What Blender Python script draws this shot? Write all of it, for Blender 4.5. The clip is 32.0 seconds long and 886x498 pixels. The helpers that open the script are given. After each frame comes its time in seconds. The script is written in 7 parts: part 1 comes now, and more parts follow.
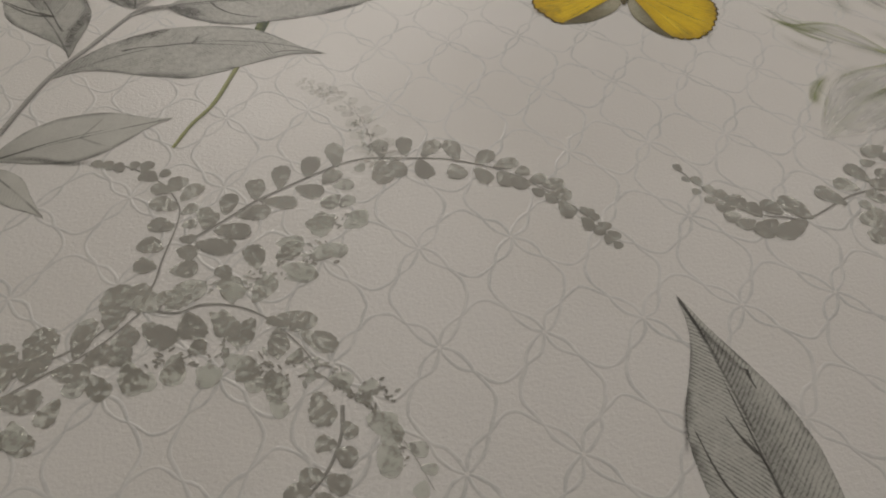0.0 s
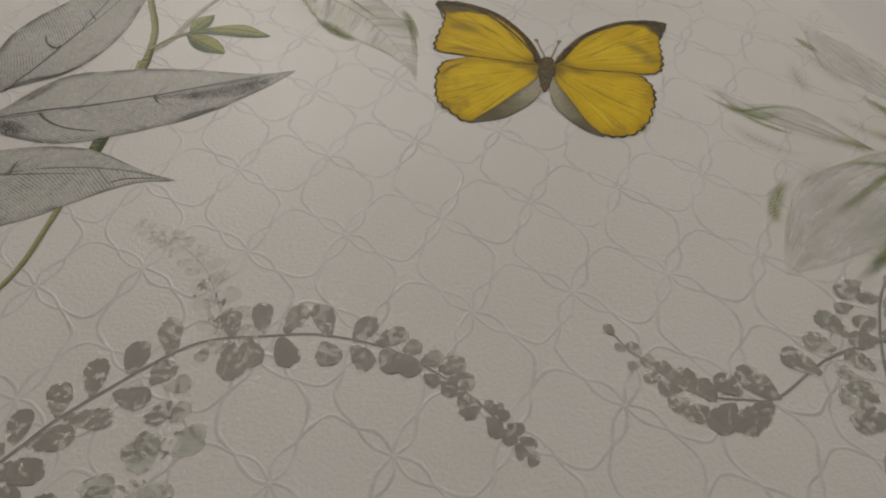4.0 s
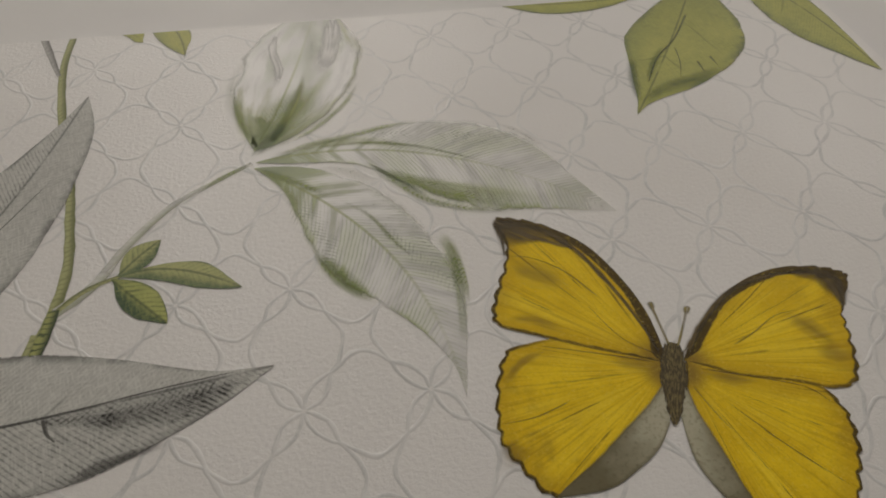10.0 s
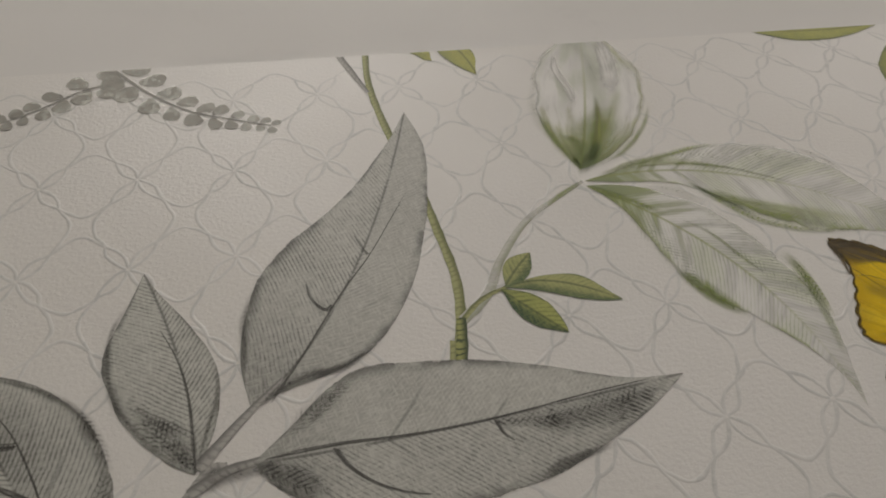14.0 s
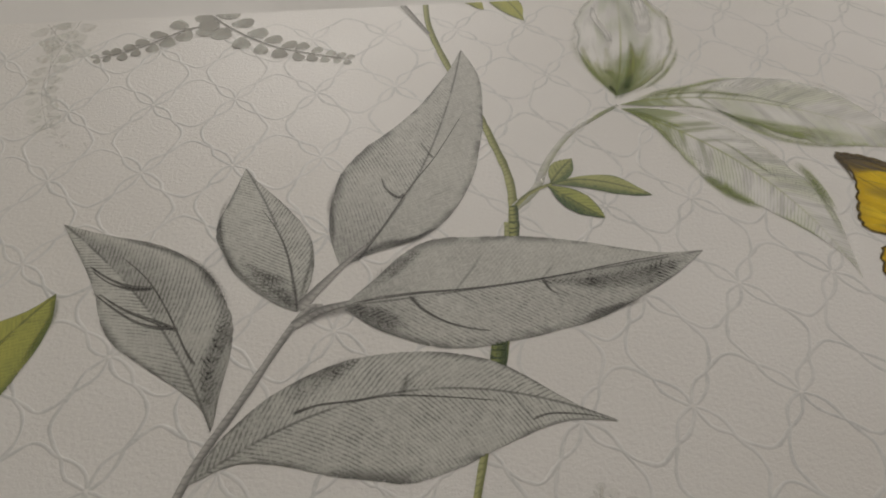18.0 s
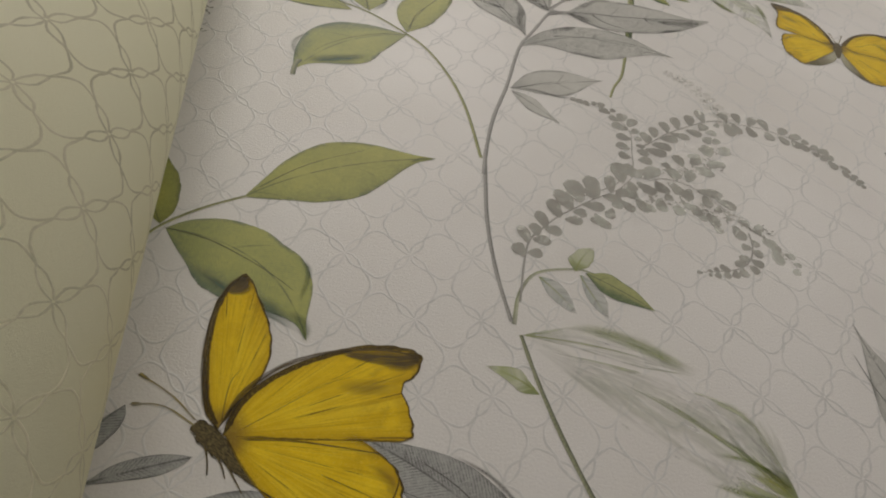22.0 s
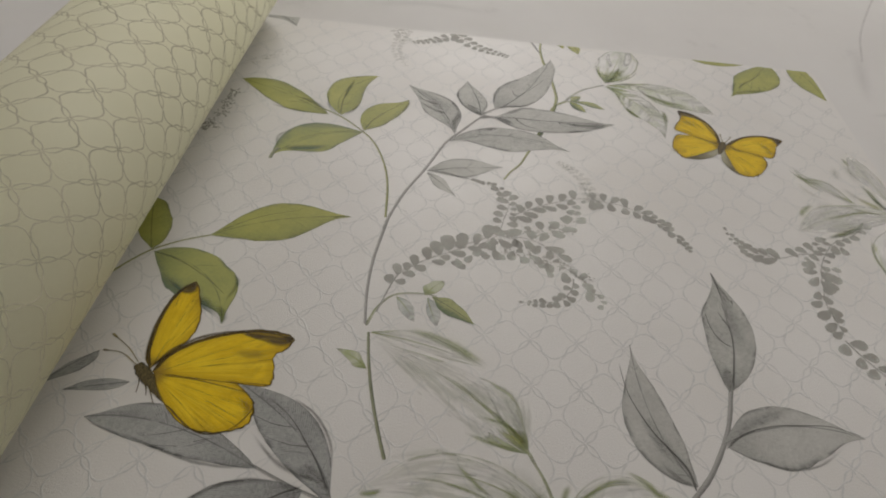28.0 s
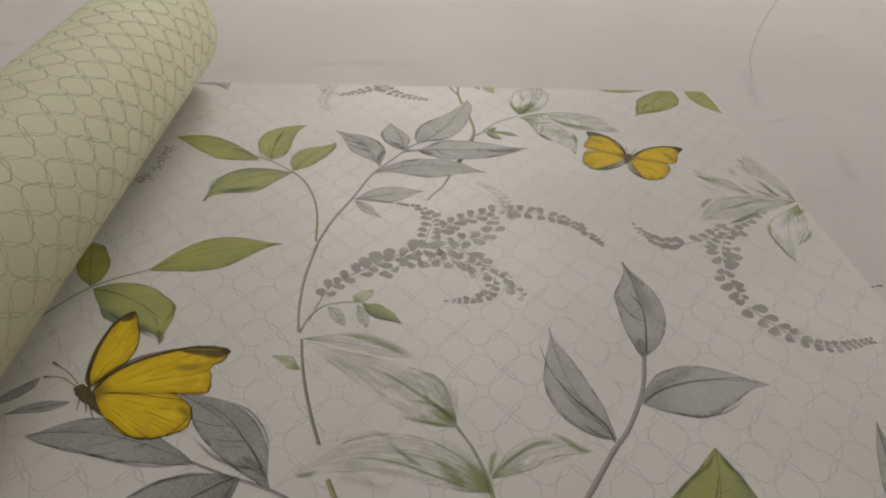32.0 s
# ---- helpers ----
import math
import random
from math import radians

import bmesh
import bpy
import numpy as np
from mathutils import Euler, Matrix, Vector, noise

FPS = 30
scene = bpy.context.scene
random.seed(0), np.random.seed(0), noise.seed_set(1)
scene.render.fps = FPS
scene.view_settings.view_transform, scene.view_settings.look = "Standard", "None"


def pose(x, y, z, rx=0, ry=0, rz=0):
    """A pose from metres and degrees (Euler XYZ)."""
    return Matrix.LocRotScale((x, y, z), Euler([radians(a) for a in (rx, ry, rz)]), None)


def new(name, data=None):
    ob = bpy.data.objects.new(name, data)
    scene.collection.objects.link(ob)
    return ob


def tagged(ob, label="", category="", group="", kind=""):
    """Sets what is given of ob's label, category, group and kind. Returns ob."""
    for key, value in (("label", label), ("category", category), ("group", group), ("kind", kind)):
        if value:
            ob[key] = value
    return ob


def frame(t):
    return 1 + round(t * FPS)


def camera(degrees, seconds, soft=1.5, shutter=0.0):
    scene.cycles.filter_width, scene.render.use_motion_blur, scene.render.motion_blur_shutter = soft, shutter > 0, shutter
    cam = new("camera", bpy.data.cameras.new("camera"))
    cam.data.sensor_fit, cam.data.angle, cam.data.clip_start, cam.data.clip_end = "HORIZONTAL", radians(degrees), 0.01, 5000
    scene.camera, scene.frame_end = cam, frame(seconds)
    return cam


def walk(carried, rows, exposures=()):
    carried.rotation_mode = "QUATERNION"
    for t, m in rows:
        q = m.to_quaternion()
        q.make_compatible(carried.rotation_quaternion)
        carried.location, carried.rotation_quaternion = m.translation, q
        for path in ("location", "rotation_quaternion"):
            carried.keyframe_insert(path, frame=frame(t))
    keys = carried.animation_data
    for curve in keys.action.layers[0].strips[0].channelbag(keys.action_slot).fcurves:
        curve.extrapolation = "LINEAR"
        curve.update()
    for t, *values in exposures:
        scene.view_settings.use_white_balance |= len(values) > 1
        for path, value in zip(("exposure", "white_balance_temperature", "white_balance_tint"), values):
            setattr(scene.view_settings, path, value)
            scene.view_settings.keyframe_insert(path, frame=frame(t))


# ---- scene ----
U = 0.027  # one trellis step across the paper, in metres
V = 1.25 * U  # one trellis step along the paper

# ---- camera and walk ----
cam = camera(62.3, 32.0, soft=2.0)
PATH = [
    (0, -0.0473, -0.2374, 0.1528, 41.95, -0.97, -10.22),
    (0.5, -0.0302, -0.2366, 0.1536, 41.98, -0.60, -10.90),
    (1, -0.0209, -0.2320, 0.1537, 41.96, -0.51, -11.91),
    (1.5, -0.0133, -0.2265, 0.1538, 41.82, -0.61, -12.69),
    (2, -0.0086, -0.2210, 0.1519, 41.75, -0.55, -13.11),
    (2.5, -0.0087, -0.2114, 0.1519, 41.67, -0.63, -13.61),
    (3, -0.0070, -0.1993, 0.1526, 41.73, -0.56, -13.74),
    (3.5, -0.0083, -0.1864, 0.1503, 41.62, -0.51, -13.97),
    (5.5, -0.0101, -0.1337, 0.1444, 42.50, -1.51, -13.66),
    (6, -0.0117, -0.1187, 0.1392, 42.50, -1.56, -13.66),
    (6.5, -0.0110, -0.1051, 0.1393, 42.51, -1.37, -13.42),
    (7, -0.0052, -0.0930, 0.1351, 42.40, -1.23, -13.12),
    (7.5, -0.0030, -0.0846, 0.1360, 42.49, -1.24, -13.05),
    (8, -0.0002, -0.0768, 0.1357, 42.34, -1.27, -12.90),
    (8.5, -0.0033, -0.0694, 0.1352, 42.50, -1.19, -12.78),
    (9, -0.0015, -0.0563, 0.1369, 42.20, -1.20, -12.58),
    (9.5, -0.0001, -0.0472, 0.1369, 42.22, -1.15, -12.43),
    (10, 0.0095, -0.0469, 0.1363, 42.07, -1.14, -12.10),
    (10.5, 0.0084, -0.0421, 0.1397, 42.04, -1.23, -12.20),
    (11, -0.0039, -0.0326, 0.1460, 41.85, -1.43, -12.20),
    (11.5, -0.0179, -0.0300, 0.1430, 41.92, -1.62, -12.24),
    (12, -0.0327, -0.0288, 0.1450, 41.78, -1.54, -11.95),
    (12.5, -0.0440, -0.0316, 0.1481, 41.91, -1.77, -12.10),
    (13, -0.0546, -0.0347, 0.1507, 41.78, -1.77, -11.67),
    (13.5, -0.0703, -0.0342, 0.1532, 41.79, -1.95, -11.64),
    (14, -0.0849, -0.0335, 0.1471, 41.83, -2.14, -11.33),
    (14.5, -0.0859, -0.0362, 0.1437, 42.11, -1.81, -10.98),
    (16.5, -0.0966, -0.0497, 0.1404, 42.36, -1.71, -10.12),
    (17, -0.0953, -0.0538, 0.1378, 42.28, -1.51, -9.78),
    (17.5, -0.0960, -0.0644, 0.1411, 42.58, -1.14, -9.24),
    (18, -0.1013, -0.0775, 0.1495, 42.49, -1.06, -9.15),
    (18.5, -0.1092, -0.1073, 0.1713, 42.85, -0.79, -9.04),
    (19, -0.1209, -0.1538, 0.1904, 43.32, -0.30, -8.35),
    (19.5, -0.1254, -0.1951, 0.1953, 43.18, -0.28, -8.14),
    (20, -0.1321, -0.2265, 0.2196, 42.73, -0.24, -8.03),
    (20.5, -0.1525, -0.2549, 0.2315, 43.11, -0.40, -7.73),
    (21, -0.1660, -0.3175, 0.2438, 45.48, -1.13, -6.55),
    (21.5, -0.2020, -0.3403, 0.2483, 45.12, -4.61, -5.66),
    (22, -0.2526, -0.3721, 0.2298, 42.22, -8.43, -4.68),
    (22.5, -0.2715, -0.3910, 0.2130, 43.88, -10.37, -5.14),
    (23, -0.2701, -0.4278, 0.2254, 47.01, -8.62, -5.10),
    (23.5, -0.2580, -0.4330, 0.2107, 47.46, -7.76, -4.12),
    (24, -0.2739, -0.4319, 0.2323, 43.73, -10.22, -2.85),
    (24.5, -0.2759, -0.4413, 0.2172, 43.44, -10.63, -2.29),
    (25, -0.2683, -0.4560, 0.2012, 45.10, -10.70, -2.11),
    (25.5, -0.2445, -0.4557, 0.1801, 51.03, -9.76, -0.90),
    (27.5, -0.1683, -0.4909, 0.2643, 50.17, -5.86, 3.87),
    (28, -0.1318, -0.4912, 0.3133, 48.90, -3.72, 3.99),
    (28.5, -0.1024, -0.4951, 0.3069, 50.31, -2.34, 3.50),
    (29, -0.0906, -0.5016, 0.2869, 52.94, -1.23, 1.73),
    (29.5, -0.0824, -0.4981, 0.2724, 54.82, -0.75, -0.19),
    (30, -0.0721, -0.4843, 0.2662, 55.79, -0.62, -1.43),
    (30.5, -0.0703, -0.4893, 0.2674, 56.24, 0.38, -2.02),
    (31, -0.0890, -0.5033, 0.2751, 55.76, -1.08, -1.68),
    (31.5, -0.1012, -0.5294, 0.2798, 55.81, -1.04, -1.45),
    (32, -0.1021, -0.5442, 0.2949, 55.61, -0.91, -1.47),
]
EXPOSURES = [(0, -0.22, 6500, 10), (6, -0.29, 6500, 10), (13, -0.27, 6480, 10), (17.0, -0.22, 6450, 9), (19.5, -0.15, 6480, 10), (20.5, -0.12, 6480, 10), (22, -0.05, 6450, 10), (24, 0.05, 6150, 12), (25.5, 0.05, 6150, 12), (28, -0.05, 6250, 10), (29, -0.1, 6400, 7), (30.5, -0.17, 6450, 9), (32, -0.15, 6450, 9)]
walk(cam, [(t, pose(x, y, z, rx, ry, rz)) for t, x, y, z, rx, ry, rz in PATH], EXPOSURES)

# ---- world and lamps ----
world = bpy.data.worlds.new("world")
scene.world = world
world.use_nodes = True
world.node_tree.nodes["Background"].inputs[0].default_value = (0.9, 0.95, 1.0, 1)
world.node_tree.nodes["Background"].inputs[1].default_value = 0.02


# ---- node helpers ----
class Nodes:
    """Short hands for the nodes of one material."""

    def __init__(self, name):
        self.mat = bpy.data.materials.new(name)
        self.mat.use_nodes = True
        self.tree = self.mat.node_tree
        self.tree.nodes.clear()

    def put(self, kind, **sockets):
        n = self.tree.nodes.new(kind)
        for k, v in sockets.items():
            self.link(n.inputs[k.replace("_", " ")], v)
        return n

    def link(self, socket, v):
        if isinstance(v, bpy.types.NodeSocket):
            self.tree.links.new(v, socket)
        else:
            socket.default_value = v

    def math(self, op, a, b=0.0, clamp=False):
        n = self.tree.nodes.new("ShaderNodeMath")
        n.operation, n.use_clamp = op, clamp
        self.link(n.inputs[0], a)
        self.link(n.inputs[1], b)
        return n.outputs[0]

    def ramp(self, x, lo, hi, a=0.0, b=1.0):
        n = self.tree.nodes.new("ShaderNodeMapRange")
        n.interpolation_type = "SMOOTHSTEP"
        for i, v in enumerate((x, lo, hi, a, b)):
            self.link(n.inputs[i], v)
        return n.outputs[0]

    def mix(self, f, a, b):
        n = self.tree.nodes.new("ShaderNodeMix")
        n.data_type = "RGBA"
        self.link(n.inputs[0], f)
        for i, v in ((6, a), (7, b)):
            self.link(n.inputs[i], v if isinstance(v, bpy.types.NodeSocket) else (*v, 1))
        return n.outputs[2]

    def noise(self, vec, scale, detail=3.0, rough=0.55):
        n = self.put("ShaderNodeTexNoise", Vector=vec, Scale=scale, Detail=detail, Roughness=rough)
        return n.outputs[0]

    def where(self):
        return self.put("ShaderNodeTexCoord").outputs["Object"]

    def place(self):
        return self.put("ShaderNodeNewGeometry").outputs["Position"]

    def uv(self):
        n = self.put("ShaderNodeSeparateXYZ", Vector=self.put("ShaderNodeUVMap").outputs[0])
        return n.outputs[0], n.outputs[1]

    def join(self, x, y, z=0.0):
        return self.put("ShaderNodeCombineXYZ", X=x, Y=y, Z=z).outputs[0]

    def random(self):
        return self.put("ShaderNodeObjectInfo").outputs["Random"]

    def done(self, colour, rough=0.6, bump=None, depth=0.0002, strength=0.5, cover=None, spec=0.35):
        p = self.put("ShaderNodeBsdfPrincipled")
        self.link(p.inputs["Base Color"], colour if isinstance(colour, bpy.types.NodeSocket) else (*colour, 1))
        self.link(p.inputs["Roughness"], rough)
        p.inputs["Specular IOR Level"].default_value = spec
        if bump is not None:
            b = self.put("ShaderNodeBump", Height=bump, Distance=depth, Strength=strength)
            self.link(p.inputs["Normal"], b.outputs[0])
        out = p.outputs[0]
        if cover is not None:
            m = self.put("ShaderNodeMixShader")
            self.link(m.inputs[0], cover)
            self.link(m.inputs[1], self.put("ShaderNodeBsdfTransparent").outputs[0])
            self.link(m.inputs[2], out)
            out = m.outputs[0]
        o = self.put("ShaderNodeOutputMaterial")
        self.link(o.inputs[0], out)
        return self.mat


# ---- materials: setting ----
def paper_material(name, base, warm, coarse=2.0, gloss=0.37, spec=0.5):
    n = Nodes(name)
    p = n.place()
    grain = n.noise(p, 2600.0, 3.0)
    cloth = n.noise(p, 900.0, 2.0)
    cloud = n.noise(p, 9.0, 3.0)
    c = n.mix(n.ramp(cloud, 0.3, 0.7), base, warm)
    c = n.mix(n.math("MULTIPLY", n.ramp(grain, 0.55, 0.8), 0.08), c, tuple(0.6 * v for v in base))
    h = n.math("ADD", grain, n.math("MULTIPLY", cloth, coarse))
    return n.done(c, n.ramp(cloud, 0.3, 0.7, gloss, gloss + 0.08), h, 0.00022, 0.36, spec=spec)


PAPER = paper_material("vinyl paper", (0.78, 0.77, 0.755), (0.74, 0.725, 0.7))
GREEN_PAPER = paper_material("green vinyl paper", (0.74, 0.732, 0.54), (0.71, 0.70, 0.50), 0.5, 0.6, 0.3)


def line_material(name, dark, light, rough=0.4, spec=0.5, depth=0.5, ridge=0.35):
    """Thin uneven print on a low ridge: the ink comes and goes along each strand."""
    n = Nodes(name)
    p = n.place()
    big, patchy, fine = n.noise(p, 60.0, 3.0), n.noise(p, 260.0, 3.0, 0.65), n.noise(p, 1700.0, 2.0)
    rise = n.ramp(n.uv()[0], 0.0, 1.0)
    f = n.math("MULTIPLY", n.ramp(big, 0.35, 0.62, 0.35, 1.0), n.ramp(patchy, 0.34, 0.55, 0.35, 1.0))
    f = n.math("MULTIPLY", f, n.ramp(fine, 0.3, 0.6, 0.55, 1.0))
    f = n.math("MULTIPLY", f, n.ramp(rise, 0.1, 0.8, 0.15, 1.0))
    crumb = n.noise(p, 700.0, 3.0, 0.7)
    return n.done(n.mix(f, light, dark), rough, n.math("ADD", n.math("MULTIPLY", rise, ridge), n.math("MULTIPLY", crumb, 0.9)), 0.00014, depth, spec=spec)


LINE = line_material("silver grey trellis ink", (0.575, 0.582, 0.572), (0.75, 0.743, 0.728))
GREEN_LINE = line_material("olive trellis ink", (0.42, 0.415, 0.285), (0.62, 0.592, 0.43), 0.6, 0.3, 0.4, 0.25)


def table_material():
    n = Nodes("white laminate")
    p = n.place()
    cloud, fine, smear = n.noise(p, 3.0, 4.0), n.noise(p, 700.0, 2.0), n.noise(p, 14.0, 5.0, 0.7)
    c = n.mix(n.ramp(cloud, 0.3, 0.7), (0.76, 0.755, 0.745), (0.71, 0.70, 0.685))
    c = n.mix(n.math("MULTIPLY", n.ramp(smear, 0.58, 0.75), 0.32), c, (0.5, 0.49, 0.48))
    return n.done(c, n.ramp(smear, 0.3, 0.7, 0.5, 0.65), fine, 0.0001, 0.15, spec=0.25)


TABLE = table_material()


def plain(name, base, other, scale, rough):
    n = Nodes(name)
    p = n.place()
    return n.done(n.mix(n.ramp(n.noise(p, scale, 4.0), 0.3, 0.7), base, other), rough, n.noise(p, scale * 20, 2.0), 0.001, 0.2)


WALL_PAINT = plain("warm white wall paint", (0.72, 0.70, 0.67), (0.68, 0.66, 0.63), 2.0, 0.8)
FLOOR_LAY = plain("grey floor lining", (0.32, 0.30, 0.28), (0.26, 0.25, 0.24), 3.0, 0.5)
STEEL = plain("painted steel", (0.42, 0.42, 0.42), (0.38, 0.38, 0.38), 30.0, 0.4)


# ---- mesh helpers ----
def mesh_of(bm, name, material, smooth=False):
    me = bpy.data.meshes.new(name)
    bm.to_mesh(me)
    bm.free()
    me.materials.append(material)
    for poly in me.polygons:
        poly.use_smooth = smooth
    return me


def part(name, bm, material, parent=None, label="", smooth=False):
    ob = new(name, mesh_of(bm, name, material, smooth))
    ob.parent = parent
    return tagged(ob, label)


def box(bm, x0, x1, y0, y1, z0, z1, bevel=0.0):
    ge = bmesh.ops.create_cube(bm, size=1.0)["verts"]
    for v in ge:
        v.co = Vector((x0 + (v.co.x + 0.5) * (x1 - x0), y0 + (v.co.y + 0.5) * (y1 - y0), z0 + (v.co.z + 0.5) * (z1 - z0)))
    if bevel:
        edges = {e for v in ge for e in v.link_edges}
        bmesh.ops.bevel(bm, geom=list(edges), offset=bevel, segments=2, affect="EDGES", profile=0.5)
    return bm


def slab(x0, x1, y0, y1, z0, z1, bevel=0.0):
    return box(bmesh.new(), x0, x1, y0, y1, z0, z1, bevel)


# ---- the room ----
TOP = -0.0009  # the table's upper face; the sheet's upper face is at 0
GROUND = -0.76
RX0, RX1, RY0, RY1, RZ = -2.2, 2.4, -2.4, 3.4, 1.85
for name, bm, mat, label in (
    ("floor", slab(RX0, RX1, RY0, RY1, GROUND - 0.1, GROUND), FLOOR_LAY, "grey floor lining under the table"),
    ("ceiling", slab(RX0, RX1, RY0, RY1, RZ, RZ + 0.1), WALL_PAINT, "plain white ceiling"),
    ("wall_north", slab(RX0 - 0.1, RX1 + 0.1, RY1, RY1 + 0.1, GROUND, RZ), WALL_PAINT, "plain warm white wall"),
    ("wall_south", slab(RX0 - 0.1, RX1 + 0.1, RY0 - 0.1, RY0, GROUND, RZ), WALL_PAINT, "plain warm white wall"),
    ("wall_west", slab(RX0 - 0.1, RX0, RY0, RY1, GROUND, RZ), WALL_PAINT, "plain warm white wall"),
    ("wall_east", slab(RX1, RX1 + 0.1, RY0, RY1, GROUND, RZ), WALL_PAINT, "plain warm white wall"),
):
    tagged(part(name, bm, mat), label, name.split("_")[0], kind="structure")

# Area lights added to balance sheet and roll brightness; no fixtures are known there.
for lx, ly, watts in ((1.7, 1.8, 18.0), (-0.05, 2.6, 45.0), (-0.8, -1.0, 3.4)):
    lamp_data = bpy.data.lights.new("unseen_area_light", "AREA")
    lamp_data.shape, lamp_data.size, lamp_data.size_y = "RECTANGLE", 1.2, 0.9
    lamp_data.energy, lamp_data.color = watts, (1.0, 0.94, 0.875)
    new("unseen_area_light", lamp_data).matrix_world = pose(lx, ly, RZ - 0.02)

# ---- the table ----
table = tagged(new("table"), "large white laminate work table with faint smudges", "table")
table.matrix_world = pose(0, 0, TOP)
TX0, TX1, TY0, TY1 = -1.5, 1.5, -1.25, 1.75
part("tabletop", slab(TX0, TX1, TY0, TY1, -0.03, 0, 0.002), TABLE, table)
for x in (TX0 + 0.08, TX1 - 0.08):
    for y in (TY0 + 0.08, TY1 - 0.08):
        part("leg", slab(x - 0.025, x + 0.025, y - 0.025, y + 0.025, GROUND - TOP, -0.03, 0.003), STEEL, table)


# ---- trellis: interlaced strands with lens-shaped eyes at every node ----
def trellis_strands():
    """The strands of one cell, from its lower left node, as point lists in steps."""
    q, lens, out = 0.25, 0.062, []
    a = Vector((1.0, 1.25))
    corners = [Vector((0, 0)), Vector((1, 0)), Vector((1, 1.25)), Vector((0, 1.25))]
    heads = []
    for c in corners:
        d = Vector((1 if c.x == 0 else -1, 1.25 if c.y == 0 else -1.25)) * q
        side = Vector((-d.y, d.x)).normalized()
        heads.append(c + d)
        for s in (-1, 1):
            out.append([c + d * u + side * (s * lens * math.sin(math.pi * u) ** 0.9) for u in (0.04, 0.12, 0.3, 0.5, 0.7, 0.88, 1.0)])
    mid = a / 2
    for i in range(4):
        p, r = heads[i], heads[(i + 1) % 4]
        inward = (mid - (p + r) / 2).normalized()
        deep = 0.165 if i % 2 == 0 else 0.135
        top = 0.3125 if i % 2 == 0 else 0.25
        near = top - deep
        bend = top * top - near * near
        out.append([p.lerp(r, u) + inward * (top - math.sqrt(near * near + bend * (2 * u - 1) ** 2)) for u in (0, 0.06, 0.14, 0.25, 0.36, 0.43, 0.5, 0.57, 0.64, 0.75, 0.86, 0.94, 1)])
    return out


STRANDS = trellis_strands()


def trellis_mesh(name, x0, x1, y0, y1, keep, lay, material, wide=0.00072, high=0.000045, wobble=0.0006):
    """Raised strands over the cells x0..x1, y0..y1. keep(x, y) says where, lay(x, y, h) puts a point of the flat paper in place."""
    verts, faces = [], []
    for j in range(y0, y1):
        for i in range(x0, x1):
            for turn, strand in enumerate(STRANDS):
                over = 0.0000018 * (turn + (5 if (i + j) % 2 else 0))
                flat = [Vector(((p.x + i) * U, p.y * U + j * V)) for p in strand]
                if not all(keep(p.x, p.y) for p in flat):
                    continue
                first = len(verts)
                for k, p in enumerate(flat):
                    ahead = (flat[min(k + 1, len(flat) - 1)] - flat[max(k - 1, 0)]).normalized()
                    side = Vector((-ahead.y, ahead.x))
                    w = noise.noise_vector((p.x * 210, p.y * 210, 0.3)) * wobble
                    c = p + Vector((w.x, w.y))
                    half = wide * (0.8 + 0.5 * noise.noise((p.x * 400, p.y * 400, 2.0)))
                    for s, h in ((-1, -0.00001), (-0.35, high), (0.35, high), (1, -0.00001)):
                        verts.append(lay(*(c + side * half * s), h + over if h > 0 else h))
                for k in range(len(flat) - 1):
                    for m in range(3):
                        o = first + 4 * k + m
                        faces.append((o, o + 4, o + 5, o + 1))
    me = bpy.data.meshes.new(name)
    me.from_pydata(verts, [], faces)
    me.materials.append(material)
    ridge = me.uv_layers.new(name="UVMap").data
    for loop in me.loops:
        ridge[loop.index].uv = (1.0 if loop.vertex_index % 4 in (1, 2) else 0.0, 0.0)
    for poly in me.polygons:
        poly.use_smooth = True
    return me


# ---- the floral sheet ----
SX0, SX1, SY0, SY1 = -14.6 * U, 7.42 * U, -24.0 * U, 6.9 * U
SLOPE = -0.035  # the cut upper end runs slightly askew


def cut(x):
    return SY1 + SLOPE * (x - 0.0)


def sheet_mesh():
    bm = slab(SX0, SX1, SY0, SY1, -0.0008, 0.0)
    for v in bm.verts:
        if v.co.y > 0:
            v.co.y = cut(v.co.x)
    return bm


sheet = tagged(part("wallpaper_sheet", sheet_mesh(), PAPER), "white floral wallpaper sheet with yellow butterflies, unrolled on the table", "wallpaper")
lines = new("trellis_relief", trellis_mesh("trellis_relief", -15, 8, -20, 7, lambda x, y: SX0 + 0.001 < x < SX1 - 0.001 and y < cut(x) - 0.001, lambda x, y, h: (x, y, h), LINE))
lines.parent = sheet
tagged(lines, "embossed silver-grey trellis lines", kind="stuff")

# ---- the green roll ----
ROLL_GAP = 0.0011  # the roll narrows by this much with each turn
ROLL_R, ROLL_X, ROLL_Y0, ROLL_Y1 = 2.12 * U, -13.45 * U, -21.0 * U, 7.3 * U


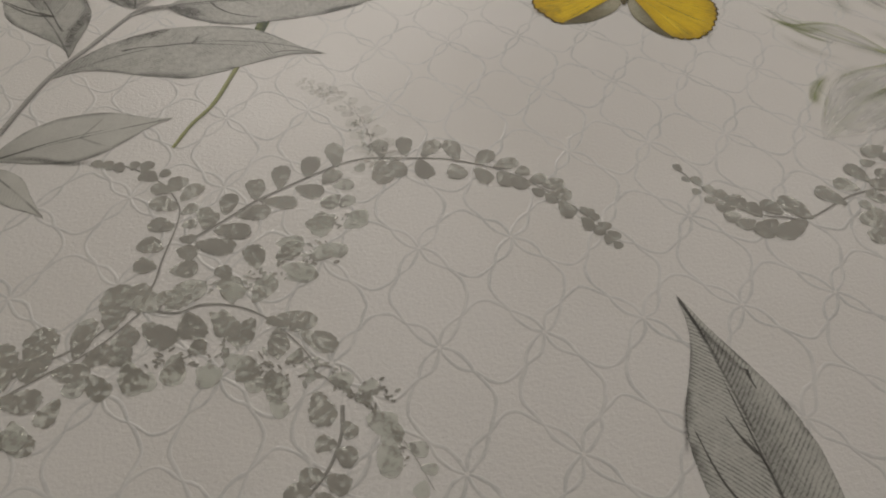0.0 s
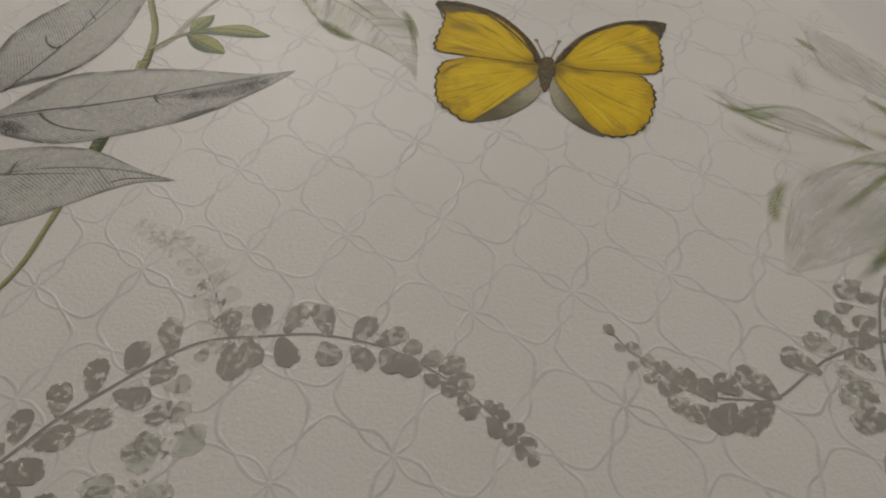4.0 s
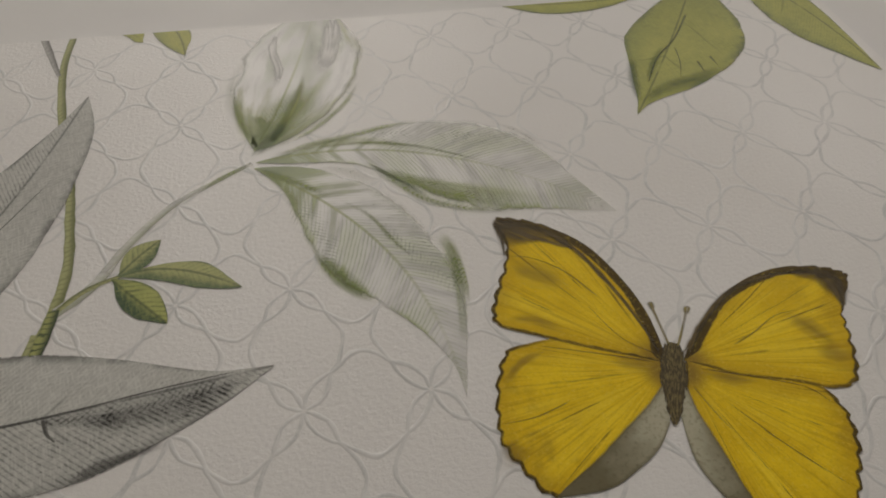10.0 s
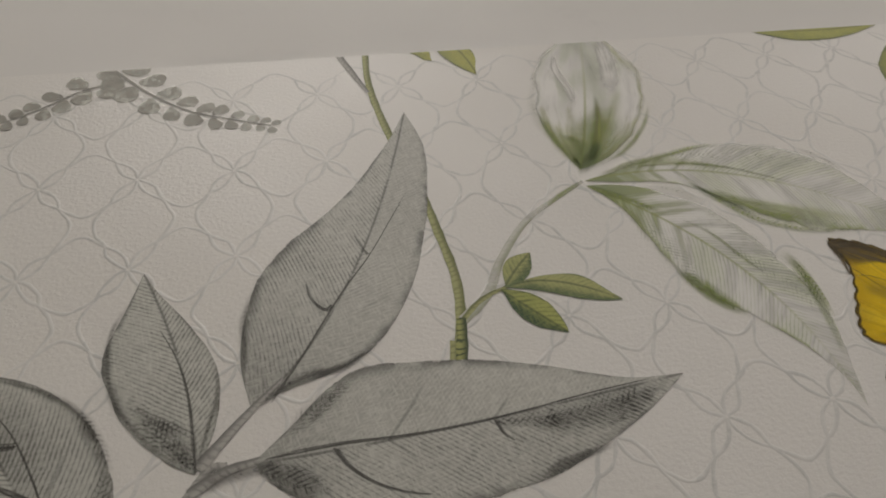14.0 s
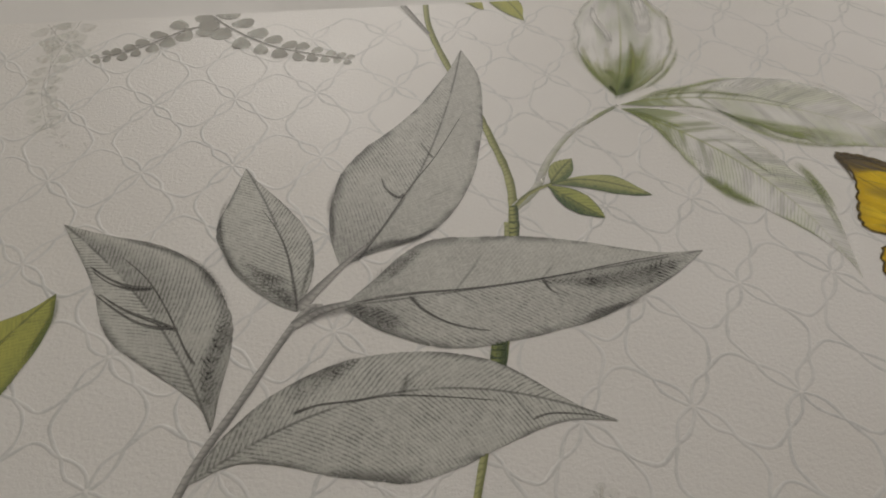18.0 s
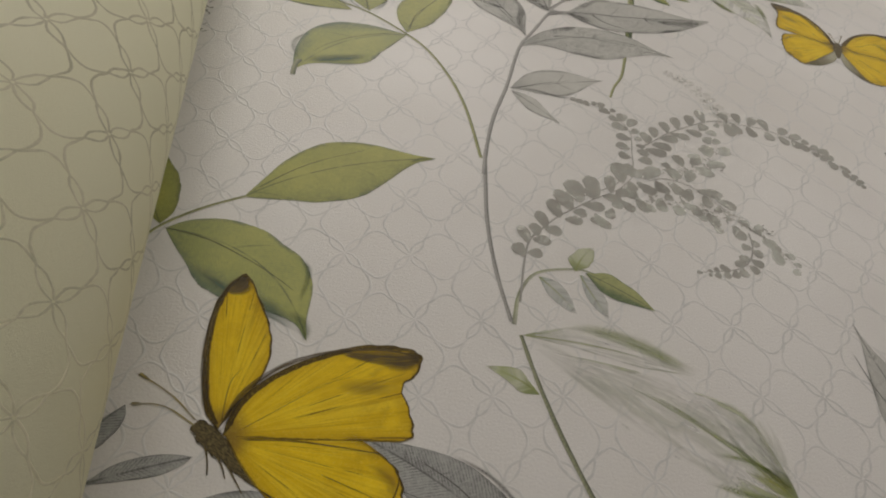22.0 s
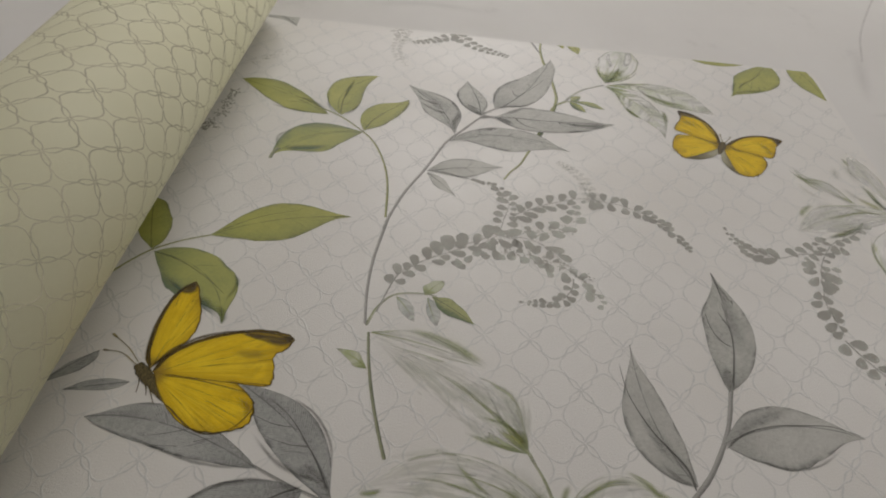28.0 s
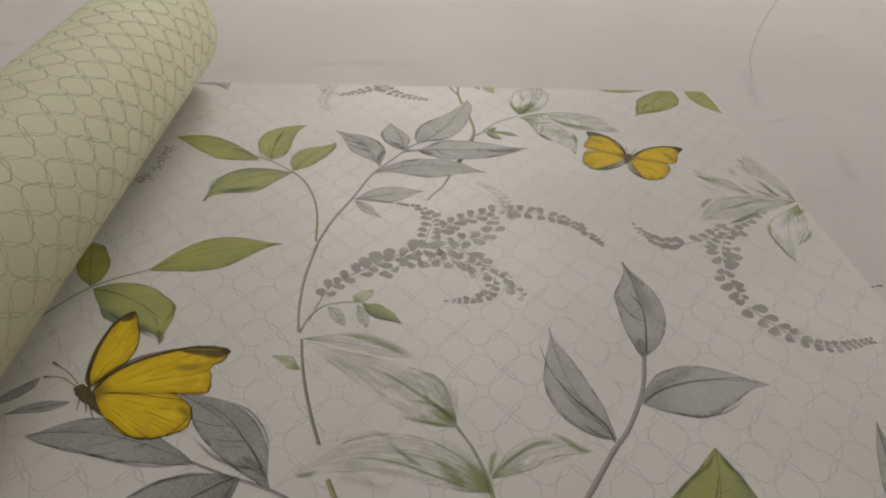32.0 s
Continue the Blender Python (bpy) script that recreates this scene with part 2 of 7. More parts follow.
def roll_mesh():
    bm = bmesh.new()
    turns, steps, gap = 4.0, 192, ROLL_GAP
    total = int(turns * steps)
    spots = []
    for k in range(total + 1):
        ang = -0.5 * math.pi - 2 * math.pi * k / steps
        r = ROLL_R - gap * k / steps
        spots.append((r * math.cos(ang), r * math.sin(ang)))
    rows = []
    for y in (ROLL_Y0, ROLL_Y1):
        rows.append([bm.verts.new((x, y, z + ROLL_R)) for x, z in spots])
    inner = []
    for y in (ROLL_Y0, ROLL_Y1):
        inner.append([bm.verts.new((x * (1 - 0.0004 / math.hypot(x, z)), y, z * (1 - 0.0004 / math.hypot(x, z)) + ROLL_R)) for x, z in spots])
    for k in range(total):
        bm.faces.new((rows[0][k], rows[0][k + 1], rows[1][k + 1], rows[1][k]))
        bm.faces.new((inner[0][k], inner[1][k], inner[1][k + 1], inner[0][k + 1]))
        bm.faces.new((rows[0][k], inner[0][k], inner[0][k + 1], rows[0][k + 1]))
        bm.faces.new((rows[1][k], rows[1][k + 1], inner[1][k + 1], inner[1][k]))
    bmesh.ops.recalc_face_normals(bm, faces=bm.faces)
    return bm


roll = tagged(part("wallpaper_roll", roll_mesh(), GREEN_PAPER, smooth=True), "sage green wallpaper roll with embossed trellis, on the floral sheet", "wallpaper roll")
roll.matrix_world = pose(ROLL_X, 0, 0.0004)


def wound(x, y):
    """The paper is wound slightly askew: each turn of the pattern climbs along the roll."""
    return 1.04 * x - 0.42 * U, 0.888 * y + 0.29 * U + 0.22 * (x - 9 * U)


def round_roll(x, y, h):
    x, y = wound(x, y)
    ang = -0.5 * math.pi - x / ROLL_R
    r = ROLL_R - ROLL_GAP * x / (2 * math.pi * ROLL_R) + h
    return (r * math.cos(ang), y, ROLL_R + r * math.sin(ang))


def on_roll(x, y):
    x, y = wound(x, y)
    return 0 <= x < 2 * math.pi * ROLL_R and ROLL_Y0 + 0.001 < y < ROLL_Y1 - 0.001


lines = new("trellis_relief", trellis_mesh("green_trellis_relief", 0, 14, -23, 10, on_roll, round_roll, GREEN_LINE, 0.0006, 0.00003))
lines.parent = roll
tagged(lines, "embossed olive trellis lines", kind="stuff")


# ---- materials: printed inks ----
def ink_base(n):
    """Leaf coordinates: along 0..1, across -1..1, and both in trellis steps; with soft noises."""
    s, v = n.uv()
    m = n.tree.nodes.new("ShaderNodeUVMap")
    m.uv_map = "size"
    d = n.put("ShaderNodeSeparateXYZ", Vector=m.outputs[0])
    p = n.place()
    return s, v, d.outputs[0], d.outputs[1], p


def hatching(n, length, width, p, freq, lean, broken=1.0):
    """Fine engraved lines that run from the midrib out towards the tip, uneven in weight and broken here and there."""
    bend = n.math("ADD", n.math("MULTIPLY", n.noise(p, 160.0, 2.0), 1.3), n.math("MULTIPLY", n.noise(p, 35.0, 1.0), 2.2))
    out = n.math("ABSOLUTE", width)
    phase = n.math("SUBTRACT", n.math("MULTIPLY", length, freq), n.math("MULTIPLY", out, freq * lean))
    wave = n.math("SINE", n.math("ADD", n.math("MULTIPLY", phase, 6.283), n.math("MULTIPLY", bend, 4.0)))
    weight = n.math("ADD", n.math("MULTIPLY", n.math("SUBTRACT", n.noise(p, 420.0, 3.0, 0.65), 0.5), 3.0 * broken), n.math("MULTIPLY", n.math("SUBTRACT", n.noise(p, 70.0, 2.0), 0.5), 2.4 * broken))
    return n.ramp(n.math("ADD", wave, weight), 0.0, 1.5)


def weave(n, p):
    """The linen grain of the paper as it shows in dense ink."""
    q = n.put("ShaderNodeSeparateXYZ", Vector=p)
    along = n.math("ADD", q.outputs[0], n.math("MULTIPLY", q.outputs[1], 0.2))
    across = n.math("SUBTRACT", q.outputs[1], n.math("MULTIPLY", q.outputs[0], 0.2))
    a = n.noise(n.join(n.math("MULTIPLY", along, 2400.0), n.math("MULTIPLY", across, 300.0)), 1.0, 2.0, 0.5)
    b = n.noise(n.join(n.math("MULTIPLY", along, 300.0), n.math("MULTIPLY", across, 2400.0), 7.0), 1.0, 2.0, 0.5)
    return n.ramp(n.math("MAXIMUM", a, b), 0.42, 0.68)


def leaf_ink(name, light, mid, dark, freq=18.0, lean=1.05, deep=0.0, shadow_half=0.0, rib=1.0, line=0.78, margin=False, calm=0, linen=0.3, shade_from=0.25):
    n = Nodes(name)
    s, v, length, width, p = ink_base(n)
    lines = hatching(n, length, width, p, freq, lean)
    cloud = n.noise(p, 60.0, 4.0)
    grit = n.noise(p, 1300.0, 2.0)
    one = n.ramp(v, -0.06, 0.06)
    patch = n.noise(p, 24.0, 2.0)
    c = n.mix(n.math("MULTIPLY", n.math("ADD", n.ramp(cloud, 0.3, 0.75), n.ramp(patch, 0.35, 0.65)), 0.55), light, mid)
    c = n.mix(n.math("MULTIPLY", n.math("SUBTRACT", 1.0, one), 0.22), c, mid)
    # darker wash towards the base and along one half
    wash = n.math("MULTIPLY", n.ramp(n.math("ADD", s, n.math("MULTIPLY", n.math("SUBTRACT", cloud, 0.5), 0.35)), 0.02, 0.34, 1.0, 0.0), 0.42 + 0.2 * deep)
    under = n.math("SUBTRACT", n.math("MULTIPLY", n.math("SUBTRACT", cloud, 0.5), 0.9), v)
    if margin:
        half = n.math("MULTIPLY", n.ramp(under, shade_from, shade_from + 0.75), shadow_half)
    else:
        half = n.math("MULTIPLY", n.math("MULTIPLY", n.math("SUBTRACT", 1.0, one), n.ramp(under, 0.25, 0.75, 1.0, 0.0)), n.ramp(n.math("ADD", s, n.math("MULTIPLY", cloud, 0.3)), 0.5, 0.75))
        half = n.math("MULTIPLY", n.math("MULTIPLY", half, n.ramp(lines, 0.0, 1.0, 0.55, 1.0)), shadow_half)
    c = n.mix(n.math("MAXIMUM", wash, half), c, dark)
    # engraved lines, midrib, side veins, outline
    weak = n.math("MULTIPLY", n.ramp(cloud, 0.25, 0.7, 0.78, 1.0), line)
    if calm:
        weak = n.math("MULTIPLY", weak, n.ramp(n.math("MULTIPLY", v, float(calm)), -0.05, 0.1, 1.0, 0.3))
    c = n.mix(n.math("MULTIPLY", lines, weak), c, dark)
    c = n.mix(n.math("MULTIPLY", weave(n, p), linen), c, light)
    c = n.mix(n.math("MULTIPLY", n.math("SUBTRACT", 1.0, weave(n, p)), 0.55 * linen), c, dark)
    out = n.math("ABSOLUTE", width)
    core = n.math("MULTIPLY", n.ramp(out, 0.004, 0.02, 1.0, 0.0), n.ramp(n.noise(p, 90.0, 2.0), 0.38, 0.5, 0.35, 1.0))
    c = n.mix(n.math("MULTIPLY", core, 0.6 * rib), c, tuple(0.55 * x for x in dark))
    vein = n.math("FRACT", n.math("ADD", n.math("SUBTRACT", n.math("MULTIPLY", length, 1.15), n.math("MULTIPLY", out, 1.0)), n.math("MULTIPLY", n.noise(p, 25.0, 1.0), 0.5)))
    vein = n.math("MULTIPLY", n.ramp(n.math("ABSOLUTE", n.math("SUBTRACT", vein, 0.5)), 0.008, 0.032, 1.0, 0.0), n.ramp(n.noise(p, 38.0, 1.0), 0.5, 0.6))
    c = n.mix(n.math("MULTIPLY", n.math("MULTIPLY", vein, n.ramp(n.math("ABSOLUTE", v), 0.4, 0.85, 1.0, 0.0)), 0.35 * rib), c, tuple(0.6 * x for x in dark))
    rim = n.math("MULTIPLY", n.ramp(n.math("ABSOLUTE", v), 0.8, 1.0), n.ramp(n.noise(p, 110.0, 3.0), 0.4, 0.6, 0.1, 0.8))
    c = n.mix(rim, c, dark)
    c = n.mix(n.math("MULTIPLY", n.ramp(grit, 0.6, 0.75), 0.25), c, light)
    cover = n.ramp(n.math("ADD", n.math("ABSOLUTE", v), n.math("MULTIPLY", grit, 0.12)), 1.03, 1.08, 1.0, 0.0)
    return n.done(c, 0.5, grit, 0.00008, 0.5, cover=cover, spec=0.35)


GREY = leaf_ink("grey leaf ink", (0.635, 0.643, 0.60), (0.52, 0.527, 0.49), (0.085, 0.085, 0.078), linen=0.36)
GREY_CALM = leaf_ink("half-hatched grey leaf ink", (0.625, 0.63, 0.59), (0.505, 0.51, 0.475), (0.085, 0.085, 0.078), calm=-1, linen=0.4)
GREY_TURNED = leaf_ink("half-speckled grey leaf ink", (0.625, 0.63, 0.59), (0.505, 0.51, 0.475), (0.085, 0.085, 0.078), calm=1, linen=0.4)
GREY_DARK = leaf_ink("dark shaded grey leaf ink", (0.60, 0.607, 0.568), (0.48, 0.485, 0.452), (0.085, 0.084, 0.077), deep=0.8, shadow_half=0.75)
GREY_SOFT = leaf_ink("smooth grey leaf ink", (0.62, 0.622, 0.588), (0.50, 0.503, 0.475), (0.12, 0.12, 0.112), line=0.45)
GREY_PALE = leaf_ink("soft grey leaf ink", (0.64, 0.645, 0.605), (0.50, 0.503, 0.47), (0.13, 0.13, 0.12), line=0.14, linen=0.12)
GREY_BLUE = leaf_ink("blue-grey leaf ink", (0.53, 0.538, 0.522), (0.38, 0.388, 0.376), (0.085, 0.088, 0.086), line=0.75, deep=0.6, shadow_half=0.4, linen=0.42)
GREEN = leaf_ink("leaf green ink", (0.50, 0.50, 0.12), (0.37, 0.375, 0.085), (0.13, 0.17, 0.07), line=0.34, shadow_half=0.4, margin=True)
GREEN_BLUE = leaf_ink("blue-shaded leaf green ink", (0.48, 0.49, 0.14), (0.36, 0.38, 0.11), (0.12, 0.17, 0.12), shadow_half=0.7, line=0.34, margin=True)
SPRIG_GREEN = leaf_ink("deep sprig green ink", (0.48, 0.49, 0.20), (0.33, 0.35, 0.13), (0.055, 0.11, 0.045), shadow_half=0.9, line=0.45, freq=16.0, margin=True, shade_from=0.05)
SPRIG_DARK = leaf_ink("dark-edged sprig green ink", (0.46, 0.48, 0.14), (0.32, 0.36, 0.09), (0.025, 0.07, 0.03), shadow_half=1.0, line=0.5, freq=14.0, margin=True, shade_from=-0.15)


def faded_ink(name, tint, edge, least, most, foot_to=0.3, base_tint=(0.26, 0.30, 0.07), fine=0.5, line=(0.42, 0.445, 0.365), barbed=True, bare=(0.80, 0.797, 0.78)):
    """A washed-out leaf: grey-green washes in streaks and fine drawn lines over bare paper, green at the foot and along parts of the margin."""
    n = Nodes(name)
    s, v, length, width, p = ink_base(n)
    out, av = n.math("ABSOLUTE", width), n.math("ABSOLUTE", v)
    lot = n.math("MULTIPLY", n.random(), 40.0)
    slant = n.math("SUBTRACT", length, n.math("MULTIPLY", out, 0.8))
    if barbed:
        brush = n.noise(n.join(n.math("MULTIPLY", slant, 6.0), n.math("MULTIPLY", width, 1.1), lot), 1.0, 3.0, 0.6)
        wash = n.noise(n.join(n.math("MULTIPLY", slant, 1.6), n.math("MULTIPLY", width, 1.4), lot), 1.0, 1.0)
    else:
        brush = n.noise(n.join(n.math("MULTIPLY", length, 1.6), n.math("MULTIPLY", v, 5.0), lot), 1.0, 3.0, 0.6)
        wash = n.noise(n.join(n.math("MULTIPLY", length, 1.1), n.math("MULTIPLY", v, 2.2), lot), 1.0, 1.0)
    lines = hatching(n, length, width, p, 19.0, 1.0, 0.45)
    rough = n.math("MULTIPLY", n.math("SUBTRACT", brush, 0.5), 0.7)
    margin = n.math("MULTIPLY", n.ramp(n.math("ADD", av, rough), 0.74, 0.96), n.ramp(n.math("SUBTRACT", wash, n.math("MULTIPLY", v, 0.16)), 0.5, 0.6))
    foot = n.ramp(n.math("ADD", s, rough), foot_to * 0.25, foot_to, 1.0, 0.0)
    shade = n.ramp(n.math("ADD", n.math("MULTIPLY", n.math("SUBTRACT", brush, 0.5), 0.8), wash), 0.38, 0.72)
    c = n.mix(shade, bare, tint)
    c = n.mix(n.math("MULTIPLY", n.math("MULTIPLY", lines, n.ramp(wash, 0.34, 0.55, 0.4, 1.0)), fine), c, line)
    c = n.mix(n.math("MAXIMUM", n.math("MULTIPLY", margin, 0.8), n.math("MULTIPLY", foot, 0.9)), c, edge)
    c = n.mix(n.math("MULTIPLY", n.math("MULTIPLY", foot, n.ramp(s, 0.02, foot_to * 0.7, 1.0, 0.0)), 0.6), c, (0.14, 0.19, 0.08))
    core = n.math("MULTIPLY", n.ramp(out, 0.006, 0.024, 1.0, 0.0), n.ramp(s, 0.35, 0.85, 1.0, 0.25))
    c = n.mix(n.math("MULTIPLY", core, 0.7), c, base_tint)
    body = n.ramp(brush, 0.3, 0.6, least, most)
    ink = n.math("MAXIMUM", n.math("MAXIMUM", body, n.math("MULTIPLY", lines, fine)), n.math("MAXIMUM", n.math("MULTIPLY", margin, 0.8), n.math("MAXIMUM", n.math("MULTIPLY", foot, 0.9), n.math("MULTIPLY", core, 0.75))))
    soft = n.ramp(n.math("ADD", av, n.math("MULTIPLY", rough, 0.4)), 0.86, 1.0, 1.0, 0.0)
    cover = n.math("MULTIPLY", n.math("MULTIPLY", ink, n.ramp(s, 0.8, 1.0, 1.0, 0.3)), soft, True)
    return n.done(c, 0.44, lines, 0.00005, 0.3, cover=cover, spec=0.5)


PALE = faded_ink("washed white leaf ink", (0.66, 0.68, 0.595), (0.33, 0.385, 0.15), 0.55, 0.95, fine=0.85, line=(0.31, 0.36, 0.20))
FEATHERY = faded_ink("faint feathery leaf ink", (0.57, 0.61, 0.48), (0.42, 0.46, 0.26), 0.0, 0.32, 0.2, fine=0.03, barbed=False, bare=(0.755, 0.752, 0.735))
PETAL = faded_ink("white petal ink", (0.67, 0.685, 0.615), (0.40, 0.43, 0.22), 0.2, 0.65, 0.25, fine=0.12, barbed=False)
PALE_GREEN = faded_ink("soft green leaf ink", (0.40, 0.45, 0.22), (0.31, 0.36, 0.10), 0.6, 0.95, 0.5, fine=0.25, bare=(0.58, 0.61, 0.45))
PALE_BLUE = faded_ink("washed blue-grey leaf ink", (0.48, 0.52, 0.49), (0.42, 0.47, 0.44), 0.4, 0.85, 0.2, fine=0.3, bare=(0.62, 0.64, 0.61))
BLOSSOM = faded_ink("white blossom ink", (0.56, 0.585, 0.515), (0.38, 0.41, 0.18), 0.8, 1.0, 0.4, fine=0.06, barbed=False)


def stem_ink(name, light, dark, cover=None, ticked=0.5):
    n = Nodes(name)
    s, v, length, width, p = ink_base(n)
    ticks = n.ramp(n.math("ADD", n.math("SINE", n.math("ADD", n.math("ADD", n.math("MULTIPLY", length, 95.0), n.math("MULTIPLY", v, 2.0)), n.math("MULTIPLY", n.noise(p, 220.0, 3.0), 16.0))), n.math("MULTIPLY", n.noise(p, 45.0, 2.0), 1.6)), 1.0, 1.8)
    cloud = n.noise(p, 70.0, 3.0)
    c = n.mix(n.ramp(n.math("ADD", v, n.math("SUBTRACT", cloud, 0.5)), -0.5, 0.9), light, dark)
    c = n.mix(n.math("MULTIPLY", ticks, ticked), c, dark)
    c = n.mix(n.math("MULTIPLY", n.ramp(n.math("ABSOLUTE", v), 0.55, 1.0), n.ramp(n.noise(p, 130.0, 2.0), 0.4, 0.6, 0.1, 0.55)), c, tuple(0.75 * x for x in dark))
    return n.done(c, 0.55, n.noise(p, 1300.0, 2.0), 0.00008, 0.5, spec=0.4, cover=None if cover is None else n.ramp(cloud, 0.25, 0.7, *cover))


GREY_STEM = stem_ink("grey stem ink", (0.45, 0.44, 0.42), (0.20, 0.20, 0.19))
GREEN_STEM = stem_ink("olive stem ink", (0.42, 0.43, 0.20), (0.17, 0.19, 0.07))
OLIVE_STEM = stem_ink("dark olive stem ink", (0.36, 0.37, 0.24), (0.12, 0.14, 0.08))
PALE_STEM = stem_ink("pale green stem ink", (0.55, 0.57, 0.44), (0.32, 0.35, 0.20), (0.35, 0.95))
WHITE_STEM = stem_ink("whitened stem ink", (0.74, 0.74, 0.69), (0.48, 0.505, 0.38), (0.25, 0.9), 0.4)
TICKED_STEM = stem_ink("ticked olive stem ink", (0.36, 0.38, 0.13), (0.05, 0.075, 0.03), ticked=0.95)
FERN_STEM = stem_ink("grey fern stem ink", (0.38, 0.375, 0.35), (0.26, 0.255, 0.235))


def fern_ink(name, tint, solid, ghost):
    """Granular worn print: grains of ink with holes between them, over a pale ghost."""
    n = Nodes(name)
    r, lot = n.uv()
    p = n.place()
    grain = n.noise(p, 650.0, 3.0, 0.55)
    clump = n.noise(p, 230.0, 3.0, 0.6)
    blot = n.noise(p, 60.0, 2.0)
    level = n.math("ADD", n.math("MULTIPLY", grain, 0.8), n.math("MULTIPLY", clump, 0.3))
    level = n.math("ADD", level, n.math("MULTIPLY", n.math("SUBTRACT", blot, 0.5), 0.35))
    level = n.math("ADD", level, n.ramp(r, 0.8, 1.0, 0.0, 0.05))
    ink = n.ramp(level, solid, solid + 0.035, 1.0, 0.0)
    c = n.mix(n.ramp(blot, 0.3, 0.7), tint, tuple(1.18 * x for x in tint))
    c = n.mix(ink, (0.76, 0.785, 0.715), c)
    cover = n.math("MAXIMUM", ink, n.math("MULTIPLY", n.ramp(r, 0.88, 0.98, 1.0, 0.0), ghost))
    return n.done(c, 0.5, grain, 0.00008, 0.5, cover=cover, spec=0.3)


FERN = fern_ink("grey fern ink", (0.315, 0.306, 0.277), 0.562, 0.45)
FERN_WORN = fern_ink("worn grey fern ink", (0.285, 0.277, 0.248), 0.545, 0.45)
FERN_GHOST = fern_ink("ghost of a fern ink", (0.56, 0.535, 0.50), 0.43, 0.16)
FERN_FADED = fern_ink("faded grey fern ink", (0.31, 0.305, 0.28), 0.47, 0.5)


def brush_ink(name, tint, other, most, soft=0.45, hatch=0.0, ends=0.22, ragged=1.3):
    """A soft brush mark that feathers out at its sides and ends."""
    n = Nodes(name)
    s, v, length, width, p = ink_base(n)
    lot = n.math("MULTIPLY", n.random(), 60.0)
    streak = n.noise(n.join(n.math("MULTIPLY", length, 2.2), n.math("MULTIPLY", width, 30.0), lot), 1.0, 3.0, 0.6)
    grit = n.noise(p, 1300.0, 2.0)
    off = n.math("MULTIPLY", n.math("SUBTRACT", streak, 0.5), ragged)
    side = n.ramp(n.math("ADD", n.math("ABSOLUTE", v), off), soft, 1.0, 1.0, 0.0)
    fade = n.math("MULTIPLY", n.ramp(n.math("ADD", s, n.math("MULTIPLY", off, 0.25)), 0.0, ends), n.ramp(n.math("ADD", s, n.math("MULTIPLY", off, 0.25)), 1.0 - ends, 1.0, 1.0, 0.0))
    cover = n.math("MULTIPLY", n.math("MULTIPLY", side, fade), n.math("MULTIPLY", n.ramp(streak, 0.3, 0.65, 0.45, 1.0), most))
    if hatch:
        lines = n.math("MULTIPLY", hatching(n, length, width, p, 18.0, 1.05), n.ramp(weave(n, p), 0.0, 1.0, 1.0, 0.45))
        cover = n.math("MULTIPLY", cover, n.ramp(lines, 0.0, 1.0, 1.0 - hatch, 1.0))
    c = n.mix(n.ramp(streak, 0.35, 0.7), tint, other)
    return n.done(c, 0.5, grit, 0.00008, 0.5, cover=cover, spec=0.35)


VEIN = brush_ink("dark vein ink", (0.085, 0.083, 0.077), (0.15, 0.147, 0.135), 0.9, 0.6, 0.0, 0.06)
GREEN_VEIN = brush_ink("olive vein ink", (0.11, 0.13, 0.05), (0.17, 0.20, 0.09), 0.85, 0.55, 0.0, 0.08)
BRUSH_DARK = brush_ink("dark brush ink", (0.09, 0.088, 0.08), (0.16, 0.158, 0.145), 0.88, 0.05, 0.45, 0.25, 1.0)
WASH_DARK = brush_ink("dark leaf wash ink", (0.04, 0.04, 0.036), (0.10, 0.098, 0.09), 1.0, 0.4, 0.8, 0.2, 1.3)
WASH_MID = brush_ink("grey leaf wash ink", (0.10, 0.099, 0.09), (0.18, 0.178, 0.165), 0.95, 0.1, 0.75, 0.3, 1.0)
BRUSH_TEAL = brush_ink("blue-green brush ink", (0.04, 0.095, 0.035), (0.12, 0.19, 0.05), 0.85, 0.1, 0.45, 0.25, 0.9)
WASH_TEAL = brush_ink("blue-green leaf wash ink", (0.08, 0.14, 0.11), (0.15, 0.23, 0.15), 0.85, 0.0, 0.0, 0.35, 0.8)
BRUSH_GREEN = brush_ink("green brush ink", (0.18, 0.25, 0.028), (0.34, 0.41, 0.085), 1.0, 0.1, 0.5, 0.3, 0.9)
BRUSH_YELLOW = brush_ink("yellow-green brush ink", (0.34, 0.36, 0.06), (0.42, 0.44, 0.15), 0.9, -0.2, 0.15, 0.4, 0.8)
BRUSH_PALE = brush_ink("pale grey brush ink", (0.53, 0.57, 0.45), (0.63, 0.66, 0.57), 0.6, -0.1, 0.6, 0.4, 1.4)
WASH_PALE = brush_ink("pale hatched wash ink", (0.32, 0.37, 0.22), (0.47, 0.515, 0.37), 0.55, 0.35, 1.0, 0.2, 0.9)
WASH_GREEN = brush_ink("green leaf wash ink", (0.16, 0.235, 0.022), (0.33, 0.40, 0.065), 1.0, 0.15, 0.55, 0.3, 1.1)
SOFT_GREEN = brush_ink("soft green wash ink", (0.37, 0.445, 0.10), (0.47, 0.535, 0.20), 0.8, -0.25, 0.3, 0.4, 1.0)
BRUSH_WHITE = brush_ink("paper white brush ink", (0.80, 0.797, 0.78), (0.78, 0.777, 0.76), 1.0, 0.35, 0.0, 0.35, 0.9)
BROWN = brush_ink("dark brown wing ink", (0.07, 0.046, 0.012), (0.15, 0.10, 0.024), 0.9, 0.45, 0.0, 0.05, 1.2)
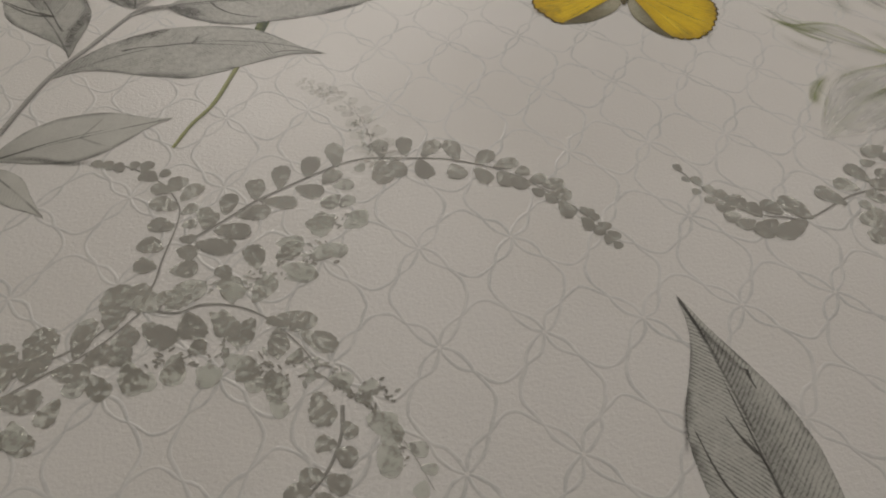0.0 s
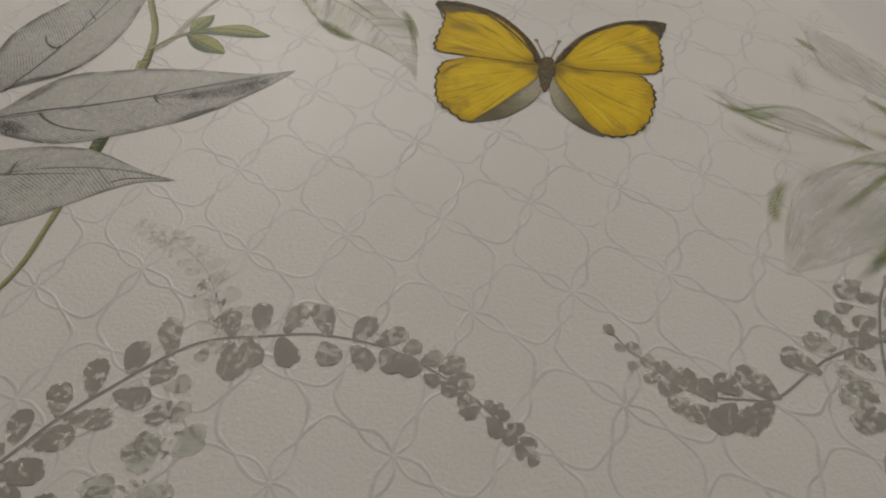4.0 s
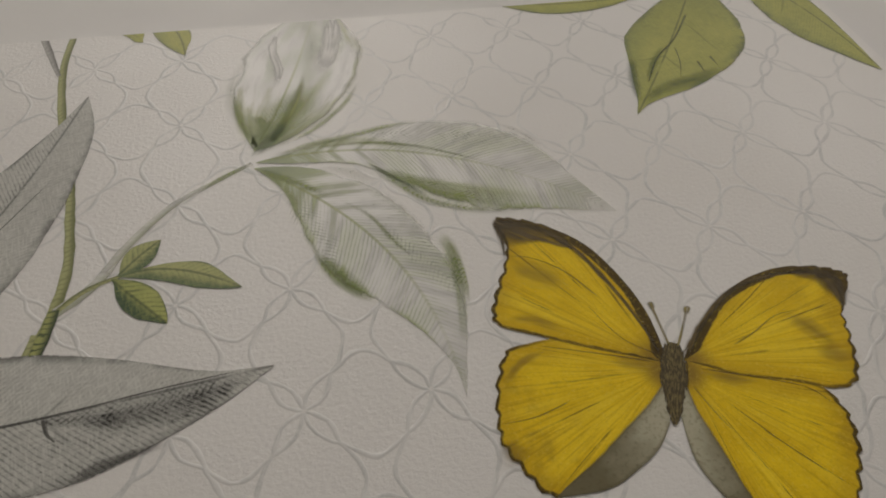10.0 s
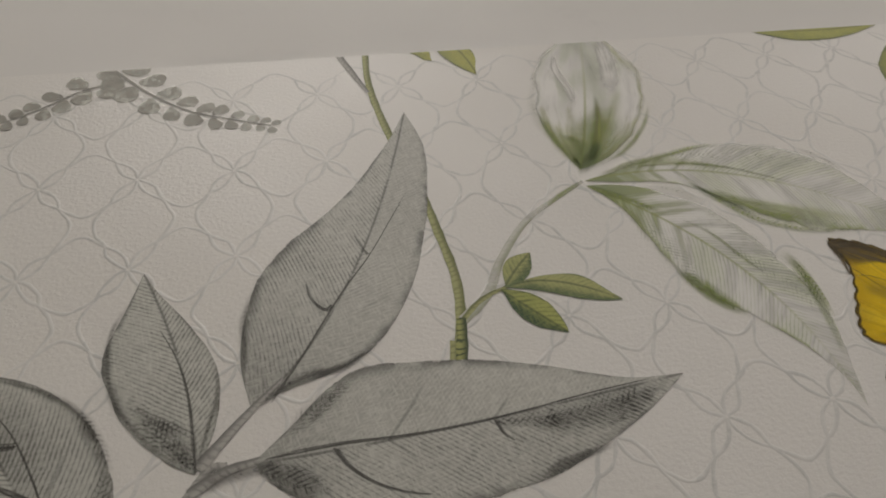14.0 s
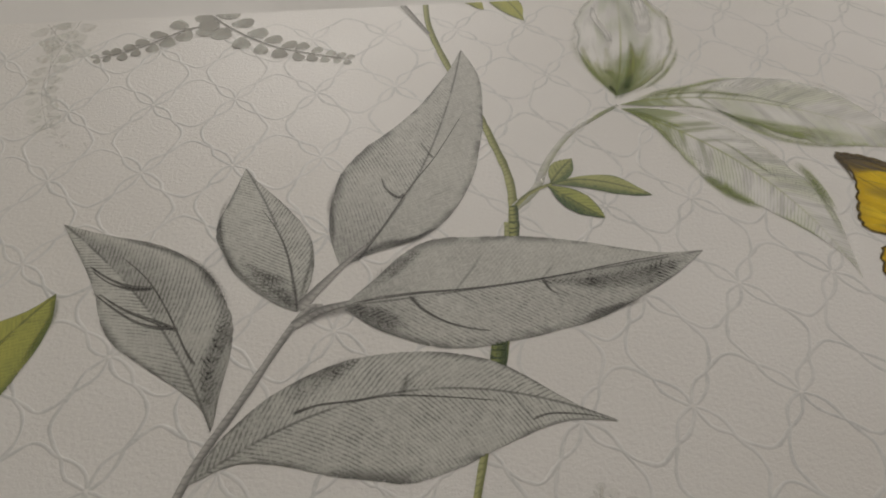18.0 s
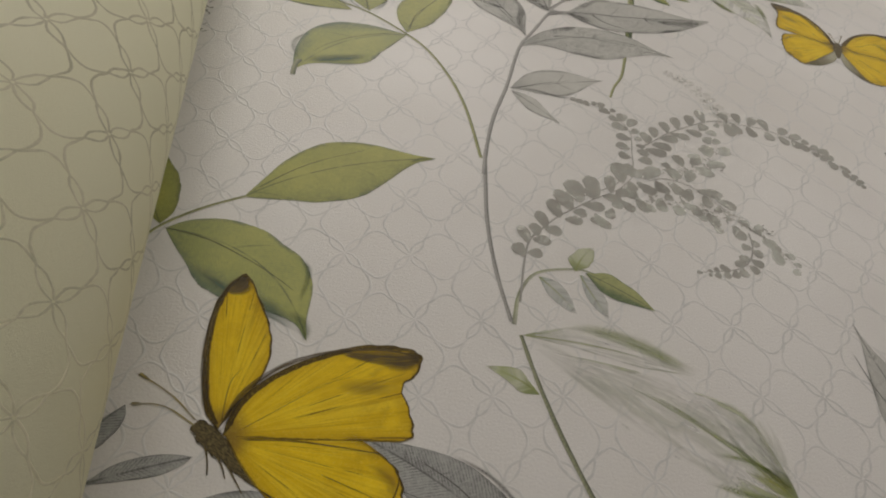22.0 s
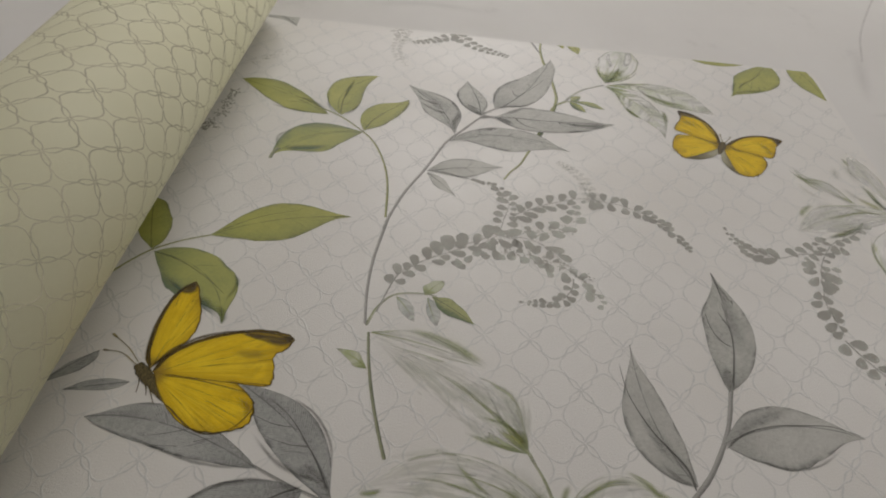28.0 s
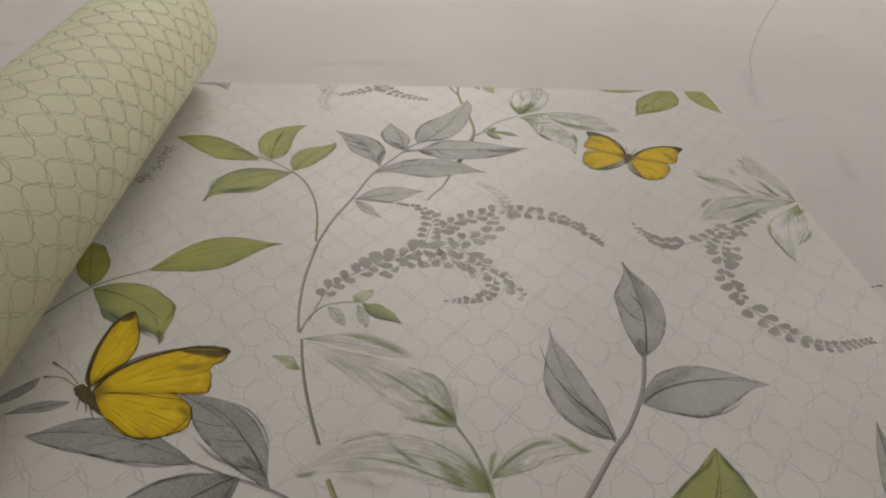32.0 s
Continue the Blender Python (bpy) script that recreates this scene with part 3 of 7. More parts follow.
WASH_BROWN = brush_ink("dark brown wing tip ink", (0.065, 0.043, 0.012), (0.14, 0.095, 0.024), 0.95, 0.3, 0.0, 0.12, 0.9)
BROWN_SOFT = brush_ink("faint brown wing ink", (0.12, 0.075, 0.015), (0.2, 0.125, 0.02), 0.85, 0.1, 0.0, 0.12, 0.9)
SMOKE = brush_ink("brown wing smudge ink", (0.19, 0.125, 0.02), (0.36, 0.24, 0.025), 0.62, -0.3, 0.0, 0.4, 2.0)


def flank_ink():
    """The bare grey-olive inner margin of a hind wing, darker towards its far end."""
    n = Nodes("grey-olive wing flank ink")
    s, v, length, width, p = ink_base(n)
    grit, cloud = n.noise(p, 1100.0, 2.0), n.noise(p, 130.0, 3.0)
    c = n.mix(n.ramp(n.math("ADD", s, n.math("MULTIPLY", n.math("SUBTRACT", cloud, 0.5), 0.5)), 0.15, 0.75), (0.47, 0.45, 0.33), (0.165, 0.145, 0.08))
    c = n.mix(n.math("MULTIPLY", n.ramp(v, -0.3, -0.95), 0.55), c, (0.13, 0.11, 0.045))
    c = n.mix(n.math("MULTIPLY", n.ramp(grit, 0.5, 0.7), 0.35), c, (0.10, 0.085, 0.04))
    c = n.mix(n.math("MULTIPLY", n.ramp(v, 0.75, 1.0), 0.6), c, (0.10, 0.085, 0.04))
    cover = n.ramp(n.math("ADD", v, n.math("MULTIPLY", cloud, 0.3)), -0.85, -0.55)
    return n.done(c, 0.55, grit, 0.0001, 0.6, cover=cover, spec=0.2)


FLANK = flank_ink()


def wing_ink(name, tipped=True):
    n = Nodes(name)
    s, v, edge, apex, p = ink_base(n)
    cloud, fine, grit = n.noise(p, 75.0, 3.0), n.noise(p, 420.0, 3.0), n.noise(p, 1400.0, 2.0)
    ray = n.noise(n.join(n.math("MULTIPLY", s, 1.2), n.math("MULTIPLY", v, 26.0), n.random()), 1.0, 3.0)
    c = n.mix(n.ramp(cloud, 0.3, 0.7), (0.92, 0.66, 0.014), (0.78, 0.53, 0.008))
    c = n.mix(n.math("MULTIPLY", n.ramp(ray, 0.45, 0.65), 0.55), c, (0.95, 0.72, 0.04))
    silk = n.noise(n.join(n.math("MULTIPLY", s, 2.0), n.math("MULTIPLY", v, 120.0), n.random()), 1.0, 3.0, 0.65)
    c = n.mix(n.math("MULTIPLY", n.ramp(silk, 0.48, 0.66), 0.6), c, (0.56, 0.35, 0.006))
    c = n.mix(n.math("MULTIPLY", n.ramp(n.math("ADD", edge, n.math("MULTIPLY", n.math("SUBTRACT", cloud, 0.5), 0.5)), 0.02, 0.24, 1.0, 0.0), 0.5), c, (0.50, 0.30, 0.008))
    # fine veins run out from the root
    line = n.math("ABSOLUTE", n.math("SUBTRACT", n.math("FRACT", n.math("ADD", n.math("MULTIPLY", v, 8.3), n.math("MULTIPLY", ray, 0.5))), 0.5))
    vein = n.math("MULTIPLY", n.ramp(line, 0.01, 0.03, 1.0, 0.0), n.ramp(s, 0.12, 0.4))
    c = n.mix(n.math("MULTIPLY", vein, n.ramp(n.noise(p, 60.0, 2.0), 0.45, 0.56, 0.0, 0.85)), c, (0.17, 0.10, 0.012))
    # brown smudges near the root and the outer third
    smoke = n.math("MULTIPLY", n.ramp(n.math("ADD", s, n.math("MULTIPLY", ray, 0.3)), 0.72, 1.0), n.ramp(cloud, 0.5, 0.62))
    c = n.mix(n.math("MULTIPLY", smoke, 0.35), c, (0.26, 0.16, 0.02))
    c = n.mix(n.ramp(s, 0.03, 0.16, 0.75, 0.0), c, (0.16, 0.10, 0.03))
    rim_wide = n.math("ADD", -0.012, n.math("MULTIPLY", cloud, 0.05))
    if tipped:
        lead = n.ramp(v, 0.36, 0.46, 1.0, 0.0)
        rim_wide = n.math("ADD", rim_wide, n.math("MULTIPLY", lead, 0.06))
    wob = n.math("ADD", edge, n.math("MULTIPLY", n.math("SUBTRACT", fine, 0.5), 0.03))
    rim = n.ramp(n.math("SUBTRACT", wob, rim_wide), 0.004, 0.02, 1.0, 0.0)
    inner = n.math("MULTIPLY", n.ramp(v, 0.7, 0.8, 1.0, 0.75), n.ramp(v, 0.2, 0.32, 0.3 if not tipped else 1.0, 1.0))
    c = n.mix(n.math("MULTIPLY", n.math("MULTIPLY", rim, inner), 0.95), c, (0.055, 0.037, 0.012))
    if tipped:
        tip = n.ramp(n.math("ADD", apex, n.math("MULTIPLY", n.math("SUBTRACT", cloud, 0.5), 0.5)), 0.12, 0.34, 1.0, 0.0)
        c = n.mix(n.math("MULTIPLY", tip, 0.95), c, (0.075, 0.05, 0.016))
    c = n.mix(n.math("MULTIPLY", n.ramp(grit, 0.56, 0.68), 0.2), c, (0.95, 0.75, 0.12))
    c = n.mix(n.math("MULTIPLY", n.ramp(n.noise(p, 2100.0, 2.0), 0.54, 0.68), 0.16), c, (0.30, 0.18, 0.008))
    return n.done(c, 0.55, n.math("ADD", grit, fine), 0.0001, 0.6, spec=0.15)


WING = wing_ink("yellow fore wing ink")
WING_HIND = wing_ink("plain yellow hind wing ink", False)


def body_material():
    n = Nodes("brown fur ink")
    s, v, length, width, p = ink_base(n)
    hair = n.noise(n.join(n.math("MULTIPLY", length, 16.0), n.math("MULTIPLY", width, 75.0)), 1.0, 3.0, 0.65)
    f = n.noise(p, 900.0, 3.0)
    c = n.mix(n.ramp(hair, 0.42, 0.68), (0.055, 0.04, 0.014), (0.25, 0.195, 0.065))
    c = n.mix(n.math("MULTIPLY", n.ramp(n.math("ABSOLUTE", v), 0.3, 1.0), 0.6), c, (0.05, 0.036, 0.012))
    frayed = n.ramp(n.math("ADD", n.math("ABSOLUTE", v), n.math("MULTIPLY", n.math("SUBTRACT", hair, 0.5), 1.1)), 0.85, 1.0, 1.0, 0.0)
    return n.done(c, 0.6, f, 0.0001, 0.6, cover=frayed)


BODY = body_material()
FEELER = brush_ink("olive feeler ink", (0.20, 0.16, 0.04), (0.34, 0.28, 0.085), 1.0, 0.5, 0.0, 0.03, 0.8)

# ---- printed motifs: thin ink films that lie on the sheet ----
FILM, LIFT = 0.00001, 0.00013  # rise of one ink film over the next, and of the lowest over the sheet


def smooth_path(points, per=8):
    """A rounded line through the given points, in trellis steps."""
    pts = [Vector(p) for p in points]
    pts = [2 * pts[0] - pts[1], *pts, 2 * pts[-1] - pts[-2]]
    line = []
    for a, b, c, d in zip(pts, pts[1:], pts[2:], pts[3:]):
        for k in range(per):
            t = k / per
            line.append(0.5 * (2 * b + (c - a) * t + (2 * a - 5 * b + 4 * c - d) * t * t + (3 * b - a - 3 * c + d) * t**3))
    line.append(pts[-2])
    return line


def trim(bm):
    """Cuts a film off at the sheet's end and edge."""
    for at, normal in (((0, cut(0) - 0.0004, 0), (-SLOPE, 1, 0)), ((SX1 - 0.0004, 0, 0), (1, 0, 0))):
        if any((v.co - Vector(at)).dot(Vector(normal)) > 0 for v in bm.verts):
            bmesh.ops.bisect_plane(bm, geom=bm.verts[:] + bm.edges[:] + bm.faces[:], plane_co=at, plane_no=normal, clear_outer=True)


COUNT = [0]


def film(name, grid, coords, sizes, lay, material, parent, label="", trimmed=True):
    """One ink film from a grid of points in trellis steps with two sets of surface coordinates."""
    COUNT[0] += 1
    lay += 0.9 * (COUNT[0] * 0.618 % 1.0)
    bm = bmesh.new()
    uv, size = bm.loops.layers.uv.new("UVMap"), bm.loops.layers.uv.new("size")
    rows = [[bm.verts.new((p[0] * U, p[1] * U, LIFT + FILM * lay)) for p in row] for row in grid]
    for i in range(len(grid) - 1):
        for j in range(len(grid[0]) - 1):
            at = ((i, j), (i + 1, j), (i + 1, j + 1), (i, j + 1))
            f = bm.faces.new([rows[a][b] for a, b in at])
            for loop, (a, b) in zip(f.loops, at):
                loop[uv].uv, loop[size].uv = coords[a][b], sizes[a][b]
    if trimmed:
        trim(bm)
    bmesh.ops.recalc_face_normals(bm, faces=bm.faces)
    if bm.faces and sum(f.normal.z for f in bm.faces) < 0:
        bmesh.ops.reverse_faces(bm, faces=bm.faces)
    return part(name, bm, material, parent, label)


def strip(name, line, wide, lay, material, parent, label="", trimmed=True):
    grid, coords, sizes, run = [], [], [], 0.0
    for k, p in enumerate(line):
        d = (line[min(k + 1, len(line) - 1)] - line[max(k - 1, 0)]).normalized()
        side = Vector((-d.y, d.x))
        run += (p - line[k - 1]).length if k else 0.0
        t = k / (len(line) - 1)
        w = wide(t) * (1 + 0.22 * noise.noise((p.x * 9, p.y * 9, lay)))
        grid.append([p + side * w * c for c in (-1, 0, 1)])
        coords.append([(t, c) for c in (-1, 0, 1)])
        sizes.append([(run, c * w) for c in (-1, 0, 1)])
    return film(name, grid, coords, sizes, lay, material, parent, label, trimmed)


def stem(parent, material, points, w0, w1, lay, label=""):
    return strip("stem", smooth_path(points), lambda t: 0.5 * (w0 + (w1 - w0) * t), lay, material, parent, label)


def stroke(parent, material, points, wide, lay):
    """A soft brush mark, broad in the middle."""
    return strip("brush_mark", smooth_path(points, 6), lambda t: 0.7 * wide * (0.55 + 0.45 * math.sin(math.pi * t)), lay, material, parent)


def vein(parent, material, points, wide, lay):
    """A drawn line that thins towards its end."""
    return strip("vein", smooth_path(points, 6), lambda t: 0.5 * wide * (1.0 - 0.7 * t), lay, material, parent)


def spread_widths(some, t):
    """Half-widths given at five stations of a leaf, rounded in between."""
    xs, ys = (0.0, 0.1, 0.3, 0.5, 0.7, 0.9, 1.0), (0.0, *some, 0.0)
    for i in range(6):
        if t <= xs[i + 1]:
            break
    h = xs[i + 1] - xs[i]

    def slope(k):
        return 0.0 if k in (0, 6) else (ys[k + 1] - ys[k - 1]) / (xs[k + 1] - xs[k - 1])

    a = slope(i) if i else (ys[1] - ys[0]) / 0.1 * 1.3
    b = slope(i + 1) if i < 5 else (ys[6] - ys[5]) / 0.1 * 1.1
    q = (t - xs[i]) / h
    y = (1 + 2 * q) * (1 - q) ** 2 * ys[i] + q * (1 - q) ** 2 * h * a + q * q * (3 - 2 * q) * ys[i + 1] + q * q * (q - 1) * h * b
    return max(y, 0.0)


def leaf(parent, material, base, bow, tip, left, right, lay, label="", steps=30, name="leaf"):
    base, bow, tip = Vector(base), Vector(bow), Vector(tip)
    grid, coords, sizes, run, last = [], [], [], 0.0, base
    seed = base.x * 3.1 + base.y * 1.7
    for k in range(steps + 1):
        t = 0.5 - 0.5 * math.cos(math.pi * k / steps)
        p = base * (1 - t) ** 2 + bow * (2 * t * (1 - t)) + tip * t * t
        d = ((bow - base) * (1 - t) + (tip - bow) * t).normalized()
        side = Vector((-d.y, d.x))
        run += (p - last).length
        last = p
        row, cs, ss = [], [], []
        for c in (-1, -0.75, -0.5, -0.25, 0, 0.25, 0.5, 0.75, 1):
            some = left if c > 0 else right
            w = spread_widths(some, t)
            w *= 1 + 0.05 * noise.noise((t * 9, seed, 1.0 if c > 0 else 5.0)) + 0.02 * noise.noise((t * 31, seed, 2.0 if c > 0 else 7.0))
            row.append(p + side * (w * c))
            cs.append((t, c))
            ss.append((run, w * c))
        grid.append(row)
        coords.append(cs)
        sizes.append(ss)
    return film(name, grid, coords, sizes, lay, material, parent, label)


def wash(parent, material, base, bow, tip, left, right, lay):
    return leaf(parent, material, base, bow, tip, left, right, lay, "", 16, "ink_wash")


def outline(points, per=5):
    pts = [Vector(p) for p in points]
    n, line = len(pts), []
    for i in range(n):
        a, b, c, d = pts[i - 1], pts[i], pts[(i + 1) % n], pts[(i + 2) % n]
        if i == 0:
            a = b
        if i == n - 1:
            d = c
        for k in range(per):
            t = k / per
            line.append(0.5 * (2 * b + (c - a) * t + (2 * a - 5 * b + 4 * c - d) * t * t + (3 * b - a - 3 * c + d) * t**3))
    return line + [pts[0]]


def wing(parent, material, root, points, lay):
    """A wing as rings round its root, with the distance to its rim and to its apex."""
    root, rim = Vector(root), outline(points)
    n = len(rim)
    jag = []
    for k, p in enumerate(rim):
        far = (p - root).length
        out = (p - root).normalized() if far > 1e-6 else Vector((0, 0))
        jag.append(p + out * 0.018 * math.sin(k * 2.1) * (1 if 0.3 < k / n < 0.8 else 0.2))
    rim = jag
    apex = max(rim, key=lambda p: (p - root).length)
    edges = list(zip(rim[2:-2], rim[3:-1]))

    def to_rim(p):
        best = 9.0
        for a, b in edges:
            d = b - a
            t = min(1.0, max(0.0, (p - a).dot(d) / max(d.length_squared, 1e-9)))
            best = min(best, (a + d * t - p).length)
        return best

    rings = (0.0, 0.15, 0.3, 0.45, 0.58, 0.7, 0.8, 0.88, 0.94, 0.97, 1.0)
    grid = [[root.lerp(p, r) for p in rim] for r in rings]
    coords = [[((p - root).length / (apex - root).length, k / (n - 1)) for k, p in enumerate(row)] for row in grid]
    sizes = [[(to_rim(p), (p - apex).length) for p in row] for row in grid]
    return film("wing", grid, coords, sizes, lay, material, parent)


def butterfly(points, label, wide=0.118):
    line = smooth_path(points, 16)
    return strip("butterfly", line, lambda t: wide * math.sin(math.pi * (0.03 + 0.94 * t) ** 0.66) ** 0.7, 9, BODY, sheet, label)


def flank(parent, inner, outer, lay):
    """The bare strip between a hind wing's yellow and its inner edge."""
    a, b = smooth_path(inner, 8), smooth_path(outer, 8)
    rows = (-1, -0.6, -0.2, 0.2, 0.6, 1)
    grid = [[p.lerp(q, 0.5 + 0.5 * c) for c in rows] for p, q in zip(a, b)]
    coords = [[(k / (len(a) - 1), c) for c in rows] for k in range(len(a))]
    return film("wing_flank", grid, coords, grid, lay, FLANK, parent, "grey-olive wing margin")


def feeler(parent, points):
    line = smooth_path(points, 8)
    return strip("antenna", line, lambda t: 0.014 if t < 0.82 else 0.014 + 0.022 * math.sin(math.pi * (t - 0.82) / 0.2), 10, FEELER, parent)


def leg(parent, points):
    return strip("leg", smooth_path(points, 6), lambda t: 0.016 - 0.008 * t, 9, BODY, parent)


def frond(points, s0, s1, fade):
    """A fern frond: a thin rachis with rounded leaflets in pairs, worn away in part."""
    line = smooth_path(points, 14)
    spine = strip("fern_frond", line, lambda t: (0.003 if fade > 0.9 else 0.008 if fade > 0.6 else 0.019) * (1 - 0.5 * t), 2, FERN_STEM, sheet, "worn grey fern frond print")
    rnd = random.Random(int(1000 * (points[0][0] + 20) + 77 * (points[-1][1] + 20)))
    total = sum((b - a).length for a, b in zip(line, line[1:]))
    run, due, flip = 0.0, 0.05, 1
    for a, b in zip(line, line[1:]):
        step = (b - a).length
        while due <= run + step:
            t = due / total
            p = a.lerp(b, (due - run) / step)
            size = (s0 + (s1 - s0) * t) * rnd.uniform(1.12, 1.3)
            d = (b - a).normalized()
            for sgn in (1, -1):
                turn = sgn * rnd.uniform(0.75, 1.05)
                way = Vector((d.x * math.cos(turn) - d.y * math.sin(turn), d.x * math.sin(turn) + d.y * math.cos(turn)))
                start = p + way * 0.14 * size + d * rnd.uniform(-0.06, 0.06) * size
                mat = FERN_GHOST if fade > 0.9 else FERN_FADED if rnd.random() < fade * 0.85 - 0.1 else FERN_WORN if rnd.random() < fade + 0.15 else FERN
                leaflet(spine, start, way, size, mat, rnd)
            due += 0.95 * size
        run += step


def rachis(points, wide):
    """The stalk of a fern frond."""
    return strip("fern_frond", smooth_path(points, 10), lambda t: wide * (0.5 - 0.3 * t), 2, FERN_STEM, sheet, "worn grey fern frond print")


def pinnae(spine, material, ends):
    """Leaflets of a frond, each from its foot to its tip."""
    for x0, y0, x1, y1 in ends:
        foot, tip = Vector((x0, y0)), Vector((x1, y1))
        far = (tip - foot).length * 1.15
        leaflet(spine, foot - (tip - foot) * 0.06, (tip - foot).normalized(), far, material, random.Random(int(917 * (x0 + 20) + 331 * (y1 + 20))), min(0.41, max(0.28, 0.125 / far)))


def leaflet(parent, start, way, size, material, rnd, fat=0.42):
    bm = bmesh.new()
    uv = bm.loops.layers.uv.new("UVMap")
    side = Vector((-way.y, way.x))
    fat, skew, count = fat * rnd.uniform(0.88, 1.12), rnd.uniform(-0.1, 0.1), 18
    ring = []
    for k in range(count):
        ang = 2 * math.pi * k / count
        along = 0.5 - 0.5 * math.cos(ang)
        wide = fat * math.sin(ang) * (0.5 + 0.72 * along) * (1 + 0.05 * rnd.uniform(-1, 1))
        ring.append(start + way * (along * 0.92 * size) + side * ((wide + skew * along) * size))
    high = LIFT + FILM * (3 + rnd.random() * 0.6)
    middle = start + way * 0.52 * size
    hub = bm.verts.new((middle.x * U, middle.y * U, high))
    verts = [bm.verts.new((p.x * U, p.y * U, high)) for p in ring]
    for k in range(count):
        f = bm.faces.new((hub, verts[k], verts[(k + 1) % count]))
        for loop in f.loops:
            loop[uv].uv = (0.0 if loop.vert is hub else 1.0, 0.0)
    trim(bm)
    if not bm.faces:
        bm.free()
        return
    if bm.faces[:][0].normal.z < 0:
        bmesh.ops.reverse_faces(bm, faces=bm.faces)
    part("leaflet", bm, material, parent)
def specks(parent, points, spread, count, size=0.05, material=None):
    """Crumbs of worn print along a lost stalk."""
    line = smooth_path(points, 10)
    rnd = random.Random(int(500 * (points[0][0] + 30) + 91 * (points[-1][1] + 30)))
    bm = bmesh.new()
    uv = bm.loops.layers.uv.new("UVMap")
    for _ in range(count):
        k = rnd.randrange(len(line) - 1)
        d = (line[k + 1] - line[k]).normalized()
        side = Vector((-d.y, d.x))
        at = line[k].lerp(line[k + 1], rnd.random()) + side * rnd.gauss(0, spread)
        turn = rnd.choice((-1, 1)) * rnd.uniform(0.3, 1.0)
        way = d * math.cos(turn) + side * math.sin(turn)
        across = Vector((-way.y, way.x))
        long, wide = size * rnd.uniform(0.5, 1.6), size * rnd.uniform(0.25, 0.55)
        ring = []
        for i in range(7):
            ang = 2 * math.pi * i / 7
            q = at + way * (long * math.cos(ang) * rnd.uniform(0.7, 1.1)) + across * (wide * math.sin(ang) * rnd.uniform(0.6, 1.1))
            ring.append(bm.verts.new((q.x * U, q.y * U, LIFT + FILM * (4 + rnd.random()))))
        f = bm.faces.new(ring)
        for loop in f.loops:
            loop[uv].uv = (0.0, 0.0)
    for f in bm.faces:
        f.normal_update()
        if f.normal.z < 0:
            f.normal_flip()
    tagged(part("ink_specks", bm, material or FERN, parent), "", kind="stuff")


# grey leafy branch over the middle of the sheet
branch = stem(sheet, GREY_STEM, [(-4.09, 1.55), (-4.30, 1.47), (-4.85, 0.60), (-5.30, -0.16), (-5.77, -1.56), (-6.20, -2.67), (-6.46, -3.64), (-6.58, -4.29)], 0.070, 0.075, 3, "grey branch with shaded leaves")
leaf(branch, GREY_CALM, (-3.90, 2.01), (-2.84, 2.84), (-2.02, 5.72), (0.4, 0.76, 0.78, 0.43, 0.12), (0.08, 0.49, 0.6, 0.51, 0.3), 4)
stem(branch, GREY_STEM, [(-4.32, 1.56), (-4.12, 1.78), (-3.90, 2.01), (-3.63, 2.27)], 0.120, 0.030, 5)
leaf(branch, GREY_TURNED, (-3.89, 1.53), (-2.64, 1.50), (-0.19, 1.72), (0.24, 0.7, 0.68, 0.46, 0.08), (0.3, 0.63, 0.65, 0.57, 0.26), 5)
stem(branch, GREY_STEM, [(-4.38, 1.36), (-4.11, 1.50), (-3.85, 1.55), (-3.63, 1.58)], 0.100, 0.050, 5)
leaf(branch, GREY, (-5.23, -0.08), (-3.45, 1.08), (-1.68, -0.04), (0.2, 0.41, 0.41, 0.32, 0.03), (0.1, 0.65, 0.82, 0.65, 0.15), 4)
leaf(branch, GREY_DARK, (-5.08, 0.36), (-5.51, 1.73), (-6.70, 3.02), (0.02, 0.27, 0.44, 0.26, 0.1), (0.16, 0.54, 0.66, 0.52, 0.14), 4)
leaf(branch, GREY, (-4.34, 1.52), (-4.31, 2.28), (-4.85, 3.65), (0.23, 0.48, 0.59, 0.59, 0.23), (0.08, 0.22, 0.28, 0.19, 0.04), 4)
leaf(branch, GREY_PALE, (-5.71, -1.65), (-4.82, -1.36), (-3.62, -1.15), (0.15, 0.41, 0.46, 0.36, 0.08), (0.09, 0.31, 0.44, 0.31, 0.06), 4)
leaf(branch, GREY_PALE, (-5.71, -1.73), (-5.33, -2.09), (-4.87, -2.69), (0.06, 0.15, 0.16, 0.08, 0.02), (0.05, 0.14, 0.21, 0.16, 0.05), 4)
# green spray and the long joined stem
spray = stem(sheet, GREEN_STEM, [(-9.18, 1.12), (-8.51, 0.73), (-7.75, 0.02), (-7.30, -0.58), (-6.92, -1.51), (-6.70, -2.51), (-6.58, -3.85)], 0.045, 0.060, 2, "fresh green spray of leaves")
leaf(spray, GREEN, (-8.90, 0.80), (-10.49, 1.96), (-11.96, 2.45), (0.28, 0.62, 0.58, 0.4, 0.14), (0.11, 0.34, 0.48, 0.51, 0.26), 4)
leaf(spray, GREEN, (-8.52, 0.83), (-9.21, 2.21), (-7.73, 3.42), (0.13, 0.34, 0.53, 0.58, 0.24), (0.53, 0.68, 0.65, 0.46, 0.15), 4)
leaf(spray, GREEN, (-7.74, 0.08), (-7.57, 0.86), (-6.60, 2.07), (0.12, 0.4, 0.55, 0.48, 0.08), (0.15, 0.37, 0.42, 0.41, 0.25), 4)
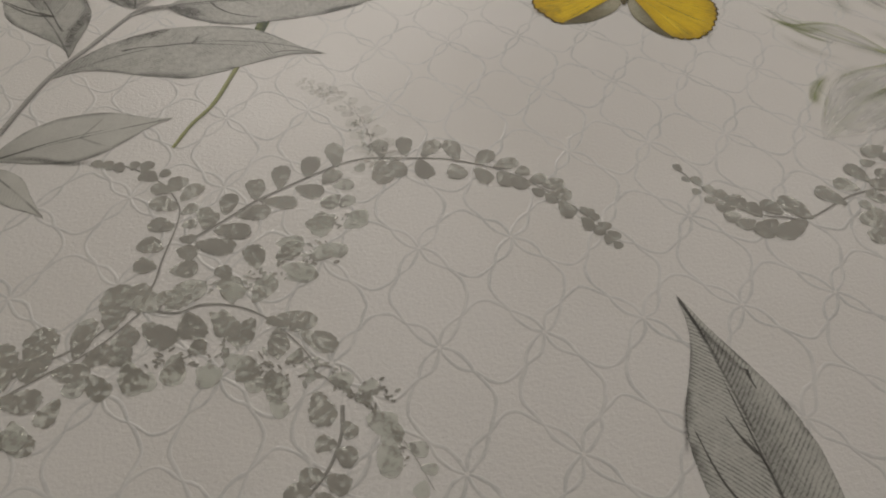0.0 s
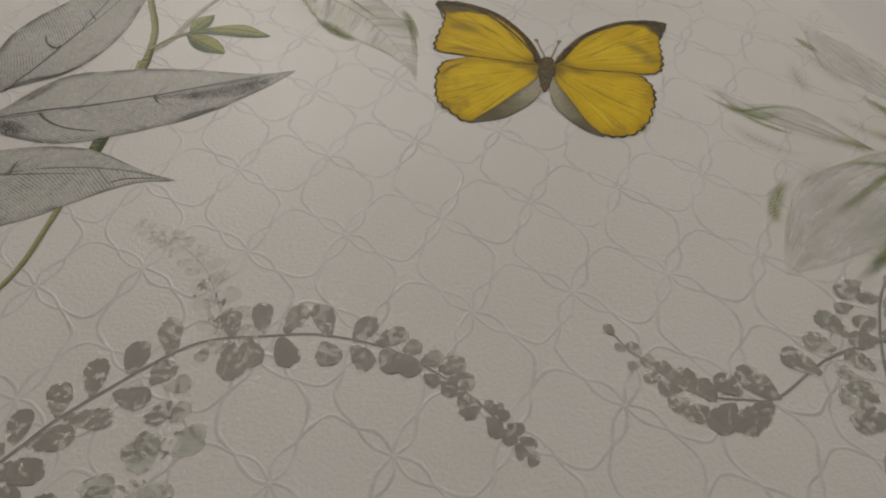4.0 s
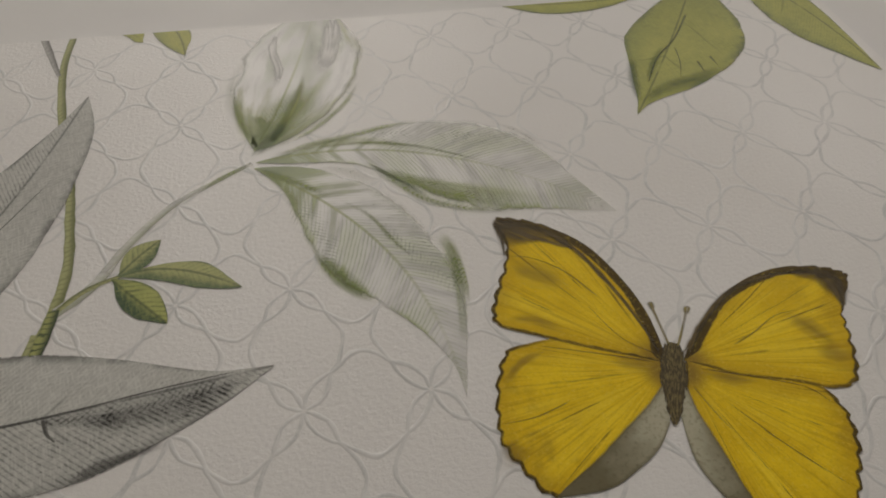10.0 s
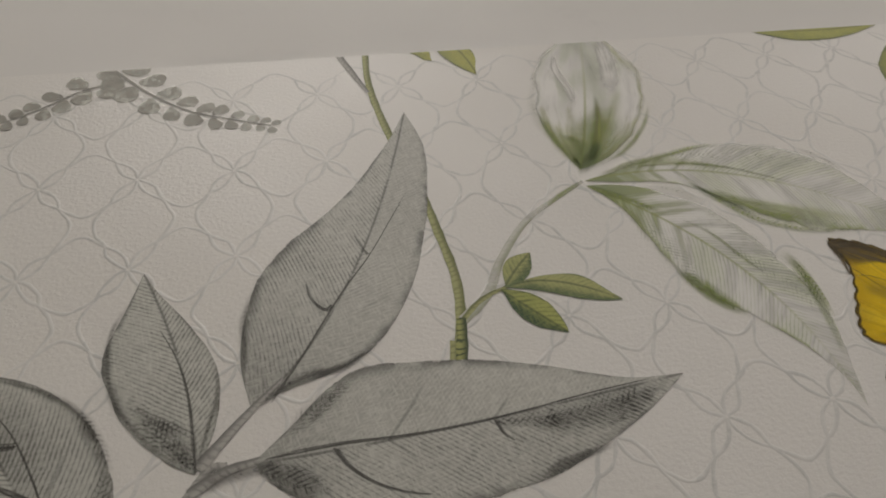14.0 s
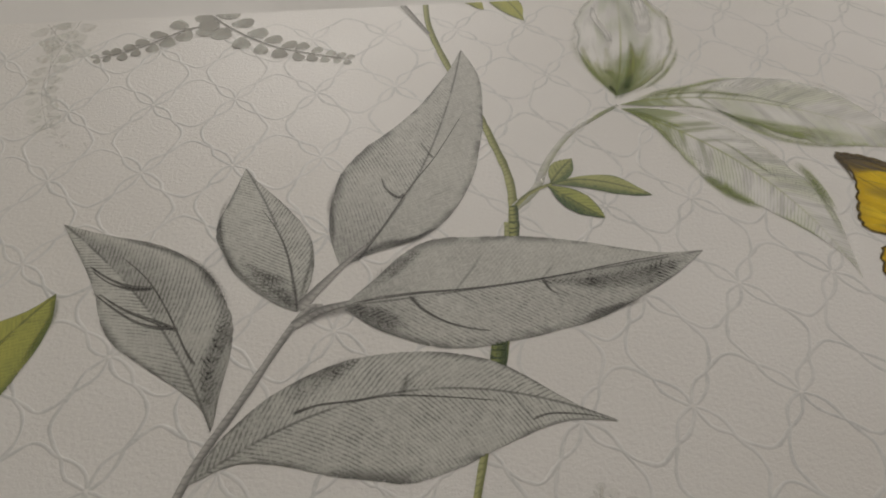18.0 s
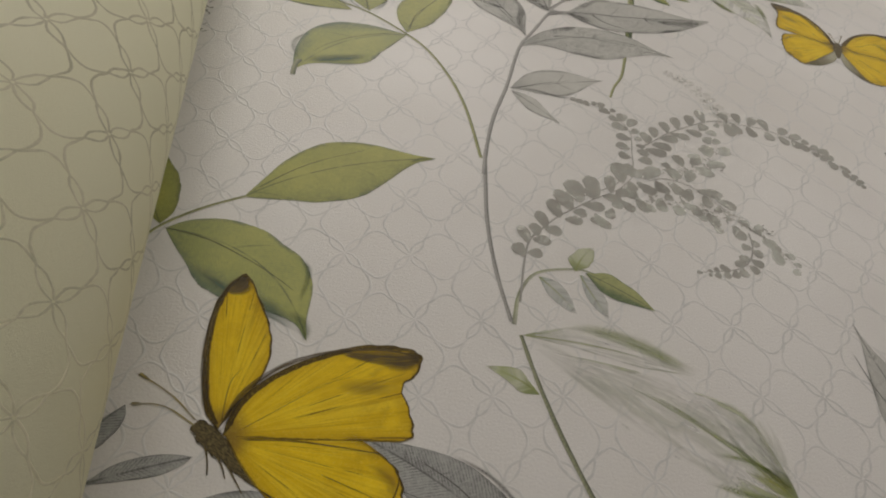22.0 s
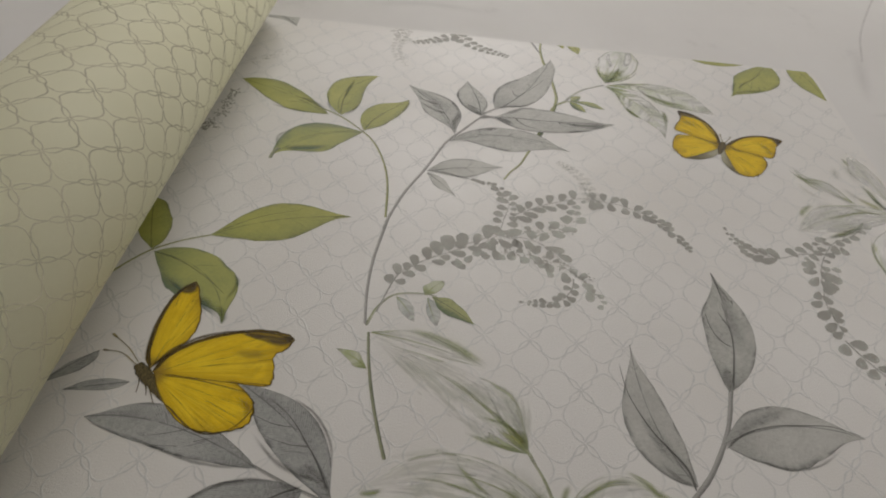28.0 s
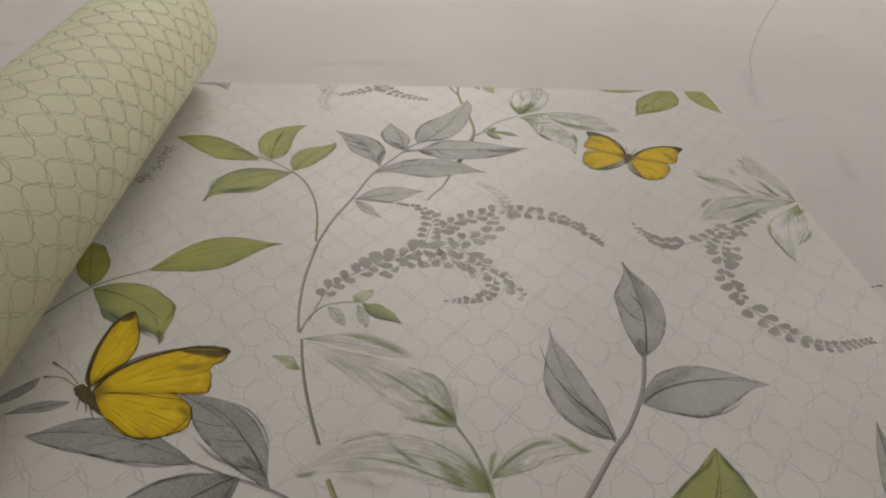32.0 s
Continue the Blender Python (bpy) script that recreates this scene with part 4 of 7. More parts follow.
leaf(spray, GREEN_BLUE, (-7.75, -0.02), (-9.19, -0.12), (-10.03, -1.58), (0.29, 0.64, 0.82, 0.63, 0.1), (0.16, 0.51, 0.75, 0.62, 0.23), 4)
stem(sheet, GREY_STEM, [(-6.52, -3.96), (-6.66, -5.42), (-6.65, -6.54), (-6.55, -7.51)], 0.070, 0.060, 2, "grey-green stem")
lower_stem = stem(sheet, OLIVE_STEM, [(-6.44, -7.74), (-6.33, -8.47), (-6.15, -9.31), (-5.91, -10.16), (-5.71, -10.77)], 0.060, 0.075, 2, "olive stem with a small leaf")
leaf(lower_stem, PALE_GREEN, (-6.33, -8.73), (-6.57, -8.44), (-7.05, -8.27), (0.08, 0.17, 0.14, 0.09, 0.03), (0.02, 0.08, 0.17, 0.12, 0.04), 3)
# sprig at the stem
sprig = stem(sheet, PALE_STEM, [(-6.52, -7.55), (-6.34, -6.96), (-5.99, -6.54), (-5.33, -6.44), (-4.99, -6.55)], 0.070, 0.035, 2, "pale sprig of small leaves")
leaf(sprig, PALE_GREEN, (-5.35, -6.48), (-5.22, -6.19), (-4.93, -5.94), (0.07, 0.2, 0.17, 0.15, 0.04), (0.06, 0.17, 0.19, 0.17, 0.08), 3)
leaf(sprig, SPRIG_GREEN, (-5.19, -6.51), (-4.72, -6.77), (-4.21, -7.24), (0.06, 0.21, 0.18, 0.15, 0.05), (0.07, 0.21, 0.24, 0.17, 0.06), 4)
leaf(sprig, PALE_BLUE, (-5.98, -6.61), (-5.68, -6.95), (-5.50, -7.33), (0.08, 0.17, 0.16, 0.11, 0.03), (0.05, 0.14, 0.17, 0.14, 0.08), 3)
leaf(sprig, PALE_BLUE, (-5.29, -6.55), (-5.18, -6.96), (-5.00, -7.41), (0.09, 0.19, 0.19, 0.16, 0.05), (0.02, 0.08, 0.12, 0.11, 0.05), 3)
# green leaves beside the roll
side_stem = stem(sheet, GREEN_STEM, [(-12.58, -7.12), (-12.30, -6.57), (-11.83, -5.90), (-11.24, -5.45), (-10.58, -5.12)], 0.060, 0.040, 2, "green spray half under the roll")
leaf(side_stem, GREEN, (-10.61, -5.14), (-9.41, -4.15), (-7.42, -3.96), (0.12, 0.43, 0.66, 0.51, 0.13), (0.27, 0.64, 0.8, 0.59, 0.11), 4)
leaf(side_stem, GREEN_BLUE, (-11.69, -5.90), (-9.97, -6.13), (-9.52, -7.91), (0.29, 0.51, 0.54, 0.49, 0.1), (0.39, 0.81, 0.82, 0.65, 0.1), 4)
leaf(side_stem, GREEN, (-11.79, -5.81), (-12.13, -4.99), (-12.42, -3.90), (0.08, 0.26, 0.32, 0.37, 0.12), (0.25, 0.43, 0.48, 0.42, 0.3), 4)
# upper stem with white blossom
upper_stem = stem(sheet, GREEN_STEM, [(-2.31, 7.14), (-2.36, 6.32), (-2.25, 5.30), (-2.05, 4.25), (-1.99, 3.72), (-1.94, 3.17), (-1.98, 2.70), (-2.10, 2.23)], 0.085, 0.100, 1, "olive stem with a white blossom and pale leaves")
stem(upper_stem, GREY_STEM, [(-2.72, 7.19), (-2.58, 6.75), (-2.39, 6.17)], 0.120, 0.050, 2)
stem(upper_stem, WHITE_STEM, [(-0.28, 4.23), (-0.69, 3.99), (-1.08, 3.72), (-1.45, 3.27), (-1.68, 2.87), (-2.01, 2.58)], 0.050, 0.110, 2)
stem(upper_stem, GREEN_STEM, [(-2.01, 2.58), (-1.77, 2.80), (-1.49, 2.92), (-1.20, 2.96)], 0.060, 0.030, 3)
leaf(upper_stem, SPRIG_GREEN, (-1.50, 2.92), (-1.36, 3.12), (-1.14, 3.31), (0.02, 0.09, 0.13, 0.12, 0.05), (0.04, 0.12, 0.14, 0.12, 0.05), 4)
leaf(upper_stem, SPRIG_GREEN, (-1.49, 2.92), (-1.04, 3.07), (-0.42, 2.59), (0.0, 0.04, 0.09, 0.13, 0.04), (0.06, 0.12, 0.15, 0.16, 0.09), 4)
leaf(upper_stem, SPRIG_DARK, (-1.55, 2.90), (-1.34, 2.65), (-1.05, 2.31), (0.06, 0.14, 0.17, 0.15, 0.07), (0.02, 0.1, 0.14, 0.13, 0.05), 4)
leaf(upper_stem, BLOSSOM, (-0.24, 4.42), (0.23, 5.41), (0.70, 7.34), (0.21, 0.53, 0.66, 0.64, 0.3), (0.25, 0.57, 0.75, 0.74, 0.36), 3, name="petal")
leaf(upper_stem, PALE, (-0.25, 4.23), (1.59, 4.54), (3.18, 2.86), (0.05, 0.29, 0.58, 0.61, 0.19), (0.13, 0.25, 0.57, 0.66, 0.29), 3)
leaf(upper_stem, PALE, (-0.26, 4.15), (1.28, 2.92), (1.26, 1.12), (0.26, 0.48, 0.45, 0.36, 0.11), (0.09, 0.46, 0.6, 0.31, 0.03), 3)
stem_tail = stem(sheet, GREEN_STEM, [(-2.10, 2.40), (-2.28, 1.59), (-2.47, 0.85), (-2.88, -0.20), (-3.15, -0.92), (-3.41, -1.32), (-3.60, -1.72)], 0.085, 0.045, 1, "olive end of the stem below the grey leaves")
stem(stem_tail, TICKED_STEM, [(-2.49, 1.00), (-2.54, 0.80), (-2.59, 0.60)], 0.165, 0.150, 2)
stem(upper_stem, TICKED_STEM, [(-1.99, 2.64), (-2.03, 2.41), (-2.08, 2.19)], 0.100, 0.105, 3)
# leaves cut by the upper end
leaf(sheet, GREEN, (2.94, 6.85), (3.96, 6.60), (5.13, 6.76), (0.05, 0.13, 0.18, 0.14, 0.06), (0.06, 0.21, 0.24, 0.18, 0.05), 3, "green leaf tip at the cut end")
cut_leaf = leaf(sheet, GREEN, (5.86, 6.93), (4.83, 5.34), (3.97, 4.26), (0.46, 0.86, 0.79, 0.5, 0.08), (0.2, 0.45, 0.55, 0.33, 0.08), 3, "green leaf cut off at the sheet end")
leaf(sheet, GREEN, (6.57, 7.36), (7.20, 6.15), (7.26, 4.53), (0.12, 0.27, 0.22, 0.12, 0.03), (0.18, 0.46, 0.59, 0.53, 0.22), 3, "green leaf at the sheet corner")
leaf(sheet, GREEN, (-1.48, 7.54), (-1.03, 7.05), (-0.98, 6.35), (0.01, 0.05, 0.13, 0.14, 0.03), (0.08, 0.21, 0.26, 0.24, 0.12), 3, "small green leaf at the cut end")
leaf(sheet, GREEN, (-1.81, 7.00), (-1.63, 7.05), (-1.49, 6.73), (0.01, 0.05, 0.1, 0.11, 0.03), (0.04, 0.07, 0.08, 0.08, 0.07), 3, "small green leaf at the cut end")
leaf(sheet, GREY_DARK, (-12.95, 7.49), (-11.84, 7.74), (-11.12, 6.54), (0.05, 0.24, 0.42, 0.5, 0.13), (0.16, 0.33, 0.35, 0.18, 0.08), 3, "dark grey leaf tip at the cut end")
# grey branch on the other side
right_branch = stem(sheet, GREY_STEM, [(1.10, -8.36), (0.81, -9.38), (0.31, -10.37), (-0.16, -11.00), (-0.84, -12.02), (-1.54, -12.99)], 0.090, 0.110, 3, "grey branch with three leaves")
leaf(right_branch, GREY_DARK, (1.05, -8.42), (1.69, -7.22), (1.41, -4.78), (0.22, 0.49, 0.59, 0.55, 0.11), (0.16, 0.39, 0.5, 0.43, 0.12), 4)
leaf(right_branch, GREY_SOFT, (-0.02, -10.70), (-0.85, -9.55), (-0.86, -7.37), (0.30, 0.56, 0.58, 0.36, 0.05), (0.16, 0.36, 0.38, 0.30, 0.06), 4)
leaf(right_branch, GREY_SOFT, (0.64, -9.73), (2.12, -8.80), (3.52, -9.28), (0.19, 0.48, 0.48, 0.27, 0.04), (0.52, 0.91, 0.87, 0.63, 0.17), 4)
leaf(right_branch, GREY_DARK, (4.80, -13.19), (4.71, -11.93), (5.27, -10.28), (0.16, 0.32, 0.28, 0.18, 0.06), (0.14, 0.37, 0.39, 0.29, 0.08), 3)
# feathery pale leaves in the foreground
pale_stem = stem(sheet, PALE_STEM, [(-3.09, -10.36), (-2.78, -10.96), (-2.53, -11.85), (-2.51, -12.76)], 0.050, 0.090, 2, "pale feathery leaves on a thin stem")
leaf(pale_stem, FEATHERY, (-6.41, -7.74), (-5.02, -7.88), (-3.91, -8.42), (0.11, 0.32, 0.28, 0.2, 0.05), (0.05, 0.11, 0.18, 0.18, 0.07), 2)
leaf(pale_stem, FEATHERY, (-3.09, -10.36), (-4.20, -8.78), (-6.27, -7.97), (0.4, 0.62, 0.61, 0.5, 0.21), (0.27, 0.67, 0.48, 0.3, 0.08), 3)
leaf(pale_stem, FEATHERY, (-2.55, -11.88), (-4.17, -10.24), (-6.14, -11.44), (0.36, 0.61, 0.63, 0.52, 0.23), (0.24, 0.42, 0.47, 0.4, 0.09), 3)
leaf(pale_stem, FEATHERY, (-2.51, -11.59), (-1.66, -10.39), (-0.54, -10.99), (0.07, 0.19, 0.24, 0.23, 0.08), (0.24, 0.44, 0.43, 0.33, 0.17), 3)
low_stem = stem(sheet, GREEN_STEM, [(-5.47, -11.55), (-5.31, -11.94), (-5.06, -12.51), (-4.76, -13.09)], 0.090, 0.100, 2, "olive stem of a bud")
leaf(low_stem, GREEN_BLUE, (-4.68, -13.09), (-4.62, -13.56), (-4.44, -13.95), (0.09, 0.26, 0.29, 0.26, 0.12), (0.05, 0.18, 0.19, 0.18, 0.06), 3)
# green leaf and stem in the foreground
broad_leaf = leaf(sheet, GREEN_BLUE, (-0.06, -14.23), (1.43, -13.23), (1.81, -10.91), (0.71, 0.93, 0.96, 0.74, 0.29), (0.16, 0.56, 0.81, 0.81, 0.29), 3, "broad green leaf with blue shading")
stem(sheet, GREEN_STEM, [(-0.06, -14.23), (-0.59, -14.50), (-1.34, -15.00), (-2.16, -15.74)], 0.070, 0.100, 2, "olive leaf stem")
# grey branch beside the second butterfly
low_branch = stem(sheet, GREY_STEM, [(-8.00, -11.14), (-7.31, -11.45), (-6.46, -11.78), (-5.58, -12.33), (-4.57, -13.09)], 0.050, 0.090, 2, "grey branch below the butterfly")
leaf(low_branch, GREY_BLUE, (-7.93, -11.19), (-9.92, -10.11), (-11.31, -10.48), (0.23, 0.47, 0.51, 0.46, 0.23), (0.12, 0.28, 0.38, 0.33, 0.07), 3)
leaf(low_branch, GREY_BLUE, (-6.46, -11.78), (-6.90, -10.43), (-8.73, -9.37), (0.21, 0.47, 0.56, 0.5, 0.21), (0.01, 0.23, 0.4, 0.42, 0.17), 3)
leaf(low_branch, GREY_BLUE, (-7.03, -11.54), (-8.98, -12.29), (-9.13, -14.16), (0.51, 0.98, 1.09, 1.01, 0.56), (0.34, 0.7, 0.75, 0.67, 0.43), 3)
leaf(low_branch, GREY_BLUE, (-11.97, -9.94), (-11.42, -9.75), (-10.79, -9.61), (0.04, 0.13, 0.15, 0.13, 0.06), (0.03, 0.08, 0.12, 0.14, 0.08), 2)
leaf(low_branch, GREY_BLUE, (-12.50, -9.87), (-12.07, -9.28), (-11.68, -8.90), (0.01, 0.04, 0.07, 0.04, 0.01), (0.06, 0.16, 0.24, 0.24, 0.15), 2)
leaf(low_branch, PALE_GREEN, (-11.72, -13.27), (-11.31, -12.80), (-10.81, -12.33), (0.02, 0.06, 0.1, 0.13, 0.06), (0.05, 0.15, 0.23, 0.21, 0.11), 2)
leaf(low_branch, PALE_GREEN, (-11.42, -13.02), (-10.93, -13.00), (-10.73, -13.37), (0.03, 0.11, 0.15, 0.17, 0.04), (0.07, 0.16, 0.2, 0.21, 0.11), 2)
# blossom at the edge
edge_stem = stem(sheet, PALE_STEM, [(7.41, -1.78), (7.15, -1.58), (6.82, -1.35)], 0.050, 0.040, 2, "pale blossom cut off by the sheet edge")
leaf(edge_stem, PETAL, (7.31, -1.75), (6.99, -0.62), (6.78, 1.36), (0.02, 0.08, 0.21, 0.42, 0.16), (0.1, 0.27, 0.33, 0.37, 0.2), 3)
leaf(edge_stem, PETAL, (7.31, -1.75), (5.98, -1.36), (4.12, -2.80), (0.25, 0.54, 0.67, 0.62, 0.34), (0.05, 0.3, 0.42, 0.52, 0.24), 3)
leaf(edge_stem, PETAL, (6.13, -1.35), (5.28, -0.59), (4.79, 0.29), (0.03, 0.1, 0.16, 0.19, 0.05), (0.11, 0.31, 0.32, 0.04, 0.02), 3)
leaf(edge_stem, BLOSSOM, (7.30, -1.91), (6.38, -2.74), (6.01, -4.93), (0.18, 0.43, 0.54, 0.33, 0.01), (0.04, 0.23, 0.51, 0.48, 0.23), 3)
# fern fronds
frond([(-1.20, -2.48), (-1.30, -1.90), (-1.42, -1.39), (-1.67, -0.99), (-2.08, -0.62)], 0.24, 0.10, 0.97)
frond([(4.02, -6.65), (4.16, -6.94), (4.33, -7.25), (4.74, -7.79), (5.38, -8.10), (6.42, -7.90)], 0.34, 0.10, 0.10)
frond([(-5.28, 6.85), (-5.75, 6.70), (-6.12, 6.45), (-6.49, 6.25), (-6.84, 6.14)], 0.30, 0.10, 0.10)
frond([(-5.43, 7.09), (-5.20, 6.79), (-4.91, 6.46), (-4.49, 6.11), (-4.02, 5.89), (-3.58, 5.71)], 0.34, 0.12, 0.10)
frond([(-7.63, 7.10), (-7.32, 6.54), (-7.11, 6.15)], 0.26, 0.20, 0.97)
frond([(-7.19, 7.16), (-7.36, 6.31), (-7.40, 5.50), (-7.20, 4.73)], 0.26, 0.15, 0.97)
lost_frond = rachis([(-12.27, -0.54), (-12.08, -0.37), (-12.00, 0.72), (-12.03, 1.70)], 0.006)
specks(lost_frond, [(-12.30, -0.60), (-12.08, -0.30), (-11.98, 0.72), (-12.00, 1.75)], 0.12, 120, 0.06, FERN_WORN)
specks(lost_frond, [(-11.95, 3.55), (-11.50, 4.05), (-11.00, 4.65)], 0.10, 40, 0.06, FERN_GHOST)
faint_frond = rachis([(-7.51, 7.03), (-7.41, 6.11), (-7.26, 5.10), (-6.90, 4.24)], 0.005)
specks(faint_frond, [(-7.51, 7.03), (-7.41, 6.11), (-7.26, 5.10), (-6.90, 4.24)], 0.10, 60, 0.05, FERN_GHOST)
specks(faint_frond, [(-1.20, -2.48), (-1.30, -1.90), (-1.42, -1.39), (-1.67, -0.99), (-2.08, -0.62)], 0.07, 80, 0.05, FERN_GHOST)
specks(faint_frond, [(-1.22, -2.45), (-1.34, -1.95), (-1.50, -1.55)], 0.05, 24, 0.04, FERN_WORN)
long_frond = rachis([(-3.29, -3.23), (-2.97, -3.01), (-2.67, -2.79), (-2.27, -2.58), (-1.93, -2.42), (-1.63, -2.30), (-1.32, -2.27), (-0.96, -2.33), (-0.51, -2.41), (-0.11, -2.58), (0.18, -2.76), (0.46, -3.03), (0.71, -3.33), (0.90, -3.65)], 0.028)
pinnae(long_frond, FERN, [(-3.19, -3.11, -3.11, -2.85), (-2.98, -2.94, -2.92, -2.61), (-2.65, -2.75, -2.63, -2.41), (-2.39, -2.62, -2.39, -2.23), (-2.08, -2.47, -2.02, -2.12), (-1.74, -2.35, -1.71, -1.92), (-1.20, -2.26, -1.19, -1.94), (-0.93, -2.29, -0.91, -1.94), (-0.73, -2.34, -0.52, -2.06), (-0.35, -2.46, -0.36, -2.08), (-0.13, -2.58, 0.07, -2.34), (0.06, -2.65, 0.35, -2.56), (0.27, -2.80, 0.45, -2.75), (0.40, -2.95, 0.62, -2.91), (0.52, -3.04, 0.79, -3.05), (0.58, -3.18, 0.82, -3.24)])
pinnae(long_frond, FERN, [(-3.09, -3.17, -2.70, -3.21), (-2.86, -2.96, -2.48, -2.98), (-2.59, -2.78, -2.20, -2.90), (-2.21, -2.64, -1.91, -2.77), (-1.90, -2.61, -1.73, -2.40), (-1.23, -2.31, -1.27, -2.74), (-1.09, -2.32, -1.01, -2.66), (-0.78, -2.39, -0.75, -2.72), (-0.40, -2.52, -0.38, -2.79), (-0.16, -2.62, -0.03, -2.90), (0.10, -2.73, 0.15, -3.00), (0.24, -2.82, 0.30, -3.07), (0.40, -3.07, 0.50, -3.21), (0.54, -3.17, 0.58, -3.34), (0.65, -3.32, 0.75, -3.57), (0.84, -3.45, 0.94, -3.60)])
pinnae(long_frond, FERN, [(0.82, -3.63, 0.89, -3.79)])
pinnae(long_frond, FERN, [(0.82, -3.59, 0.88, -3.75), (0.90, -3.55, 1.00, -3.65), (0.91, -3.74, 0.95, -3.89), (0.96, -3.71, 1.08, -3.80), (0.99, -3.88, 1.02, -4.02), (1.03, -3.84, 1.12, -3.97), (1.05, -3.99, 1.09, -4.10)])
pinnae(long_frond, FERN_WORN, [(-1.94, -3.13, -2.08, -3.33), (-1.43, -2.34, -1.50, -2.49)])
curled_frond = rachis([(-5.01, -4.86), (-4.89, -4.77), (-4.62, -4.61), (-4.36, -4.50), (-4.11, -4.34), (-3.70, -3.90), (-3.59, -3.47), (-3.48, -3.01), (-3.47, -2.74), (-3.61, -2.43), (-3.80, -2.21), (-4.11, -1.97), (-4.51, -1.89)], 0.028)
pinnae(curled_frond, FERN, [(-3.75, -3.90, -4.09, -3.86), (-3.65, -3.59, -3.88, -3.52), (-3.61, -3.35, -3.84, -3.18), (-3.51, -3.05, -3.77, -2.92), (-3.49, -2.75, -3.80, -2.61), (-3.58, -2.48, -3.80, -2.38), (-3.74, -2.26, -3.92, -2.11), (-3.51, -3.65, -3.23, -3.65), (-3.46, -3.37, -3.24, -3.46), (-3.44, -3.21, -3.27, -3.28), (-3.43, -3.03, -3.26, -3.02), (-3.44, -2.86, -3.27, -2.73), (-3.45, -2.65, -3.27, -2.38), (-3.56, -2.49, -3.47, -2.24), (-3.72, -2.20, -3.60, -2.12), (-3.90, -2.10, -3.84, -1.92)])
pinnae(curled_frond, FERN, [(-4.03, -2.04, -3.99, -1.90), (-4.14, -2.06, -4.23, -1.90), (-4.27, -2.00, -4.33, -1.84), (-4.38, -1.94, -4.46, -1.81), (-3.46, -3.89, -3.22, -3.92), (-3.64, -3.91, -3.70, -4.16)])
pinnae(curled_frond, FERN, [(-3.26, -3.32, -2.87, -3.47), (-3.06, -3.12, -2.70, -3.24), (-3.13, -3.08, -3.22, -2.79)])
pinnae(curled_frond, FERN_WORN, [(-3.88, -4.47, -3.90, -4.74), (-4.36, -4.99, -4.49, -5.25), (-4.14, -4.79, -3.95, -5.06), (-3.82, -4.72, -3.64, -5.05), (-3.35, -4.73, -3.44, -4.99), (-2.93, -3.86, -3.00, -3.66), (-4.65, -5.21, -4.79, -5.39), (-4.78, -5.27, -4.47, -5.45)])
foot_frond = rachis([(-6.36, -7.13), (-6.06, -5.97), (-5.74, -5.57), (-5.41, -5.27), (-5.12, -5.08), (-4.64, -4.78), (-4.12, -4.50), (-3.75, -4.14)], 0.036)
pinnae(foot_frond, FERN, [(-6.15, -6.19, -6.28, -5.92), (-6.07, -6.11, -5.82, -6.13), (-6.03, -5.89, -6.06, -5.50), (-5.84, -5.73, -5.84, -5.44), (-5.68, -5.58, -5.39, -5.60), (-5.65, -5.55, -5.77, -5.15), (-5.37, -5.27, -5.51, -4.84), (-5.28, -5.32, -4.97, -5.37), (-5.12, -5.08, -5.24, -4.56), (-5.10, -5.13, -4.85, -5.16), (-4.91, -4.88, -4.98, -4.29), (-4.88, -4.93, -4.48, -4.96), (-4.58, -4.73, -4.65, -4.17), (-4.64, -4.78, -4.68, -4.49), (-4.28, -4.57, -4.22, -4.12), (-4.46, -4.70, -4.11, -4.75), (-4.20, -4.66, -3.96, -4.51), (-4.00, -4.30, -3.96, -3.76), (-3.77, -4.14, -3.76, -3.76), (-3.64, -3.97, -3.34, -4.01), (-3.52, -4.16, -3.16, -3.83), (-3.86, -4.28, -3.79, -4.53), (-3.71, -4.28, -3.44, -4.61), (-3.30, -4.23, -3.18, -4.56), (-3.09, -4.26, -2.81, -4.54), (-3.04, -3.88, -2.76, -4.09), (-2.56, -4.43, -2.08, -4.47), (-2.26, -4.63, -1.92, -4.84)])
pinnae(foot_frond, FERN_WORN, [(-5.93, -5.82, -5.63, -5.82), (-2.52, -5.07, -2.45, -5.34)])
arched_frond = rachis([(-3.69, -4.12), (-3.41, -4.20), (-3.18, -4.14), (-2.89, -4.20), (-2.63, -4.35), (-2.39, -4.61), (-2.23, -4.84), (-2.14, -5.02)], 0.026)
pinnae(arched_frond, FERN, [(-3.31, -4.21, -3.27, -4.52), (-2.99, -4.23, -2.93, -4.57), (-2.47, -4.54, -2.45, -4.86)])
pinnae(arched_frond, FERN_WORN, [(-2.89, -4.17, -2.89, -3.81), (-2.68, -4.19, -2.48, -3.89), (-2.70, -4.39, -2.87, -4.69), (-3.17, -4.53, -3.20, -4.73), (-2.77, -4.80, -2.72, -5.09), (-2.57, -5.01, -2.46, -5.27), (-2.40, -4.91, -2.24, -4.89), (-2.65, -3.76, -2.66, -3.42), (-2.45, -3.68, -2.21, -3.45), (-2.36, -3.94, -2.04, -3.91), (-2.06, -3.36, -1.89, -3.08), (-2.80, -3.99, -2.97, -4.02), (-2.20, -5.04, -2.17, -5.18)])
